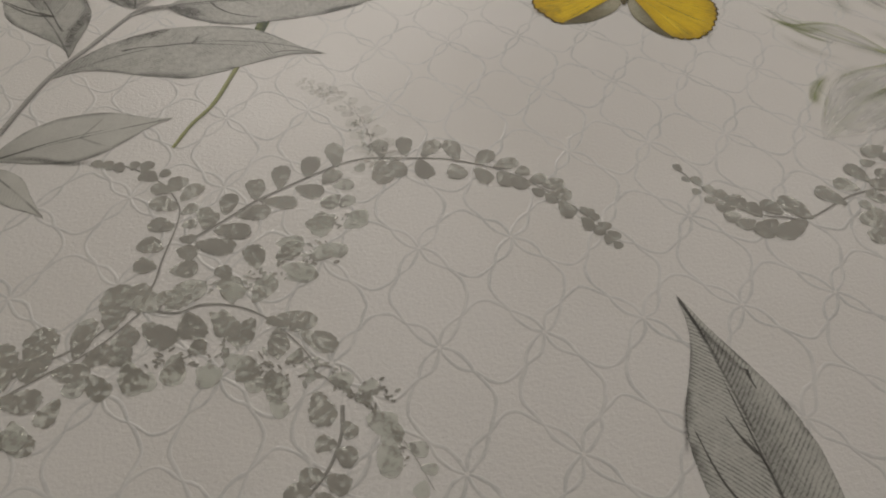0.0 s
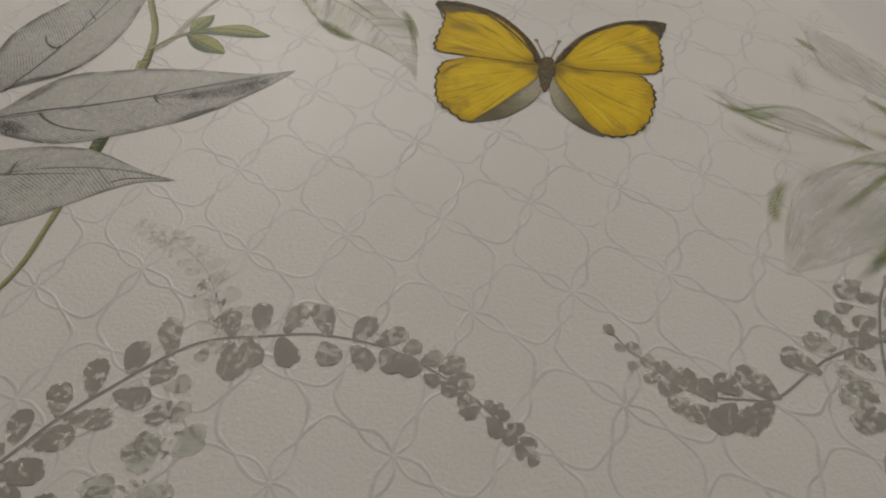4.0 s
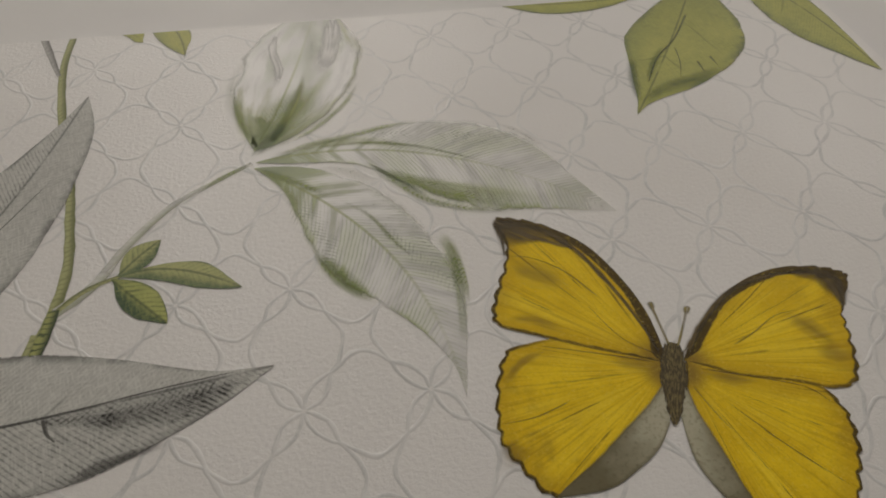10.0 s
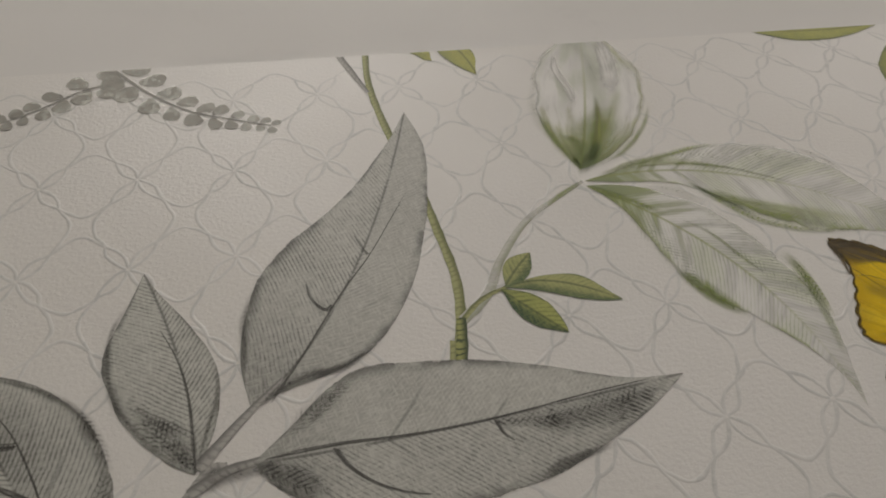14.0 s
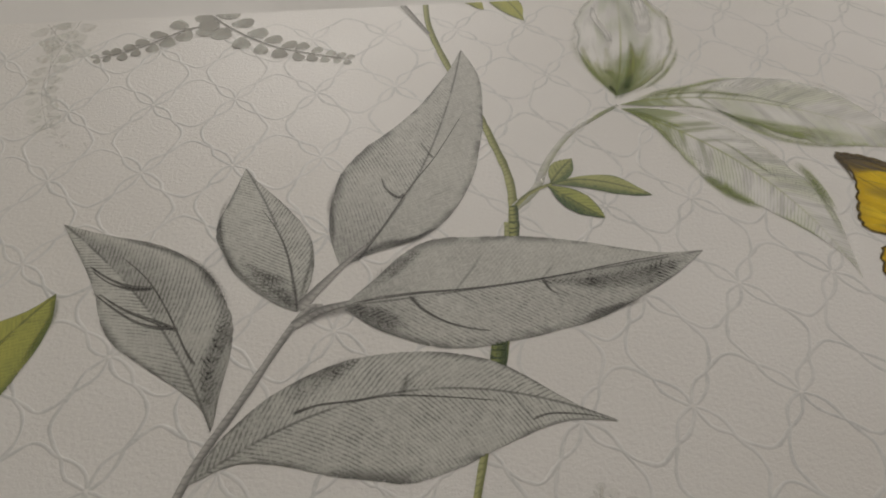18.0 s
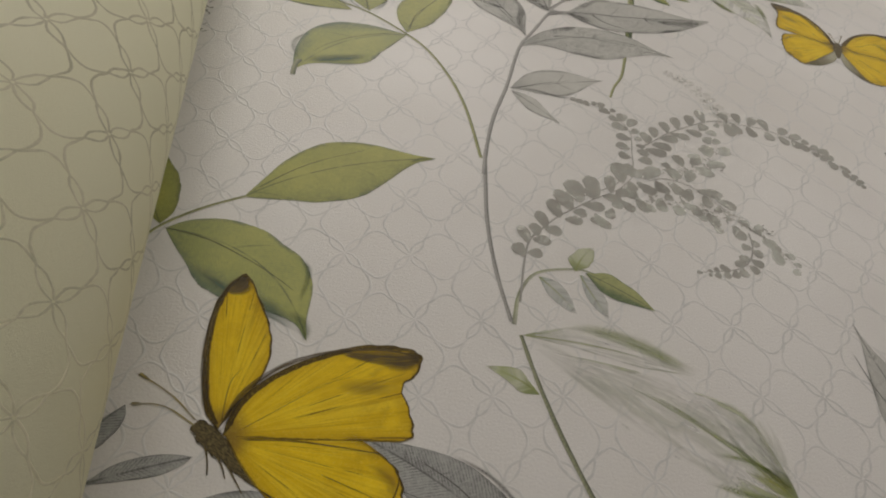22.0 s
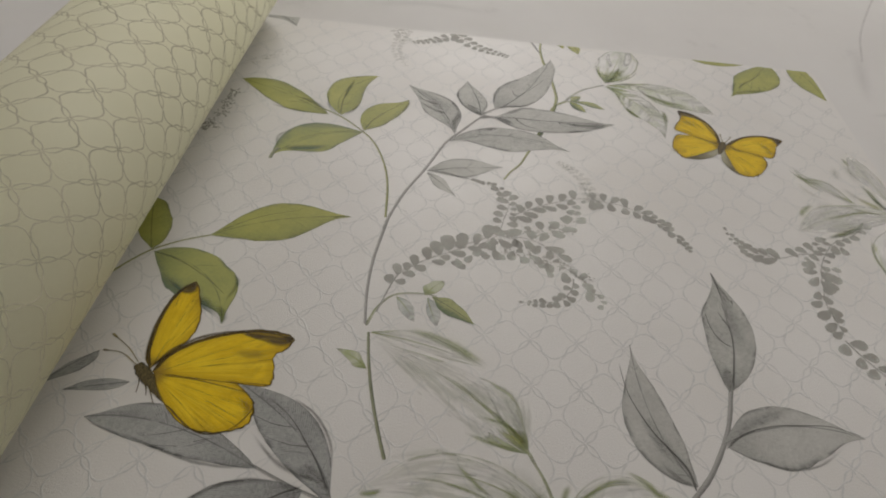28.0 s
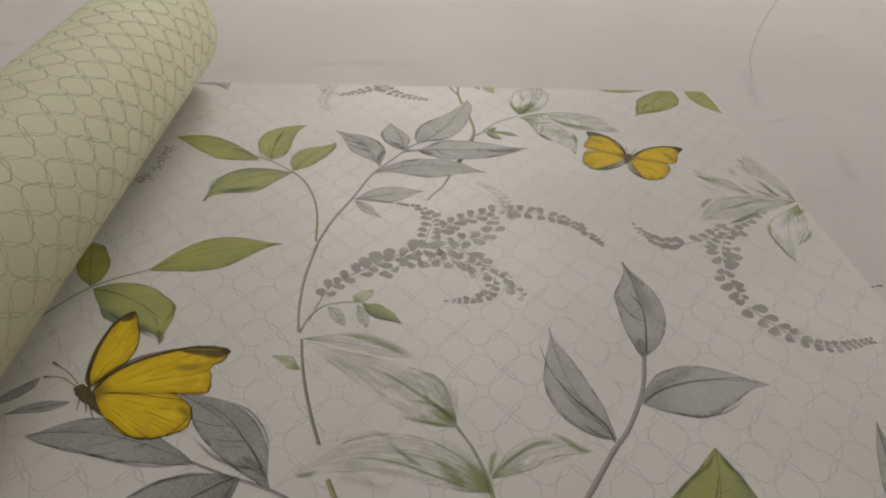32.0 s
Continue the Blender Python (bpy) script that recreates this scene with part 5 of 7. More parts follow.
pinnae(arched_frond, FERN_FADED, [(-3.19, -4.87, -2.99, -5.05), (-2.03, -5.16, -1.82, -5.24), (-1.79, -5.34, -1.59, -5.31), (-1.98, -3.55, -1.74, -3.72), (-1.69, -3.17, -1.45, -3.19), (-1.75, -3.02, -1.59, -2.87), (-1.61, -5.81, -1.45, -5.76), (-1.66, -5.89, -1.58, -6.14), (-2.08, -3.75, -1.89, -3.57), (-2.96, -4.76, -2.80, -4.94)])
curled_end = rachis([(-1.94, -5.46), (-1.98, -5.76), (-2.13, -6.07), (-2.36, -6.27), (-2.65, -6.35), (-3.24, -6.41)], 0.035)
pinnae(curled_end, FERN, [(-2.16, -5.30, -2.10, -5.65), (-1.94, -5.62, -1.85, -5.78), (-2.02, -5.83, -2.20, -5.77), (-2.03, -5.87, -1.85, -5.98), (-2.14, -6.08, -2.35, -6.05), (-2.13, -6.10, -1.94, -6.23), (-2.25, -6.20, -2.47, -6.15), (-2.21, -6.22, -2.07, -6.38), (-2.37, -6.28, -2.41, -6.49), (-2.52, -6.33, -2.53, -6.52), (-2.61, -6.36, -2.78, -6.27), (-2.67, -6.35, -2.73, -6.53), (-2.82, -6.38, -2.89, -6.29), (-2.85, -6.39, -2.89, -6.53), (-2.95, -6.41, -3.00, -6.33), (-3.00, -6.41, -3.01, -6.50), (-3.13, -6.42, -3.23, -6.40)])
edge_frond = rachis([(6.09, -2.26), (5.46, -2.85), (4.96, -3.14), (4.60, -3.58), (4.30, -4.13), (4.19, -4.46), (4.09, -4.91), (3.98, -5.43), (3.98, -5.83), (4.04, -6.17), (4.06, -6.52)], 0.030)
pinnae(edge_frond, FERN, [(4.76, -3.04, 4.44, -3.1), (4.82, -3.27, 4.62, -3.18), (4.51, -3.28, 4.32, -3.27), (4.63, -3.47, 4.39, -3.49), (4.27, -3.58, 4.15, -3.27), (4.51, -3.67, 4.23, -3.64), (4.03, -3.6, 3.88, -3.48), (4.29, -3.95, 4.11, -3.73), (4.07, -4.01, 3.94, -3.87), (4.12, -4.23, 3.99, -3.99), (4.04, -4.31, 3.86, -4.03), (4.11, -4.39, 3.76, -4.4), (4.06, -4.59, 3.84, -4.93), (3.93, -5.11, 3.79, -5.39), (3.88, -5.43, 3.66, -5.66), (5.05, -3.03, 5.1, -3.29), (4.89, -3.28, 4.87, -3.64), (4.54, -3.68, 4.79, -3.71), (4.41, -3.91, 4.58, -3.98), (4.28, -4.16, 4.46, -4.31), (4.51, -4.22, 4.75, -4.22), (4.22, -4.35, 4.38, -4.71), (4.32, -4.38, 4.62, -4.74), (4.22, -4.67, 4.39, -5.02), (4.11, -4.71, 4.25, -5.13), (4.09, -4.95, 4.19, -5.19), (3.98, -5.23, 4.11, -5.51)])
pinnae(edge_frond, FERN_WORN, [(5.05, -3.32, 5.12, -3.64)])
pinnae(edge_frond, FERN, [(3.98, -5.74, 3.66, -6.03), (3.99, -6.13, 3.68, -6.37), (4.01, -5.62, 4.21, -5.91), (4.02, -5.89, 4.15, -6.11), (4.04, -6.21, 4.18, -6.36), (4.03, -6.4, 3.79, -6.57)])
pinnae(edge_frond, FERN_WORN, [(5.18, -3.05, 5.41, -2.99), (5.42, -2.93, 5.69, -2.86), (5.74, -2.61, 5.96, -2.56), (5.96, -2.42, 6.18, -2.31)])
side_frond = rachis([(4.64, -3.68), (3.95, -3.75), (3.30, -4.00), (3.00, -3.95), (2.68, -3.82), (2.44, -3.51), (2.25, -3.26), (2.15, -2.96)], 0.026)
pinnae(side_frond, FERN, [(3.29, -4.02, 3.11, -3.63), (3.22, -4.03, 2.82, -4.27), (3.02, -3.90, 2.87, -3.67), (2.89, -3.98, 2.60, -4.16), (2.76, -3.90, 2.67, -3.69), (2.66, -3.94, 2.45, -4.03), (2.64, -3.79, 2.59, -3.52), (2.55, -3.83, 2.34, -3.85), (2.53, -3.74, 2.33, -3.66), (2.49, -3.62, 2.45, -3.42), (2.40, -3.57, 2.25, -3.54), (2.40, -3.51, 2.33, -3.33), (2.27, -3.43, 2.16, -3.40), (2.29, -3.33, 2.27, -3.17), (2.21, -3.25, 2.13, -3.17), (2.18, -3.06, 2.12, -2.94)])
pinnae(side_frond, FERN, [(3.79, -3.87, 3.54, -3.60), (4.07, -3.67, 3.85, -3.48), (4.27, -3.58, 4.14, -3.25)])
pinnae(curled_frond, FERN_FADED, [(-3.97, -4.41, -3.82, -4.68), (-3.82, -4.68, -3.74, -5.00), (-3.61, -4.84, -3.64, -5.05), (-3.40, -4.69, -3.43, -5.03), (-3.09, -4.83, -3.08, -5.10), (-4.71, -5.16, -4.61, -5.44), (-4.17, -4.81, -4.29, -5.00), (-2.74, -4.99, -2.67, -5.22)])
pinnae(arched_frond, FERN_FADED, [(-2.40, -3.76, -2.07, -3.93), (-2.45, -3.44, -2.16, -3.50), (-1.80, -2.68, -1.56, -2.66), (-1.75, -2.83, -1.95, -2.99), (-1.83, -3.12, -2.04, -3.42), (-1.74, -3.33, -1.50, -3.19), (-2.55, -5.31, -2.41, -5.48), (-1.74, -5.60, -1.52, -5.78), (-1.54, -5.90, -1.63, -6.20)])
for trail, spread, count in (
    ([(-3.65, -4.68), (-3.29, -4.77), (-2.94, -4.83)], 0.07, 34),
    ([(-2.95, -4.58), (-2.84, -4.79), (-2.74, -5.02)], 0.06, 24),
    ([(-2.79, -4.86), (-2.44, -4.92), (-2.14, -5.00), (-1.95, -5.24)], 0.09, 60),
    ([(-2.68, -4.15), (-2.51, -3.89), (-2.22, -3.63), (-2.05, -3.58), (-1.77, -3.72)], 0.09, 60),
    ([(-2.02, -3.22), (-1.78, -3.21), (-1.47, -3.13)], 0.06, 26),
    ([(-3.12, -3.86), (-2.74, -3.93), (-2.57, -3.81)], 0.08, 30),
):
    specks(arched_frond, trail, spread, count, 0.042)
specks(arched_frond, [(-1.98, -5.20), (-1.83, -5.38), (-1.62, -5.62), (-1.49, -5.84)], 0.018, 60, 0.034, FERN_WORN)
specks(arched_frond, [(-1.52, -5.82), (-1.51, -5.98), (-1.53, -6.12)], 0.03, 18, 0.032, FERN_WORN)
specks(arched_frond, [(-1.83, -5.36), (-1.62, -5.38), (-1.46, -5.46)], 0.05, 14, 0.034, FERN_WORN)
stroke(right_branch, BRUSH_DARK, [(1.07, -5.85), (0.98, -6.05), (0.91, -6.24), (0.84, -6.43)], 0.050, 7)
stroke(right_branch, BRUSH_DARK, [(1.40, -4.95), (1.51, -5.29), (1.63, -5.61), (1.73, -5.83)], 0.070, 7)
vein(right_branch, VEIN, [(1.41, -4.82), (1.46, -5.17), (1.50, -5.60)], 0.045, 8)
vein(right_branch, VEIN, [(1.44, -6.52), (1.36, -6.33), (1.31, -6.12)], 0.050, 8)
vein(right_branch, VEIN, [(1.71, -5.70), (1.70, -5.81), (1.71, -5.92)], 0.040, 8)
thin_frond = rachis([(-2.20, -5.04), (-1.83, -5.38), (-1.59, -5.69), (-1.44, -5.93), (-1.28, -6.35)], 0.012)
pinnae(thin_frond, FERN_FADED, [(-1.79, -5.39, -1.68, -5.47), (-1.59, -5.69, -1.51, -5.91), (-1.44, -5.93, -1.26, -6.00), (-1.36, -6.14, -1.22, -6.20), (-1.34, -6.26, -1.43, -6.40)])
# butterflies
spread = butterfly([(3.07, 1.29), (2.93, 0.95), (2.77, 0.57)], "yellow butterfly with open wings and dark brown borders")
wing(spread, WING, (2.90, 1.13), [(2.90, 1.13), (2.96, 1.22), (2.98, 1.64), (2.89, 2.09), (2.71, 2.51), (2.40, 2.82), (2.15, 2.95), (1.97, 2.97), (1.99, 2.66), (1.93, 2.43), (1.79, 2.17), (1.67, 1.91), (1.69, 1.74), (1.98, 1.58), (2.33, 1.39), (2.64, 1.25)], 7)
wing(spread, WING_HIND, (2.88, 1.05), [(2.93, 1.16), (2.67, 1.32), (2.45, 1.43), (2.17, 1.52), (1.88, 1.52), (1.68, 1.48), (1.54, 1.24), (1.45, 0.92), (1.43, 0.68), (1.52, 0.46), (1.65, 0.23), (1.89, 0.20), (2.12, 0.20), (2.32, 0.29), (2.54, 0.47), (2.78, 0.69)], 6)
wing(spread, WING, (3.09, 1.11), [(3.09, 1.11), (3.19, 1.23), (3.57, 1.59), (3.97, 1.80), (4.37, 1.88), (4.71, 1.83), (4.90, 1.74), (4.94, 1.64), (4.69, 1.33), (4.61, 1.11), (4.52, 0.86), (4.39, 0.65), (4.17, 0.62), (3.87, 0.75), (3.47, 0.89)], 7)
wing(spread, WING_HIND, (3.05, 1.00), [(3.11, 1.12), (3.33, 1.02), (3.54, 0.92), (3.93, 0.76), (4.11, 0.61), (4.15, 0.39), (4.09, 0.15), (3.95, -0.08), (3.79, -0.29), (3.56, -0.45), (3.32, -0.46), (3.15, -0.36), (2.99, -0.07), (2.94, 0.28), (2.94, 0.72)], 6)
feeler(spread, [(3.03, 1.27), (3.04, 1.49), (3.05, 1.74)])
feeler(spread, [(3.10, 1.25), (3.22, 1.42), (3.36, 1.63)])
side = butterfly([(-10.82, -9.16), (-10.51, -9.46), (-9.97, -10.01)], "yellow butterfly seen from the side with raised wings", 0.15)
wing(side, WING, (-10.54, -9.24), [(-10.54, -9.24), (-10.73, -8.98), (-10.83, -8.36), (-10.85, -7.71), (-10.74, -7.13), (-10.43, -6.75), (-10.18, -7.23), (-10.01, -7.72), (-9.98, -8.19), (-10.14, -8.65), (-10.39, -8.95)], 9)
wing(side, WING, (-10.47, -9.33), [(-10.47, -9.33), (-10.42, -9.08), (-10.21, -8.70), (-9.68, -8.30), (-8.92, -8.00), (-8.31, -7.97), (-7.93, -8.12), (-8.03, -8.46), (-8.22, -8.63), (-8.11, -9.13), (-8.19, -9.41), (-8.89, -9.41), (-9.69, -9.39)], 11)
wing(side, WING_HIND, (-10.41, -9.40), [(-10.46, -9.27), (-9.61, -9.28), (-8.91, -9.35), (-8.53, -9.59), (-8.30, -9.88), (-8.30, -10.28), (-8.54, -10.47), (-8.99, -10.58), (-9.42, -10.50), (-9.84, -10.19), (-10.23, -9.71)], 10)
feeler(side, [(-10.80, -9.14), (-11.15, -8.77), (-11.63, -8.43)])
feeler(side, [(-10.82, -9.19), (-11.23, -8.92), (-11.63, -8.89)])
leg(side, [(-10.67, -9.43), (-10.61, -9.66), (-10.59, -9.84)])
leg(side, [(-10.53, -9.55), (-10.43, -9.74), (-10.38, -9.89)])
leg(side, [(-10.40, -9.66), (-10.29, -9.86), (-10.17, -10.07)])
# veins and shading of the grey leaves
vein(branch, VEIN, [(-5.70, 2.00), (-5.81, 2.00), (-5.98, 2.05), (-6.16, 2.16), (-6.34, 2.35)], 0.050, 8)
vein(branch, VEIN, [(-5.46, 1.49), (-5.63, 1.52), (-5.83, 1.62), (-6.06, 1.82), (-6.26, 2.03)], 0.055, 8)
vein(branch, VEIN, [(-5.23, 1.01), (-5.35, 1.24), (-5.55, 1.72), (-5.77, 2.13), (-6.05, 2.47)], 0.035, 8)
vein(branch, VEIN, [(-3.13, 2.98), (-3.21, 2.94), (-3.32, 3.08), (-3.36, 3.29)], 0.060, 8)
vein(branch, VEIN, [(-2.73, 3.54), (-2.78, 3.65), (-2.84, 3.83)], 0.040, 8)
vein(branch, VEIN, [(-3.74, 2.05), (-3.42, 2.51), (-3.06, 3.08), (-2.74, 3.51), (-2.49, 3.91), (-2.21, 4.38)], 0.030, 8)
vein(branch, VEIN, [(-4.34, 1.55), (-4.40, 2.19), (-4.51, 2.61), (-4.68, 2.98)], 0.035, 8)
stroke(branch, BRUSH_DARK, [(-3.78, 3.42), (-3.94, 2.97), (-3.94, 2.65), (-3.94, 2.29)], 0.070, 7)
stroke(branch, BRUSH_DARK, [(-4.84, 3.48), (-5.07, 3.06), (-5.09, 2.64), (-4.98, 2.23), (-4.67, 1.80), (-4.38, 1.57)], 0.060, 7)
stroke(branch, BRUSH_DARK, [(-4.19, 2.56), (-4.17, 2.21), (-4.25, 1.89), (-4.32, 1.59)], 0.050, 7)
stroke(branch, BRUSH_DARK, [(-6.09, 2.70), (-5.64, 2.51), (-5.26, 2.21), (-5.02, 1.80)], 0.060, 7)
wash(branch, WASH_DARK, (-5.18, 0.72), (-5.07, 1.14), (-5.00, 1.80), (0.04, 0.11, 0.1, 0.07, 0.03), (0.02, 0.07, 0.1, 0.12, 0.04), 6)
wash(branch, WASH_DARK, (-4.36, 1.57), (-4.54, 1.77), (-4.83, 2.20), (0.02, 0.06, 0.11, 0.13, 0.15), (0.05, 0.16, 0.18, 0.16, 0.06), 6)
wash(branch, WASH_DARK, (-3.90, 1.52), (-3.63, 1.30), (-3.35, 1.21), (0.07, 0.12, 0.15, 0.12, 0.08), (0.04, 0.06, 0.09, 0.11, 0.14), 6)
wash(branch, WASH_DARK, (-1.97, 1.57), (-1.66, 1.34), (-0.26, 1.71), (0.07, 0.13, 0.15, 0.14, 0.08), (0.01, 0.05, 0.2, 0.3, 0.12), 6)
wash(branch, WASH_MID, (-3.67, 1.69), (-3.48, 1.90), (-3.05, 2.18), (0.02, 0.07, 0.1, 0.07, 0.04), (0.05, 0.11, 0.14, 0.11, 0.05), 6)
wash(branch, WASH_MID, (-4.51, 0.58), (-4.23, 0.72), (-3.79, 0.90), (0.08, 0.1, 0.12, 0.08, 0.03), (0.12, 0.15, 0.16, 0.13, 0.07), 6)
vein(branch, VEIN, [(-3.80, 1.56), (-3.20, 1.58), (-2.67, 1.56), (-2.12, 1.57), (-1.65, 1.61), (-1.13, 1.67), (-0.52, 1.72)], 0.045, 8)
vein(branch, VEIN, [(-3.26, 1.56), (-3.16, 1.38), (-2.98, 1.21), (-2.75, 1.09), (-2.54, 1.03)], 0.050, 8)
vein(branch, VEIN, [(-1.93, 1.57), (-1.89, 1.44), (-1.82, 1.36)], 0.050, 8)
vein(branch, VEIN, [(-4.43, 0.42), (-4.20, 0.48), (-3.89, 0.48), (-3.53, 0.48), (-3.04, 0.39), (-2.62, 0.29)], 0.040, 8)
vein(branch, VEIN, [(-2.42, 0.08), (-2.22, 0.11), (-1.92, 0.05), (-1.73, -0.03)], 0.030, 8)
stroke(branch, BRUSH_DARK, [(-1.72, 0.95), (-1.52, 1.09), (-1.28, 1.14), (-0.96, 1.20)], 0.090, 7)
stroke(branch, BRUSH_DARK, [(-3.79, 2.07), (-3.50, 2.21), (-3.11, 2.30), (-2.82, 2.45)], 0.070, 7)
stroke(branch, BRUSH_DARK, [(-3.38, 0.71), (-3.46, 0.51), (-3.50, 0.47)], 0.060, 7)
stroke(stem_tail, BRUSH_TEAL, [(-2.48, 1.01), (-2.54, 0.79), (-2.61, 0.51)], 0.160, 3)
stroke(branch, BRUSH_DARK, [(-5.57, -1.63), (-5.15, -1.68), (-4.74, -1.83), (-4.44, -1.83)], 0.090, 7)
vein(branch, VEIN, [(-5.60, -1.64), (-5.02, -1.41), (-4.39, -1.25)], 0.030, 8)
vein(right_branch, VEIN, [(1.14, -8.40), (1.29, -7.78), (1.44, -7.01), (1.46, -6.40), (1.45, -5.75)], 0.050, 8)
vein(right_branch, VEIN, [(1.39, -7.19), (1.18, -7.01), (1.04, -6.66), (0.99, -6.13)], 0.050, 8)
vein(right_branch, VEIN, [(1.46, -6.66), (1.45, -6.56), (1.42, -6.35)], 0.030, 8)
vein(right_branch, VEIN, [(0.64, -9.84), (1.16, -9.42), (1.75, -9.19), (2.36, -9.10), (2.95, -9.07), (3.52, -9.25)], 0.060, 8)
vein(right_branch, VEIN, [(-0.07, -10.78), (-0.14, -10.37), (-0.41, -9.97), (-0.72, -9.52), (-1.05, -8.72), (-1.15, -7.94)], 0.060, 8)
stroke(right_branch, BRUSH_DARK, [(1.02, -9.95), (1.48, -10.08), (1.84, -10.14), (2.39, -10.00), (3.00, -9.56)], 0.070, 7)
stroke(right_branch, BRUSH_DARK, [(-0.63, -10.26), (-0.32, -10.60), (-0.10, -10.67)], 0.120, 7)
wash(right_branch, WASH_DARK, (1.07, -8.40), (1.10, -8.11), (1.13, -7.73), (0.03, 0.08, 0.14, 0.13, 0.05), (0.02, 0.07, 0.11, 0.17, 0.06), 6)
wash(right_branch, WASH_MID, (0.72, -9.73), (1.42, -9.00), (2.36, -8.71), (0.06, 0.21, 0.26, 0.26, 0.11), (0.04, 0.09, 0.15, 0.17, 0.09), 6)
wash(right_branch, WASH_DARK, (-0.11, -10.46), (-0.48, -10.02), (-0.89, -9.21), (0.05, 0.15, 0.2, 0.15, 0.07), (0.08, 0.14, 0.19, 0.2, 0.19), 6)
vein(low_branch, VEIN, [(-9.33, -10.53), (-9.78, -10.68), (-10.20, -10.78)], 0.025, 6)
vein(low_branch, VEIN, [(-9.40, -10.90), (-9.89, -10.94)], 0.020, 6)
vein(low_branch, VEIN, [(-9.19, -10.79), (-8.81, -10.65)], 0.025, 6)
vein(low_branch, VEIN, [(-6.57, -11.56), (-6.83, -11.07), (-7.18, -10.55), (-7.60, -10.03), (-8.11, -9.63)], 0.045, 6)
vein(low_branch, VEIN, [(-7.44, -10.28), (-7.86, -10.24), (-8.33, -10.06)], 0.030, 6)
vein(low_branch, VEIN, [(-7.11, -10.65), (-7.46, -10.65), (-7.90, -10.54)], 0.030, 6)
stroke(low_branch, BRUSH_DARK, [(-10.62, -10.71), (-9.88, -10.95), (-9.12, -11.17), (-8.52, -11.22), (-8.04, -11.18)], 0.080, 5)
stroke(low_branch, BRUSH_DARK, [(-8.22, -10.47), (-7.64, -11.00), (-7.14, -11.25), (-6.73, -11.32)], 0.100, 5)
stroke(low_branch, BRUSH_DARK, [(-7.70, -9.56), (-7.14, -9.93), (-6.75, -10.49), (-6.59, -11.14)], 0.070, 5)
wash(low_branch, WASH_DARK, (-6.53, -11.62), (-6.78, -11.16), (-7.27, -11.10), (0.05, 0.1, 0.12, 0.13, 0.1), (0.01, 0.06, 0.15, 0.24, 0.09), 5)
vein(low_branch, VEIN, [(-7.04, -11.47), (-7.36, -11.61), (-7.69, -11.83), (-7.91, -12.00), (-8.12, -12.13), (-8.36, -12.37), (-8.62, -12.64), (-8.81, -12.88), (-8.93, -13.11)], 0.050, 6)
vein(low_branch, VEIN, [(-7.85, -11.98), (-7.76, -12.14), (-7.71, -12.39), (-7.70, -12.72), (-7.70, -12.90)], 0.100, 6)
vein(low_branch, VEIN, [(-8.26, -12.32), (-8.20, -12.45), (-8.18, -12.64)], 0.060, 6)
vein(low_branch, VEIN, [(-7.87, -12.08), (-7.86, -12.27)], 0.060, 6)
stroke(low_branch, BRUSH_DARK, [(-7.34, -11.43), (-7.84, -11.39), (-8.15, -11.45), (-8.51, -11.60), (-8.92, -11.91), (-9.24, -12.35), (-9.49, -12.75), (-9.61, -13.23)], 0.080, 5)
stroke(low_branch, BRUSH_DARK, [(-7.47, -11.48), (-7.04, -11.51)], 0.120, 5)
stroke(low_branch, BRUSH_DARK, [(-7.91, -12.05), (-8.18, -12.20), (-8.53, -12.54), (-8.75, -12.85)], 0.100, 5)
wash(low_branch, WASH_MID, (-7.09, -11.52), (-7.25, -11.96), (-7.38, -12.55), (0.02, 0.07, 0.11, 0.13, 0.08), (0.03, 0.11, 0.13, 0.12, 0.05), 5)
wash(branch, WASH_DARK, (-5.13, 0.54), (-5.18, 1.02), (-4.93, 1.54), (0.05, 0.07, 0.09, 0.09, 0.06), (0.08, 0.13, 0.12, 0.10, 0.03), 7)
wash(branch, WASH_DARK, (-3.91, 1.49), (-3.63, 1.39), (-3.32, 1.14), (0.05, 0.12, 0.16, 0.17, 0.10), (0.05, 0.10, 0.12, 0.10, 0.05), 7)
wash(branch, WASH_DARK, (-1.78, 1.56), (-1.20, 1.38), (-0.27, 1.69), (0.03, 0.06, 0.07, 0.05, 0.03), (0.04, 0.10, 0.15, 0.15, 0.05), 7)
wash(branch, WASH_MID, (-4.96, 2.37), (-4.68, 1.92), (-4.36, 1.88), (0.05, 0.09, 0.11, 0.11, 0.07), (0.05, 0.08, 0.10, 0.10, 0.06), 6)
wash(branch, WASH_DARK, (-4.61, 1.83), (-4.44, 1.73), (-4.33, 1.50), (0.06, 0.12, 0.14, 0.12, 0.06), (0.04, 0.07, 0.08, 0.07, 0.03), 7)
wash(branch, WASH_MID, (-4.23, 0.75), (-3.97, 0.85), (-3.75, 0.92), (0.04, 0.09, 0.10, 0.08, 0.04), (0.05, 0.10, 0.11, 0.10, 0.05), 6)
wash(branch, WASH_MID, (-5.50, 2.48), (-5.11, 2.14), (-4.94, 1.59), (0.02, 0.05, 0.06, 0.05, 0.03), (0.03, 0.09, 0.13, 0.12, 0.05), 6)
wash(branch, WASH_MID, (-3.45, 1.77), (-3.28, 1.99), (-3.01, 2.17), (0.03, 0.06, 0.08, 0.07, 0.03), (0.03, 0.06, 0.08, 0.07, 0.03), 6)
wash(branch, WASH_DARK, (-3.30, 3.08), (-3.21, 2.99), (-3.27, 2.85), (0.03, 0.06, 0.07, 0.06, 0.02), (0.02, 0.04, 0.05, 0.04, 0.02), 8)
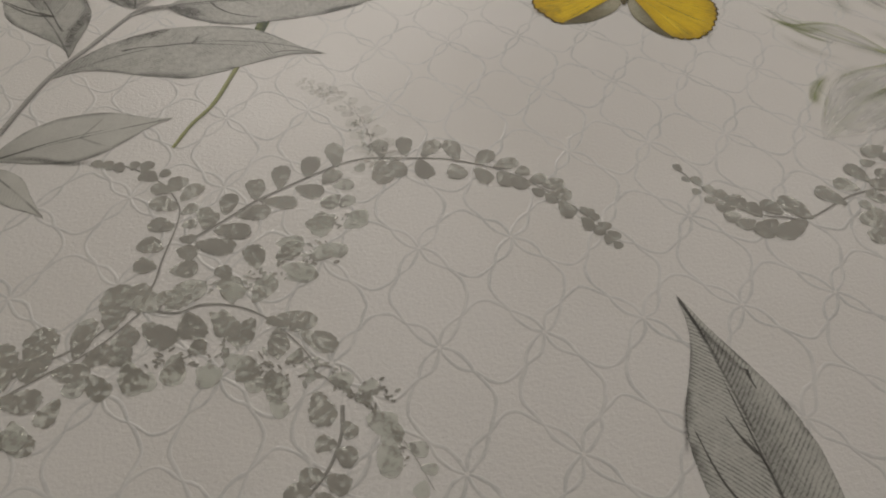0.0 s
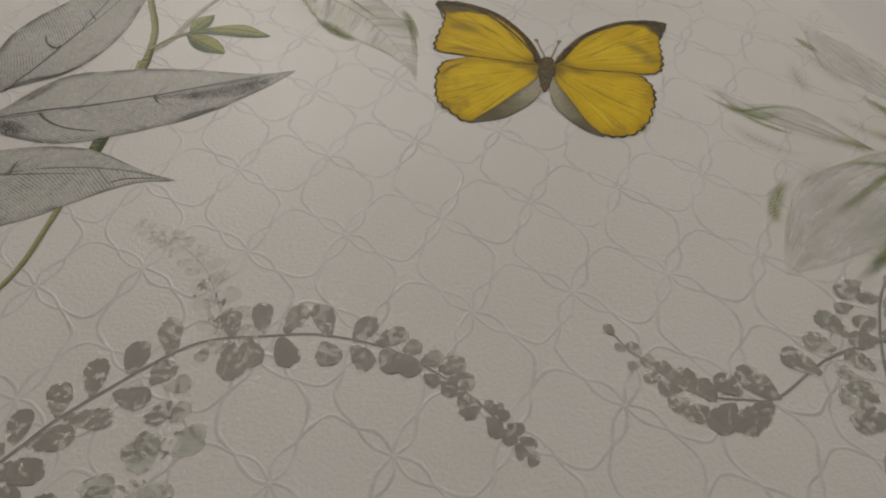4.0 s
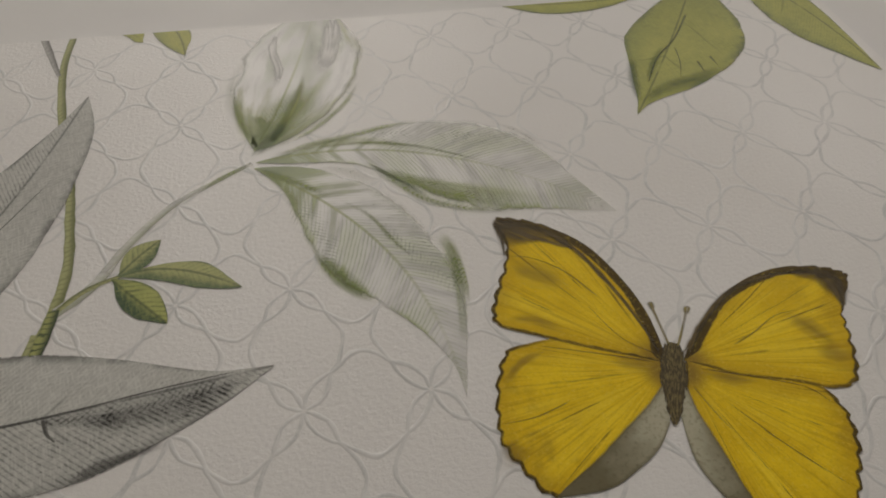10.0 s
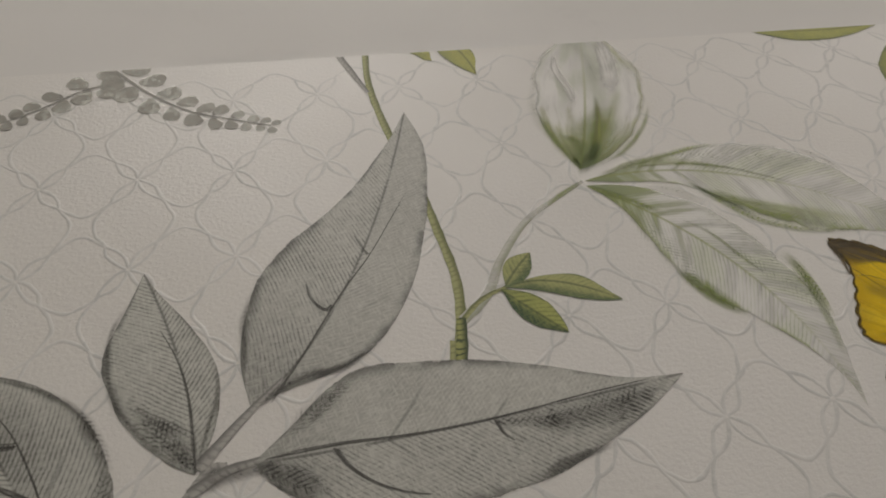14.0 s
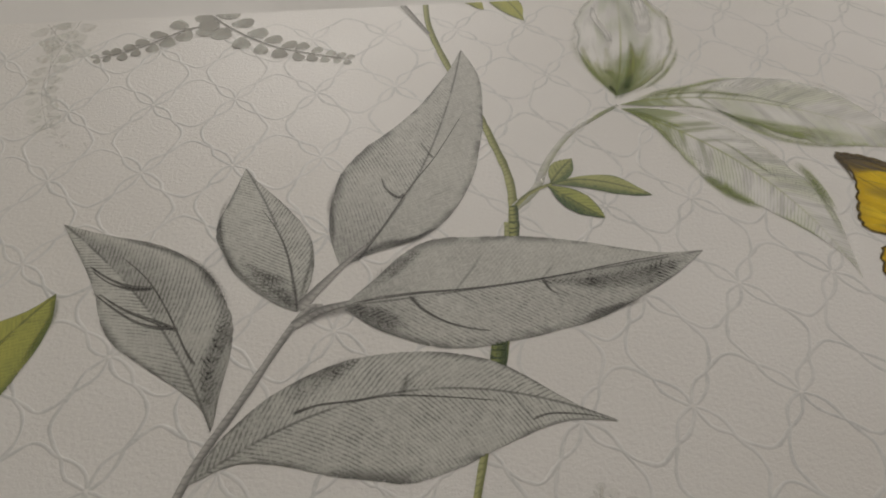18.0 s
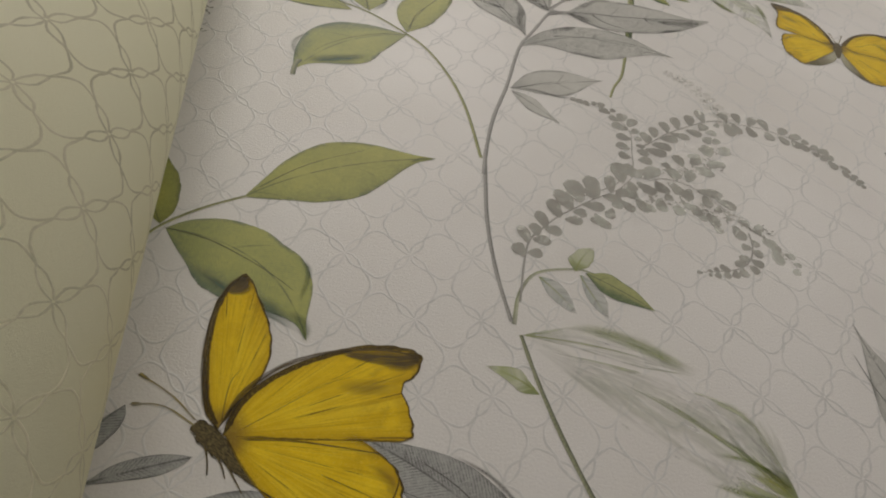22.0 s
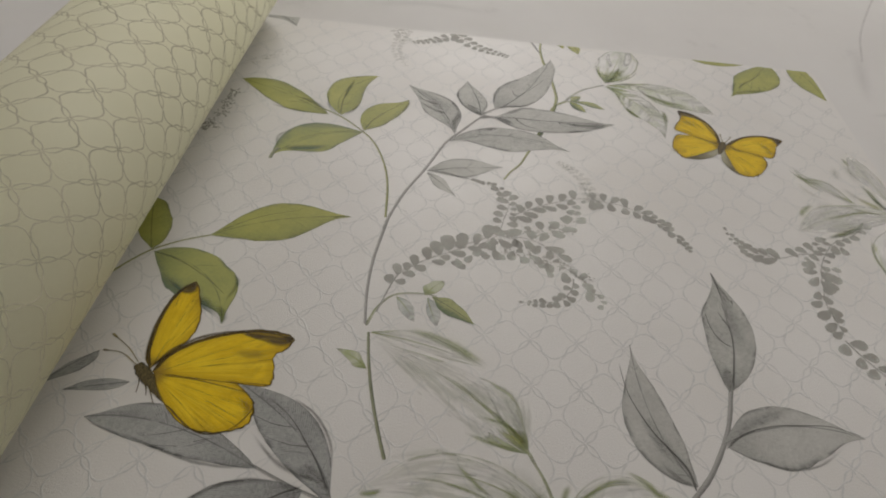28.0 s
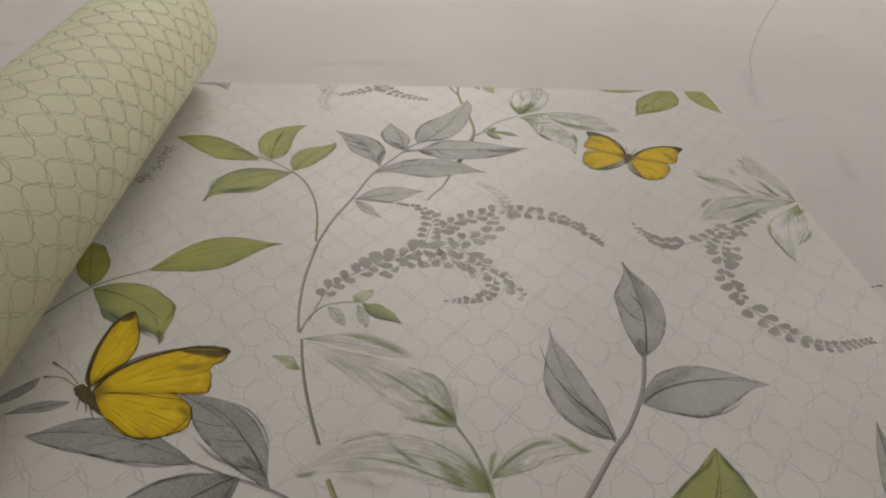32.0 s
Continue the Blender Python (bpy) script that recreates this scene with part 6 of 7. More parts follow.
stroke(branch, BRUSH_DARK, [(-3.90, 1.96), (-3.66, 2.17), (-3.40, 2.27), (-3.09, 2.30), (-2.75, 2.48)], 0.090, 7)
stroke(branch, BRUSH_DARK, [(-4.31, 1.33), (-4.13, 1.44), (-3.85, 1.48), (-3.66, 1.54)], 0.110, 8)
vein(branch, VEIN, [(-5.43, 1.46), (-5.68, 1.61), (-5.95, 1.78), (-6.20, 2.00)], 0.070, 8)
vein(branch, VEIN, [(-5.69, 2.01), (-5.93, 2.06), (-6.16, 2.21), (-6.36, 2.40)], 0.060, 8)
# veins and shading of the green leaves
vein(spray, GREEN_VEIN, [(-8.90, 0.89), (-9.60, 1.45), (-10.08, 1.70), (-10.58, 2.02), (-10.99, 2.17)], 0.035, 8)
vein(spray, GREEN_VEIN, [(-9.51, 1.46), (-9.64, 1.36), (-10.00, 1.34), (-10.36, 1.36)], 0.030, 8)
vein(spray, GREEN_VEIN, [(-8.54, 0.79), (-8.61, 1.65), (-8.55, 2.36), (-8.46, 3.01)], 0.045, 8)
vein(spray, GREEN_VEIN, [(-8.58, 1.40), (-8.41, 1.53), (-8.23, 1.62)], 0.030, 8)
vein(spray, GREEN_VEIN, [(-7.69, 0.15), (-7.53, 0.75), (-7.23, 1.22), (-6.87, 1.67)], 0.030, 8)
vein(spray, GREEN_VEIN, [(-7.97, 0.02), (-8.57, -0.14), (-9.09, -0.39), (-9.51, -0.71), (-9.67, -0.94)], 0.030, 8)
stroke(spray, BRUSH_TEAL, [(-9.94, 1.62), (-9.47, 1.43), (-8.94, 0.98)], 0.140, 7)
stroke(spray, BRUSH_TEAL, [(-8.46, 3.01), (-8.55, 2.36), (-8.58, 1.75)], 0.140, 7)
stroke(spray, BRUSH_TEAL, [(-9.12, 2.23), (-9.06, 1.61), (-8.88, 1.09), (-8.54, 0.79)], 0.060, 7)
stroke(spray, BRUSH_TEAL, [(-8.47, 0.83), (-8.21, 1.12), (-8.07, 1.58)], 0.090, 7)
stroke(spray, BRUSH_TEAL, [(-8.57, 3.09), (-8.19, 3.33), (-7.74, 3.43)], 0.060, 7)
stroke(spray, BRUSH_TEAL, [(-6.64, 2.10), (-6.59, 1.78), (-6.79, 1.21)], 0.080, 7)
stroke(spray, BRUSH_TEAL, [(-9.78, -0.21), (-10.06, -0.63), (-9.97, -1.21)], 0.120, 7)
stroke(spray, BRUSH_TEAL, [(-10.71, 1.09), (-10.08, 0.90), (-9.47, 0.79)], 0.080, 7)
wash(spray, WASH_TEAL, (-9.89, -1.24), (-9.28, -1.22), (-8.44, -0.84), (0.21, 0.25, 0.25, 0.18, 0.1), (0.07, 0.1, 0.14, 0.18, 0.12), 6)
stem(spray, OLIVE_STEM, [(-9.92, -1.21), (-10.00, -1.41), (-10.04, -1.74)], 0.120, 0.090, 6)
wash(side_stem, WASH_TEAL, (-11.25, -6.55), (-10.53, -7.21), (-9.54, -7.84), (0.07, 0.08, 0.17, 0.34, 0.12), (0.09, 0.14, 0.07, 0.04, 0.01), 6)
vein(side_stem, GREEN_VEIN, [(-11.74, -5.87), (-11.08, -6.08), (-10.53, -6.40), (-10.05, -6.75), (-9.72, -7.05)], 0.040, 6)
stroke(side_stem, BRUSH_TEAL, [(-9.77, -7.38), (-9.56, -7.66), (-9.53, -7.94)], 0.160, 7)
stroke(side_stem, BRUSH_TEAL, [(-9.65, -6.40), (-9.53, -6.71), (-9.65, -7.29)], 0.100, 7)
stroke(side_stem, BRUSH_TEAL, [(-7.91, -4.10), (-7.67, -3.98), (-7.40, -3.96)], 0.080, 6)
vein(side_stem, GREEN_VEIN, [(-10.46, -4.96), (-9.65, -4.30), (-8.55, -3.78)], 0.030, 6)
vein(broad_leaf, GREEN_VEIN, [(1.25, -12.50), (1.45, -12.06), (1.66, -11.56)], 0.050, 6)
stroke(broad_leaf, BRUSH_TEAL, [(1.77, -10.97), (1.57, -11.31), (1.24, -11.55), (0.89, -11.85), (0.74, -12.10)], 0.100, 5)
stroke(broad_leaf, BRUSH_TEAL, [(1.83, -11.00), (1.91, -11.35), (2.08, -11.59), (2.05, -11.95)], 0.080, 5)
# brush strokes of the pale leaves and the blossom
wash(upper_stem, WASH_GREEN, (-0.27, 4.31), (0.08, 4.61), (0.39, 5.60), (0.13, 0.33, 0.43, 0.41, 0.11), (0.04, 0.18, 0.35, 0.51, 0.26), 5)
wash(upper_stem, WASH_PALE, (-0.23, 4.22), (1.36, 4.78), (2.83, 3.93), (0.02, 0.08, 0.2, 0.26, 0.11), (0.09, 0.11, 0.24, 0.27, 0.15), 5)
wash(upper_stem, WASH_GREEN, (0.83, 4.08), (1.24, 3.43), (2.52, 3.02), (0.08, 0.15, 0.19, 0.19, 0.11), (0.0, 0.01, 0.09, 0.09, 0.06), 6)
wash(upper_stem, WASH_PALE, (0.02, 3.74), (0.27, 3.08), (0.40, 2.58), (0.15, 0.31, 0.29, 0.25, 0.08), (0.07, 0.14, 0.16, 0.14, 0.05), 5)
wash(upper_stem, WASH_PALE, (0.57, 3.55), (1.23, 2.87), (1.49, 1.99), (0.28, 0.33, 0.31, 0.2, 0.07), (0.09, 0.16, 0.19, 0.19, 0.09), 5)
wash(upper_stem, WASH_GREEN, (0.22, 2.90), (0.39, 2.56), (0.72, 2.17), (0.07, 0.15, 0.15, 0.13, 0.05), (0.04, 0.08, 0.12, 0.09, 0.05), 6)
wash(upper_stem, WASH_GREEN, (1.38, 2.97), (1.60, 2.55), (1.50, 1.96), (0.06, 0.08, 0.04, 0.02, 0.0), (0.07, 0.12, 0.14, 0.12, 0.05), 6)
stroke(upper_stem, BRUSH_GREEN, [(0.42, 5.81), (0.26, 5.29), (0.08, 4.85), (-0.10, 4.44)], 0.090, 7)
stroke(upper_stem, BRUSH_TEAL, [(-0.28, 4.31), (-0.05, 4.62), (0.14, 4.88)], 0.150, 10)
stroke(upper_stem, BRUSH_PALE, [(-0.12, 6.49), (-0.38, 5.89), (-0.47, 5.33), (-0.35, 4.85), (-0.24, 4.47)], 0.120, 7)
stroke(upper_stem, BRUSH_PALE, [(0.40, 6.99), (0.53, 6.57), (0.50, 6.02), (0.38, 5.43)], 0.200, 7)
stroke(upper_stem, BRUSH_PALE, [(-0.08, 6.39), (0.03, 5.91), (0.02, 5.41)], 0.160, 7)
stroke(upper_stem, BRUSH_PALE, [(0.92, 6.81), (1.01, 6.21), (1.07, 5.79)], 0.140, 7)
stroke(upper_stem, BRUSH_GREEN, [(1.02, 5.49), (0.76, 5.04), (0.38, 4.65), (0.03, 4.46)], 0.070, 7)
stroke(upper_stem, BRUSH_GREEN, [(-0.44, 5.57), (-0.39, 5.00), (-0.24, 4.54)], 0.070, 7)
stroke(upper_stem, BRUSH_GREEN, [(-0.23, 4.22), (0.31, 4.41), (0.84, 4.50), (1.17, 4.57), (1.61, 4.61)], 0.100, 7)
stroke(upper_stem, BRUSH_GREEN, [(-0.00, 4.34), (0.79, 4.35), (1.35, 4.22), (1.78, 4.00), (2.21, 3.73)], 0.050, 7)
stroke(upper_stem, BRUSH_TEAL, [(0.88, 4.03), (1.15, 3.70), (1.42, 3.40)], 0.060, 7)
stroke(upper_stem, BRUSH_GREEN, [(-0.26, 4.24), (-0.52, 4.10), (-0.83, 3.90)], 0.060, 4)
stroke(upper_stem, WASH_GREEN, [(0.81, 4.12), (1.08, 3.73), (1.38, 3.38), (1.78, 3.16), (2.29, 3.03)], 0.094, 8)
stroke(upper_stem, SOFT_GREEN, [(-0.15, 4.27), (0.52, 4.41), (1.08, 4.31), (1.48, 4.11)], 0.146, 7)
stroke(upper_stem, SOFT_GREEN, [(0.92, 3.9), (1.51, 3.58), (2.1, 3.34), (2.59, 3.11)], 0.198, 7)
stroke(upper_stem, WASH_GREEN, [(0.23, 2.9), (0.4, 2.56), (0.63, 2.21)], 0.116, 8)
stroke(upper_stem, WASH_GREEN, [(1.47, 2.91), (1.47, 2.43), (1.43, 2.02), (1.34, 1.57)], 0.095, 8)
stroke(upper_stem, SOFT_GREEN, [(-0.2, 4.12), (0.05, 3.73), (0.17, 3.15)], 0.087, 7)
stroke(upper_stem, SOFT_GREEN, [(-0.36, 5.46), (-0.33, 4.88), (-0.25, 4.48)], 0.167, 9)
stroke(upper_stem, SOFT_GREEN, [(0.72, 5.8), (0.35, 5.16), (-0.08, 4.56)], 0.167, 9)
stroke(upper_stem, WASH_GREEN, [(-0.3, 5.03), (-0.12, 4.84), (-0.23, 4.48)], 0.139, 9)
stroke(upper_stem, BRUSH_WHITE, [(0.84, 7.10), (0.80, 6.55), (0.70, 6.05), (0.55, 5.62)], 0.230, 8)
stroke(upper_stem, BRUSH_WHITE, [(0.16, 6.75), (0.05, 6.30), (0.10, 5.85), (0.05, 5.50)], 0.100, 8)
stroke(upper_stem, BRUSH_YELLOW, [(0.38, 5.72), (0.30, 5.35), (0.15, 4.91), (-0.07, 4.53)], 0.100, 9)
stroke(upper_stem, BRUSH_PALE, [(2.29, 4.46), (2.59, 4.20), (2.78, 3.84)], 0.070, 7)
stroke(upper_stem, BRUSH_GREEN, [(-0.26, 4.17), (-0.05, 4.00), (0.23, 3.79), (0.49, 3.56)], 0.100, 7)
stroke(upper_stem, BRUSH_PALE, [(0.31, 4.05), (0.66, 3.94), (0.98, 3.62)], 0.160, 7)
stroke(upper_stem, BRUSH_GREEN, [(0.53, 3.55), (0.80, 3.25), (0.95, 2.94), (1.13, 2.60)], 0.050, 7)
stroke(upper_stem, BRUSH_PALE, [(0.63, 3.85), (1.04, 3.39), (1.34, 2.87)], 0.120, 7)
stroke(pale_stem, BRUSH_GREEN, [(-5.75, -7.55), (-5.19, -7.66), (-4.66, -7.87), (-4.27, -8.13), (-3.82, -8.42)], 0.240, 4)
stroke(pale_stem, BRUSH_PALE, [(-5.92, -8.33), (-5.49, -8.56), (-5.10, -8.87)], 0.300, 4)
stroke(pale_stem, BRUSH_GREEN, [(-3.03, -10.41), (-3.19, -10.11), (-3.53, -9.72), (-3.94, -9.35), (-4.43, -8.92), (-4.94, -8.59)], 0.070, 4)
stroke(pale_stem, BRUSH_YELLOW, [(-3.65, -9.87), (-3.30, -10.07), (-3.11, -10.30)], 0.300, 4)
stroke(pale_stem, BRUSH_PALE, [(-3.58, -8.89), (-3.29, -9.48), (-3.12, -10.11)], 0.400, 4)
stroke(pale_stem, BRUSH_GREEN, [(-4.34, -10.00), (-3.76, -10.21), (-3.20, -10.32)], 0.100, 4)
stroke(pale_stem, BRUSH_GREEN, [(-4.11, -9.61), (-3.53, -9.76), (-3.24, -10.03)], 0.080, 4)
stroke(pale_stem, BRUSH_PALE, [(-5.29, -9.13), (-5.13, -9.30)], 0.050, 4)
stroke(pale_stem, BRUSH_PALE, [(-4.67, -9.62), (-4.55, -9.71)], 0.050, 4)
stroke(pale_stem, BRUSH_PALE, [(-6.40, -7.78), (-5.92, -8.01), (-5.33, -8.32)], 0.120, 4)
stroke(pale_stem, BRUSH_PALE, [(-4.61, -8.88), (-4.00, -9.05), (-3.52, -9.56)], 0.300, 4)
stroke(pale_stem, BRUSH_PALE, [(-5.74, -10.75), (-5.20, -10.60), (-4.66, -10.48), (-4.20, -10.79)], 0.160, 4)
stroke(pale_stem, BRUSH_GREEN, [(-4.43, -10.68), (-4.09, -11.03), (-3.68, -11.38)], 0.100, 4)
stroke(pale_stem, BRUSH_GREEN, [(-5.48, -11.11), (-4.73, -11.09), (-4.08, -11.26), (-3.55, -11.50), (-3.14, -11.69), (-2.59, -11.95)], 0.070, 4)
stroke(pale_stem, BRUSH_PALE, [(-4.04, -10.61), (-3.54, -10.76), (-3.11, -10.97), (-2.81, -11.38), (-2.58, -11.83)], 0.400, 4)
stroke(pale_stem, BRUSH_GREEN, [(-3.55, -10.97), (-3.24, -11.44), (-2.89, -11.85)], 0.300, 4)
stroke(pale_stem, BRUSH_YELLOW, [(-3.00, -11.04), (-2.71, -11.57), (-2.54, -12.01)], 0.360, 4)
stroke(pale_stem, BRUSH_PALE, [(-5.45, -11.47), (-4.86, -11.61), (-4.23, -11.90)], 0.300, 4)
stroke(pale_stem, BRUSH_GREEN, [(-6.10, -11.48), (-5.87, -11.46), (-5.64, -11.36)], 0.120, 4)
stroke(pale_stem, BRUSH_TEAL, [(-2.80, -11.18), (-2.61, -11.64), (-2.54, -12.01)], 0.080, 4)
stroke(pale_stem, BRUSH_GREEN, [(-2.51, -11.64), (-2.47, -11.18), (-2.33, -10.88)], 0.140, 4)
stroke(pale_stem, BRUSH_GREEN, [(-2.47, -11.51), (-2.15, -11.19), (-1.61, -10.78), (-0.99, -10.73)], 0.100, 4)
stroke(pale_stem, BRUSH_GREEN, [(-1.34, -10.48), (-0.99, -10.72), (-0.75, -10.95), (-0.49, -10.99)], 0.140, 4)
stroke(pale_stem, BRUSH_PALE, [(-2.27, -11.29), (-1.86, -11.49)], 0.260, 4)
stroke(pale_stem, BRUSH_PALE, [(-1.79, -11.38), (-0.88, -11.06)], 0.100, 4)
stroke(pale_stem, BRUSH_PALE, [(-3.21, -10.23), (-3.38, -9.58), (-3.58, -8.97)], 0.100, 5)
stroke(pale_stem, BRUSH_PALE, [(-3.17, -10.18), (-3.27, -9.50), (-3.40, -8.84)], 0.110, 5)
stroke(pale_stem, BRUSH_PALE, [(-3.14, -10.14), (-3.16, -9.50), (-3.25, -8.88)], 0.110, 5)
stroke(pale_stem, BRUSH_PALE, [(-3.11, -10.14), (-3.06, -9.58), (-3.09, -9.05)], 0.100, 5)
stroke(pale_stem, BRUSH_PALE, [(-3.50, -9.81), (-3.78, -9.25), (-3.99, -8.75)], 0.070, 5)
stroke(pale_stem, BRUSH_PALE, [(-3.39, -10.03), (-3.67, -9.49), (-3.82, -9.04)], 0.080, 5)
stem(pale_stem, PALE_STEM, [(-3.14, -10.26), (-3.03, -10.41), (-2.74, -11.08)], 0.045, 0.030, 5)
stroke(edge_stem, BRUSH_GREEN, [(6.51, 1.01), (6.58, 0.79), (6.63, 0.53)], 0.120, 5)
stroke(edge_stem, BRUSH_PALE, [(6.43, 0.83), (6.51, 0.24), (6.60, -0.41)], 0.300, 5)
stroke(edge_stem, BRUSH_PALE, [(6.84, 0.59), (6.98, 0.27), (7.01, -0.21)], 0.200, 5)
stroke(edge_stem, BRUSH_GREEN, [(6.56, -0.27), (6.72, -0.71), (6.78, -1.14), (6.96, -1.55)], 0.140, 5)
stroke(edge_stem, BRUSH_YELLOW, [(6.21, -0.95), (6.58, -1.32), (6.94, -1.57)], 0.240, 5)
stroke(edge_stem, BRUSH_TEAL, [(6.72, -0.89), (6.85, -1.27), (6.96, -1.55)], 0.140, 5)
stroke(edge_stem, BRUSH_PALE, [(6.19, 0.59), (6.04, 0.08), (6.07, -0.29)], 0.250, 5)
stroke(edge_stem, BRUSH_PALE, [(6.00, -0.55), (6.18, -0.89), (6.35, -1.21)], 0.200, 5)
stroke(edge_stem, BRUSH_PALE, [(6.72, -0.40), (6.79, -0.91), (6.85, -1.38)], 0.300, 5)
stroke(edge_stem, BRUSH_GREEN, [(4.65, 0.15), (4.82, -0.14), (5.00, -0.33), (5.41, -0.35), (5.74, -0.52)], 0.070, 5)
stroke(edge_stem, BRUSH_GREEN, [(4.80, -0.12), (4.99, -0.35), (5.19, -0.48), (5.56, -0.51)], 0.180, 5)
stroke(edge_stem, BRUSH_GREEN, [(4.94, -0.37), (5.14, -0.65), (5.41, -0.91)], 0.070, 5)
stroke(edge_stem, BRUSH_PALE, [(4.72, -0.43), (4.86, -0.81), (5.08, -1.09), (5.37, -1.30)], 0.200, 5)
stroke(edge_stem, BRUSH_PALE, [(5.35, -0.87), (5.73, -1.07), (6.00, -1.30), (6.22, -1.47)], 0.200, 5)
stroke(edge_stem, BRUSH_GREEN, [(6.84, -1.77), (6.35, -1.68), (5.98, -1.55), (5.57, -1.46)], 0.090, 5)
stroke(edge_stem, BRUSH_PALE, [(5.66, -1.49), (5.26, -1.55), (4.84, -1.86)], 0.300, 5)
stroke(edge_stem, BRUSH_GREEN, [(6.46, -1.73), (6.08, -1.74), (5.60, -1.94), (5.06, -2.19)], 0.100, 5)
stroke(edge_stem, BRUSH_PALE, [(5.96, -1.82), (5.39, -2.03), (4.88, -2.20), (4.58, -2.44)], 0.200, 5)
stroke(edge_stem, BRUSH_PALE, [(5.58, -1.73), (5.11, -1.92), (4.64, -2.10)], 0.200, 5)
stroke(edge_stem, BRUSH_GREEN, [(4.95, -1.53), (4.67, -1.72), (4.47, -1.96), (4.38, -2.20)], 0.160, 5)
stroke(edge_stem, BRUSH_PALE, [(5.92, -2.20), (5.45, -2.38), (4.92, -2.70)], 0.600, 5)
stroke(edge_stem, BRUSH_TEAL, [(6.21, -1.98), (5.84, -2.42), (5.43, -2.73), (5.06, -2.90), (4.68, -3.04)], 0.140, 5)
stroke(edge_stem, BRUSH_YELLOW, [(5.83, -2.33), (5.32, -2.75), (4.89, -2.90)], 0.200, 5)
stroke(edge_stem, BRUSH_PALE, [(4.68, -2.55), (4.39, -2.66), (4.15, -2.85)], 0.140, 5)
stroke(edge_stem, BRUSH_GREEN, [(6.07, -2.66), (5.84, -3.49), (5.90, -4.34), (6.00, -4.98)], 0.080, 5)
stroke(edge_stem, BRUSH_PALE, [(6.17, -3.49), (6.54, -2.80), (7.21, -2.14)], 0.120, 5)
stroke(edge_stem, BRUSH_GREEN, [(7.14, -3.15), (6.86, -3.63), (6.42, -4.05)], 0.140, 5)
stroke(edge_stem, BRUSH_GREEN, [(6.86, -2.59), (7.41, -2.14)], 0.220, 5)
stroke(cut_leaf, BRUSH_TEAL, [(4.36, 5.37), (4.19, 4.94), (4.08, 4.45)], 0.120, 6)
stroke(cut_leaf, BRUSH_TEAL, [(4.07, 4.41), (4.37, 4.62), (4.72, 4.74), (5.03, 4.82), (5.38, 4.99)], 0.200, 6)
stroke(cut_leaf, BRUSH_TEAL, [(4.86, 5.52), (4.59, 5.23), (4.31, 4.78)], 0.100, 6)
vein(cut_leaf, GREEN_VEIN, [(5.45, 6.19), (5.03, 5.64), (4.64, 5.27), (4.31, 4.78)], 0.040, 7)
vein(cut_leaf, GREEN_VEIN, [(5.10, 5.13), (5.09, 4.88)], 0.035, 7)
vein(cut_leaf, GREEN_VEIN, [(5.30, 5.19), (5.31, 4.98)], 0.035, 7)
vein(cut_leaf, GREEN_VEIN, [(4.95, 5.45), (4.88, 5.13), (4.75, 4.83)], 0.025, 7)
# brown markings of the butterflies
vein(spread, BROWN, [(1.95, 2.90), (2.26, 2.83), (2.57, 2.51), (2.76, 2.04), (2.88, 1.56), (2.92, 1.22)], 0.110, 10)
vein(spread, BROWN, [(3.14, 1.17), (3.41, 1.44), (3.79, 1.70), (4.18, 1.80), (4.60, 1.78), (4.89, 1.61)], 0.090, 10)
vein(spread, BROWN, [(4.67, 1.76), (4.82, 1.64), (4.72, 1.35)], 0.140, 10)
vein(spread, BROWN, [(1.96, 2.94), (1.97, 2.71), (1.94, 2.49)], 0.080, 10)
vein(spread, BROWN_SOFT, [(2.87, 1.13), (2.55, 1.26), (2.23, 1.38), (1.93, 1.49)], 0.030, 9)
vein(spread, BROWN_SOFT, [(3.16, 1.02), (3.50, 0.88), (3.93, 0.69), (4.10, 0.48)], 0.025, 9)
vein(spread, BROWN_SOFT, [(2.90, 1.20), (2.66, 1.43), (2.48, 1.85)], 0.020, 9)
vein(spread, BROWN_SOFT, [(2.05, 0.93), (1.75, 0.85), (1.47, 0.84)], 0.025, 9)
vein(spread, BROWN_SOFT, [(3.42, 0.41), (3.60, 0.16), (3.84, -0.15)], 0.020, 9)
vein(spread, BROWN_SOFT, [(3.54, 1.16), (3.79, 1.25), (4.06, 1.38), (4.28, 1.40)], 0.025, 9)
vein(spread, BROWN_SOFT, [(2.64, 1.85), (2.42, 2.22), (2.17, 2.43), (1.97, 2.49)], 0.025, 9)
vein(spread, BROWN_SOFT, [(3.05, 0.89), (3.13, 0.60), (3.19, 0.44)], 0.020, 9)
stroke(spread, SMOKE, [(1.95, 2.38), (2.15, 2.25), (2.45, 2.06)], 0.300, 9)
stroke(spread, SMOKE, [(1.77, 1.81), (2.01, 1.73), (2.26, 1.57)], 0.120, 9)
stroke(spread, SMOKE, [(4.21, 1.02), (4.35, 0.92), (4.57, 0.92)], 0.300, 9)
stroke(spread, SMOKE, [(4.13, 1.42), (4.31, 1.18), (4.39, 0.98)], 0.200, 9)
stroke(spread, SMOKE, [(1.41, 0.71), (1.49, 0.59), (1.59, 0.51)], 0.200, 9)
stroke(spread, SMOKE, [(3.65, -0.31), (3.67, -0.38), (3.78, -0.27)], 0.150, 9)
stroke(spread, SMOKE, [(2.82, 1.11), (2.66, 1.16), (2.47, 1.24)], 0.140, 9)
stroke(spread, SMOKE, [(3.15, 0.99), (3.36, 0.89), (3.61, 0.79)], 0.120, 9)
stroke(spread, SMOKE, [(1.54, 1.14), (1.77, 1.35), (2.02, 1.43)], 0.100, 9)
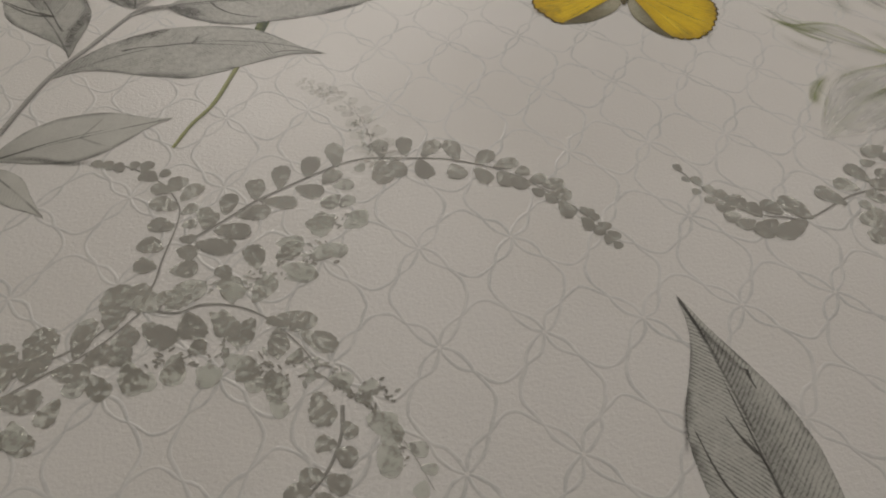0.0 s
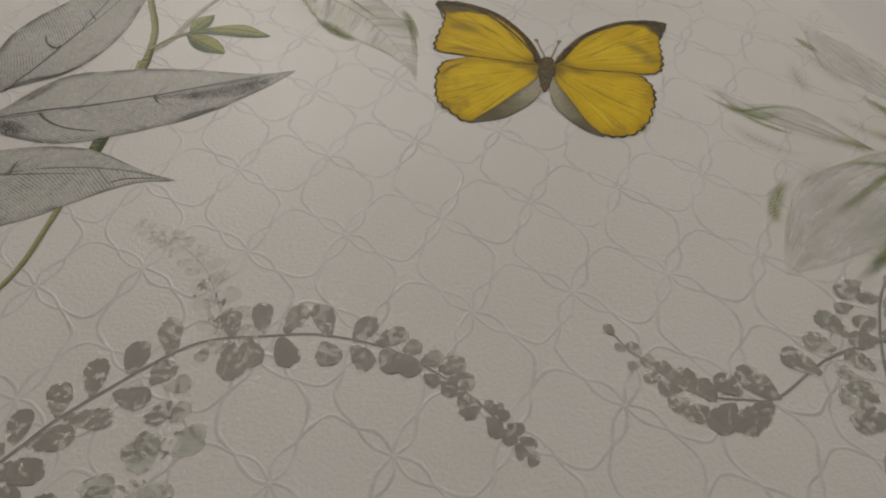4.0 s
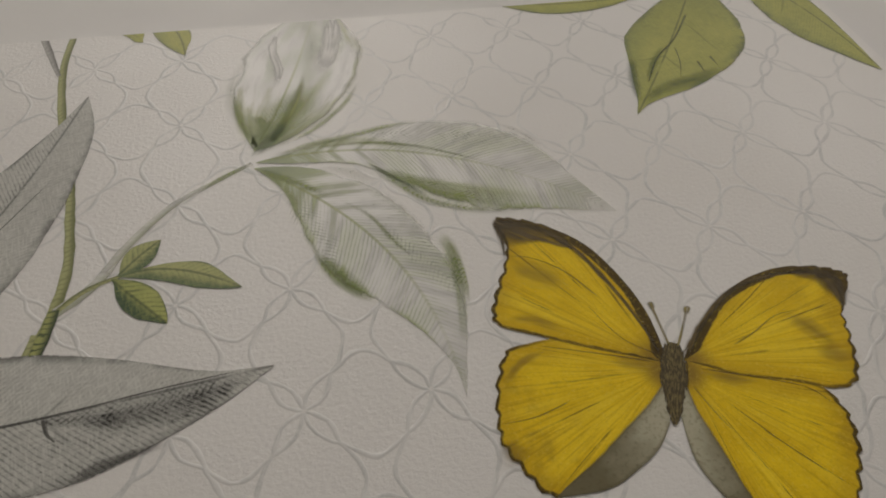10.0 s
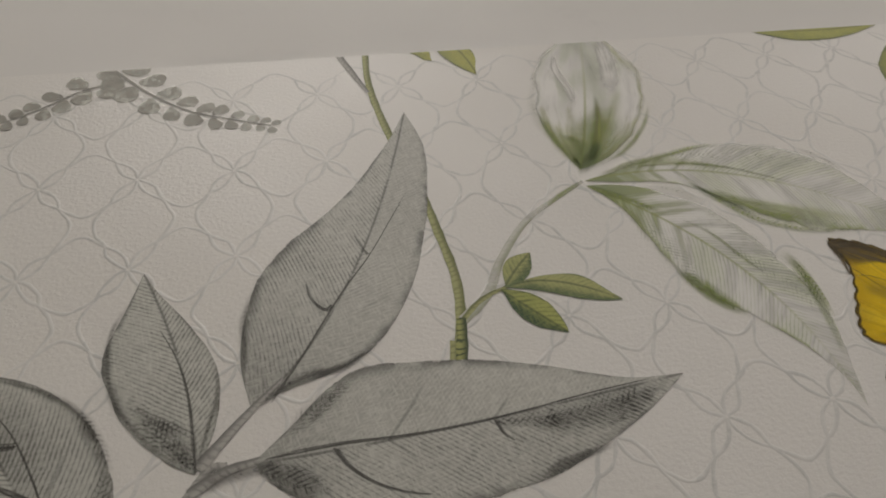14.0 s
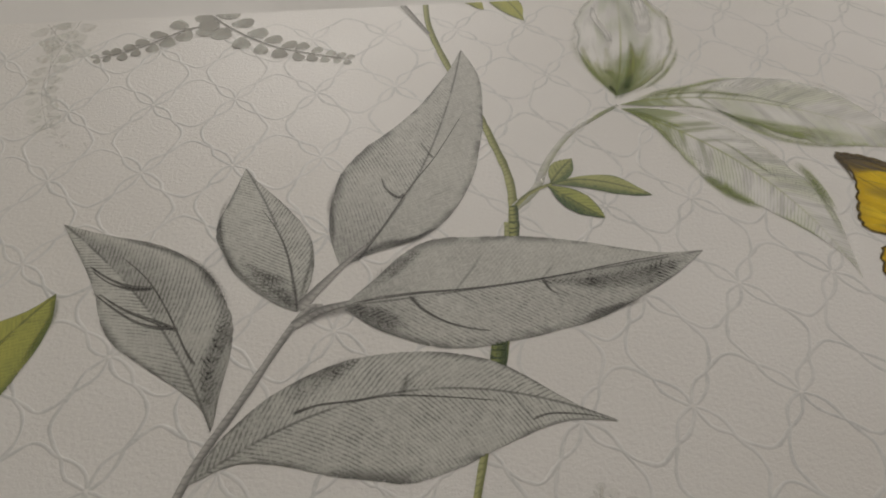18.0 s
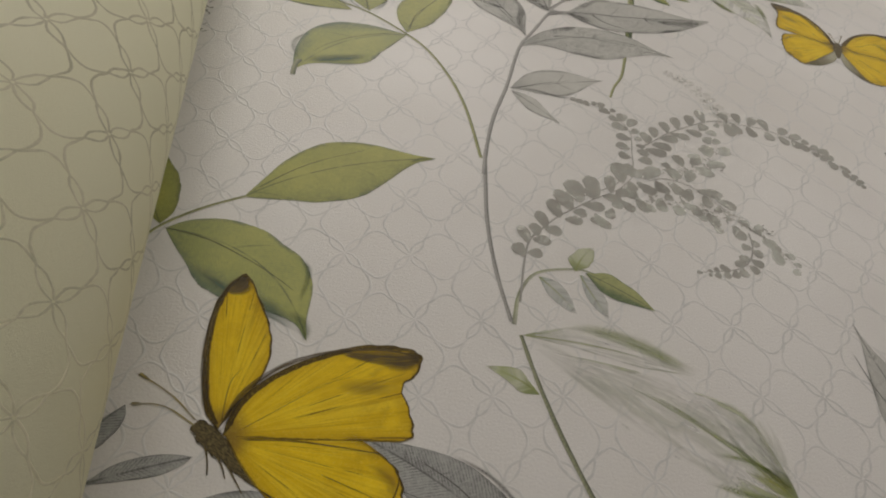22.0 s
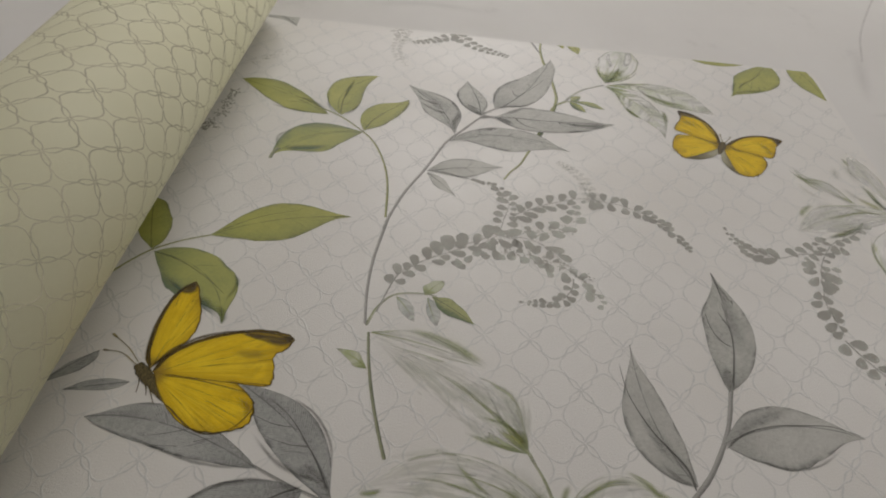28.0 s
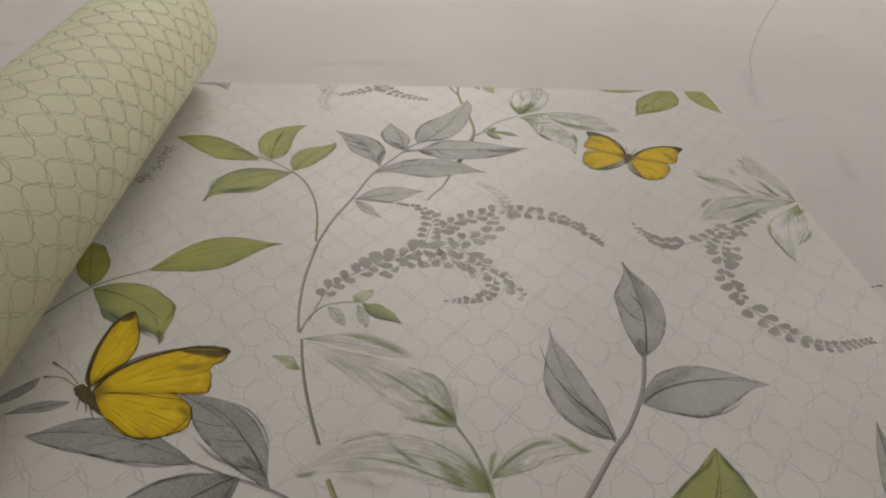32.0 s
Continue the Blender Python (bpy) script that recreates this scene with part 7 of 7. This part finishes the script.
flank(spread, [(2.87, 0.98), (2.57, 0.76), (2.28, 0.57), (2.04, 0.42), (1.80, 0.27)], [(2.74, 0.59), (2.57, 0.41), (2.34, 0.28), (2.09, 0.19), (1.69, 0.20)], 8)
flank(spread, [(3.01, 0.90), (3.02, 0.58), (3.06, 0.24), (3.09, -0.10), (3.17, -0.36)], [(2.85, 0.66), (2.80, 0.28), (2.87, 0.00), (2.99, -0.24), (3.17, -0.43)], 8)
wash(spread, WASH_BROWN, (1.95, 2.98), (2.09, 2.79), (2.63, 2.45), (0.06, 0.12, 0.15, 0.12, 0.06), (0.07, 0.22, 0.22, 0.06, 0.04), 10)
wash(spread, WASH_BROWN, (4.40, 1.81), (4.96, 1.78), (4.68, 1.31), (0.03, 0.07, 0.13, 0.12, 0.04), (0.09, 0.12, 0.14, 0.13, 0.05), 10)
wash(side, WASH_BROWN, (-9.07, -8.09), (-8.30, -8.31), (-7.92, -8.13), (0.1, 0.18, 0.21, 0.17, 0.1), (0.06, 0.09, 0.15, 0.24, 0.08), 13)
wash(side, WASH_BROWN, (-10.69, -7.07), (-10.37, -7.07), (-10.42, -6.76), (0.15, 0.21, 0.21, 0.21, 0.19), (0.07, 0.14, 0.17, 0.07, 0.01), 13)
vein(side, BROWN, [(-10.70, -9.04), (-10.83, -8.26), (-10.79, -7.46), (-10.65, -7.01), (-10.41, -6.78)], 0.110, 14)
vein(side, BROWN, [(-10.52, -9.27), (-10.25, -8.70), (-9.76, -8.29), (-9.13, -8.08), (-8.50, -8.04), (-7.94, -8.13)], 0.130, 14)
vein(side, BROWN, [(-10.29, -9.38), (-9.69, -9.40), (-9.01, -9.50), (-8.50, -9.60)], 0.050, 14)
vein(side, BROWN, [(-9.97, -10.01), (-9.39, -10.48), (-9.00, -10.60), (-8.59, -10.44), (-8.33, -9.99), (-8.39, -9.70)], 0.060, 14)
vein(side, BROWN_SOFT, [(-9.29, -9.84), (-8.85, -10.05), (-8.52, -10.21)], 0.030, 13)
vein(side, BROWN_SOFT, [(-10.35, -9.31), (-9.87, -9.00), (-9.27, -8.61), (-8.80, -8.45)], 0.020, 13)
vein(side, BROWN_SOFT, [(-10.51, -9.15), (-10.46, -8.60), (-10.32, -8.35)], 0.030, 13)
stroke(side, SMOKE, [(-9.14, -8.65), (-8.69, -8.65), (-8.24, -8.62)], 0.280, 12)
stroke(side, SMOKE, [(-8.74, -9.70), (-8.42, -9.92), (-8.39, -10.20)], 0.200, 12)
stroke(side, SMOKE, [(-9.05, -9.36), (-8.60, -9.42)], 0.120, 12)

# ---- marks on the table ----
bm = bmesh.new()
trail = smooth_path([(15.4, 19.5), (12.58, 14.62), (10.62, 10.67), (9.7, 8.0)], 8)
for a, b in zip(trail, trail[1:]):
    d = (b - a).normalized()
    side = Vector((-d.y, d.x)) * 0.045
    bm.faces.new([bm.verts.new((q.x * U, q.y * U, 0.0002)) for q in (a - side, b - side, b + side, a + side)])
part("crease", bm, plain("worn laminate crease", (0.56, 0.55, 0.54), (0.63, 0.62, 0.61), 60.0, 0.5), table, "faint curved grey crease")

SMUDGE = brush_ink("grey table smudge", (0.50, 0.495, 0.49), (0.60, 0.595, 0.59), 0.17, -0.4, 0.0, 0.45, 1.0)
for trail, wide in (
    ([(8.40, 3.80), (9.21, 4.05), (9.96, 4.26)], 0.22),
    ([(10.00, 9.41), (9.26, 6.81), (8.72, 4.39)], 0.45),
    ([(10.46, 2.31), (9.85, 0.27), (9.67, -1.17)], 0.6),
    ([(-9.43, 8.95), (-6.72, 9.65), (-3.42, 9.18)], 0.5),
):
    strip("smudge", smooth_path(trail, 8), lambda t: wide * (0.6 + 0.4 * math.sin(math.pi * t)), 0, SMUDGE, table, "faint grey smudge", False)

SCUFF = plain("dark scuff", (0.10, 0.095, 0.09), (0.18, 0.17, 0.16), 400.0, 0.6)
for x0, x1, y in ((7.47, 7.55, -5.86), (7.62, 7.78, -5.82)):
    part("scuff", slab(x0 * U, x1 * U, (y - 0.02) * U, (y + 0.02) * U, 0.0, 0.0002), SCUFF, table, "short dark scuff")
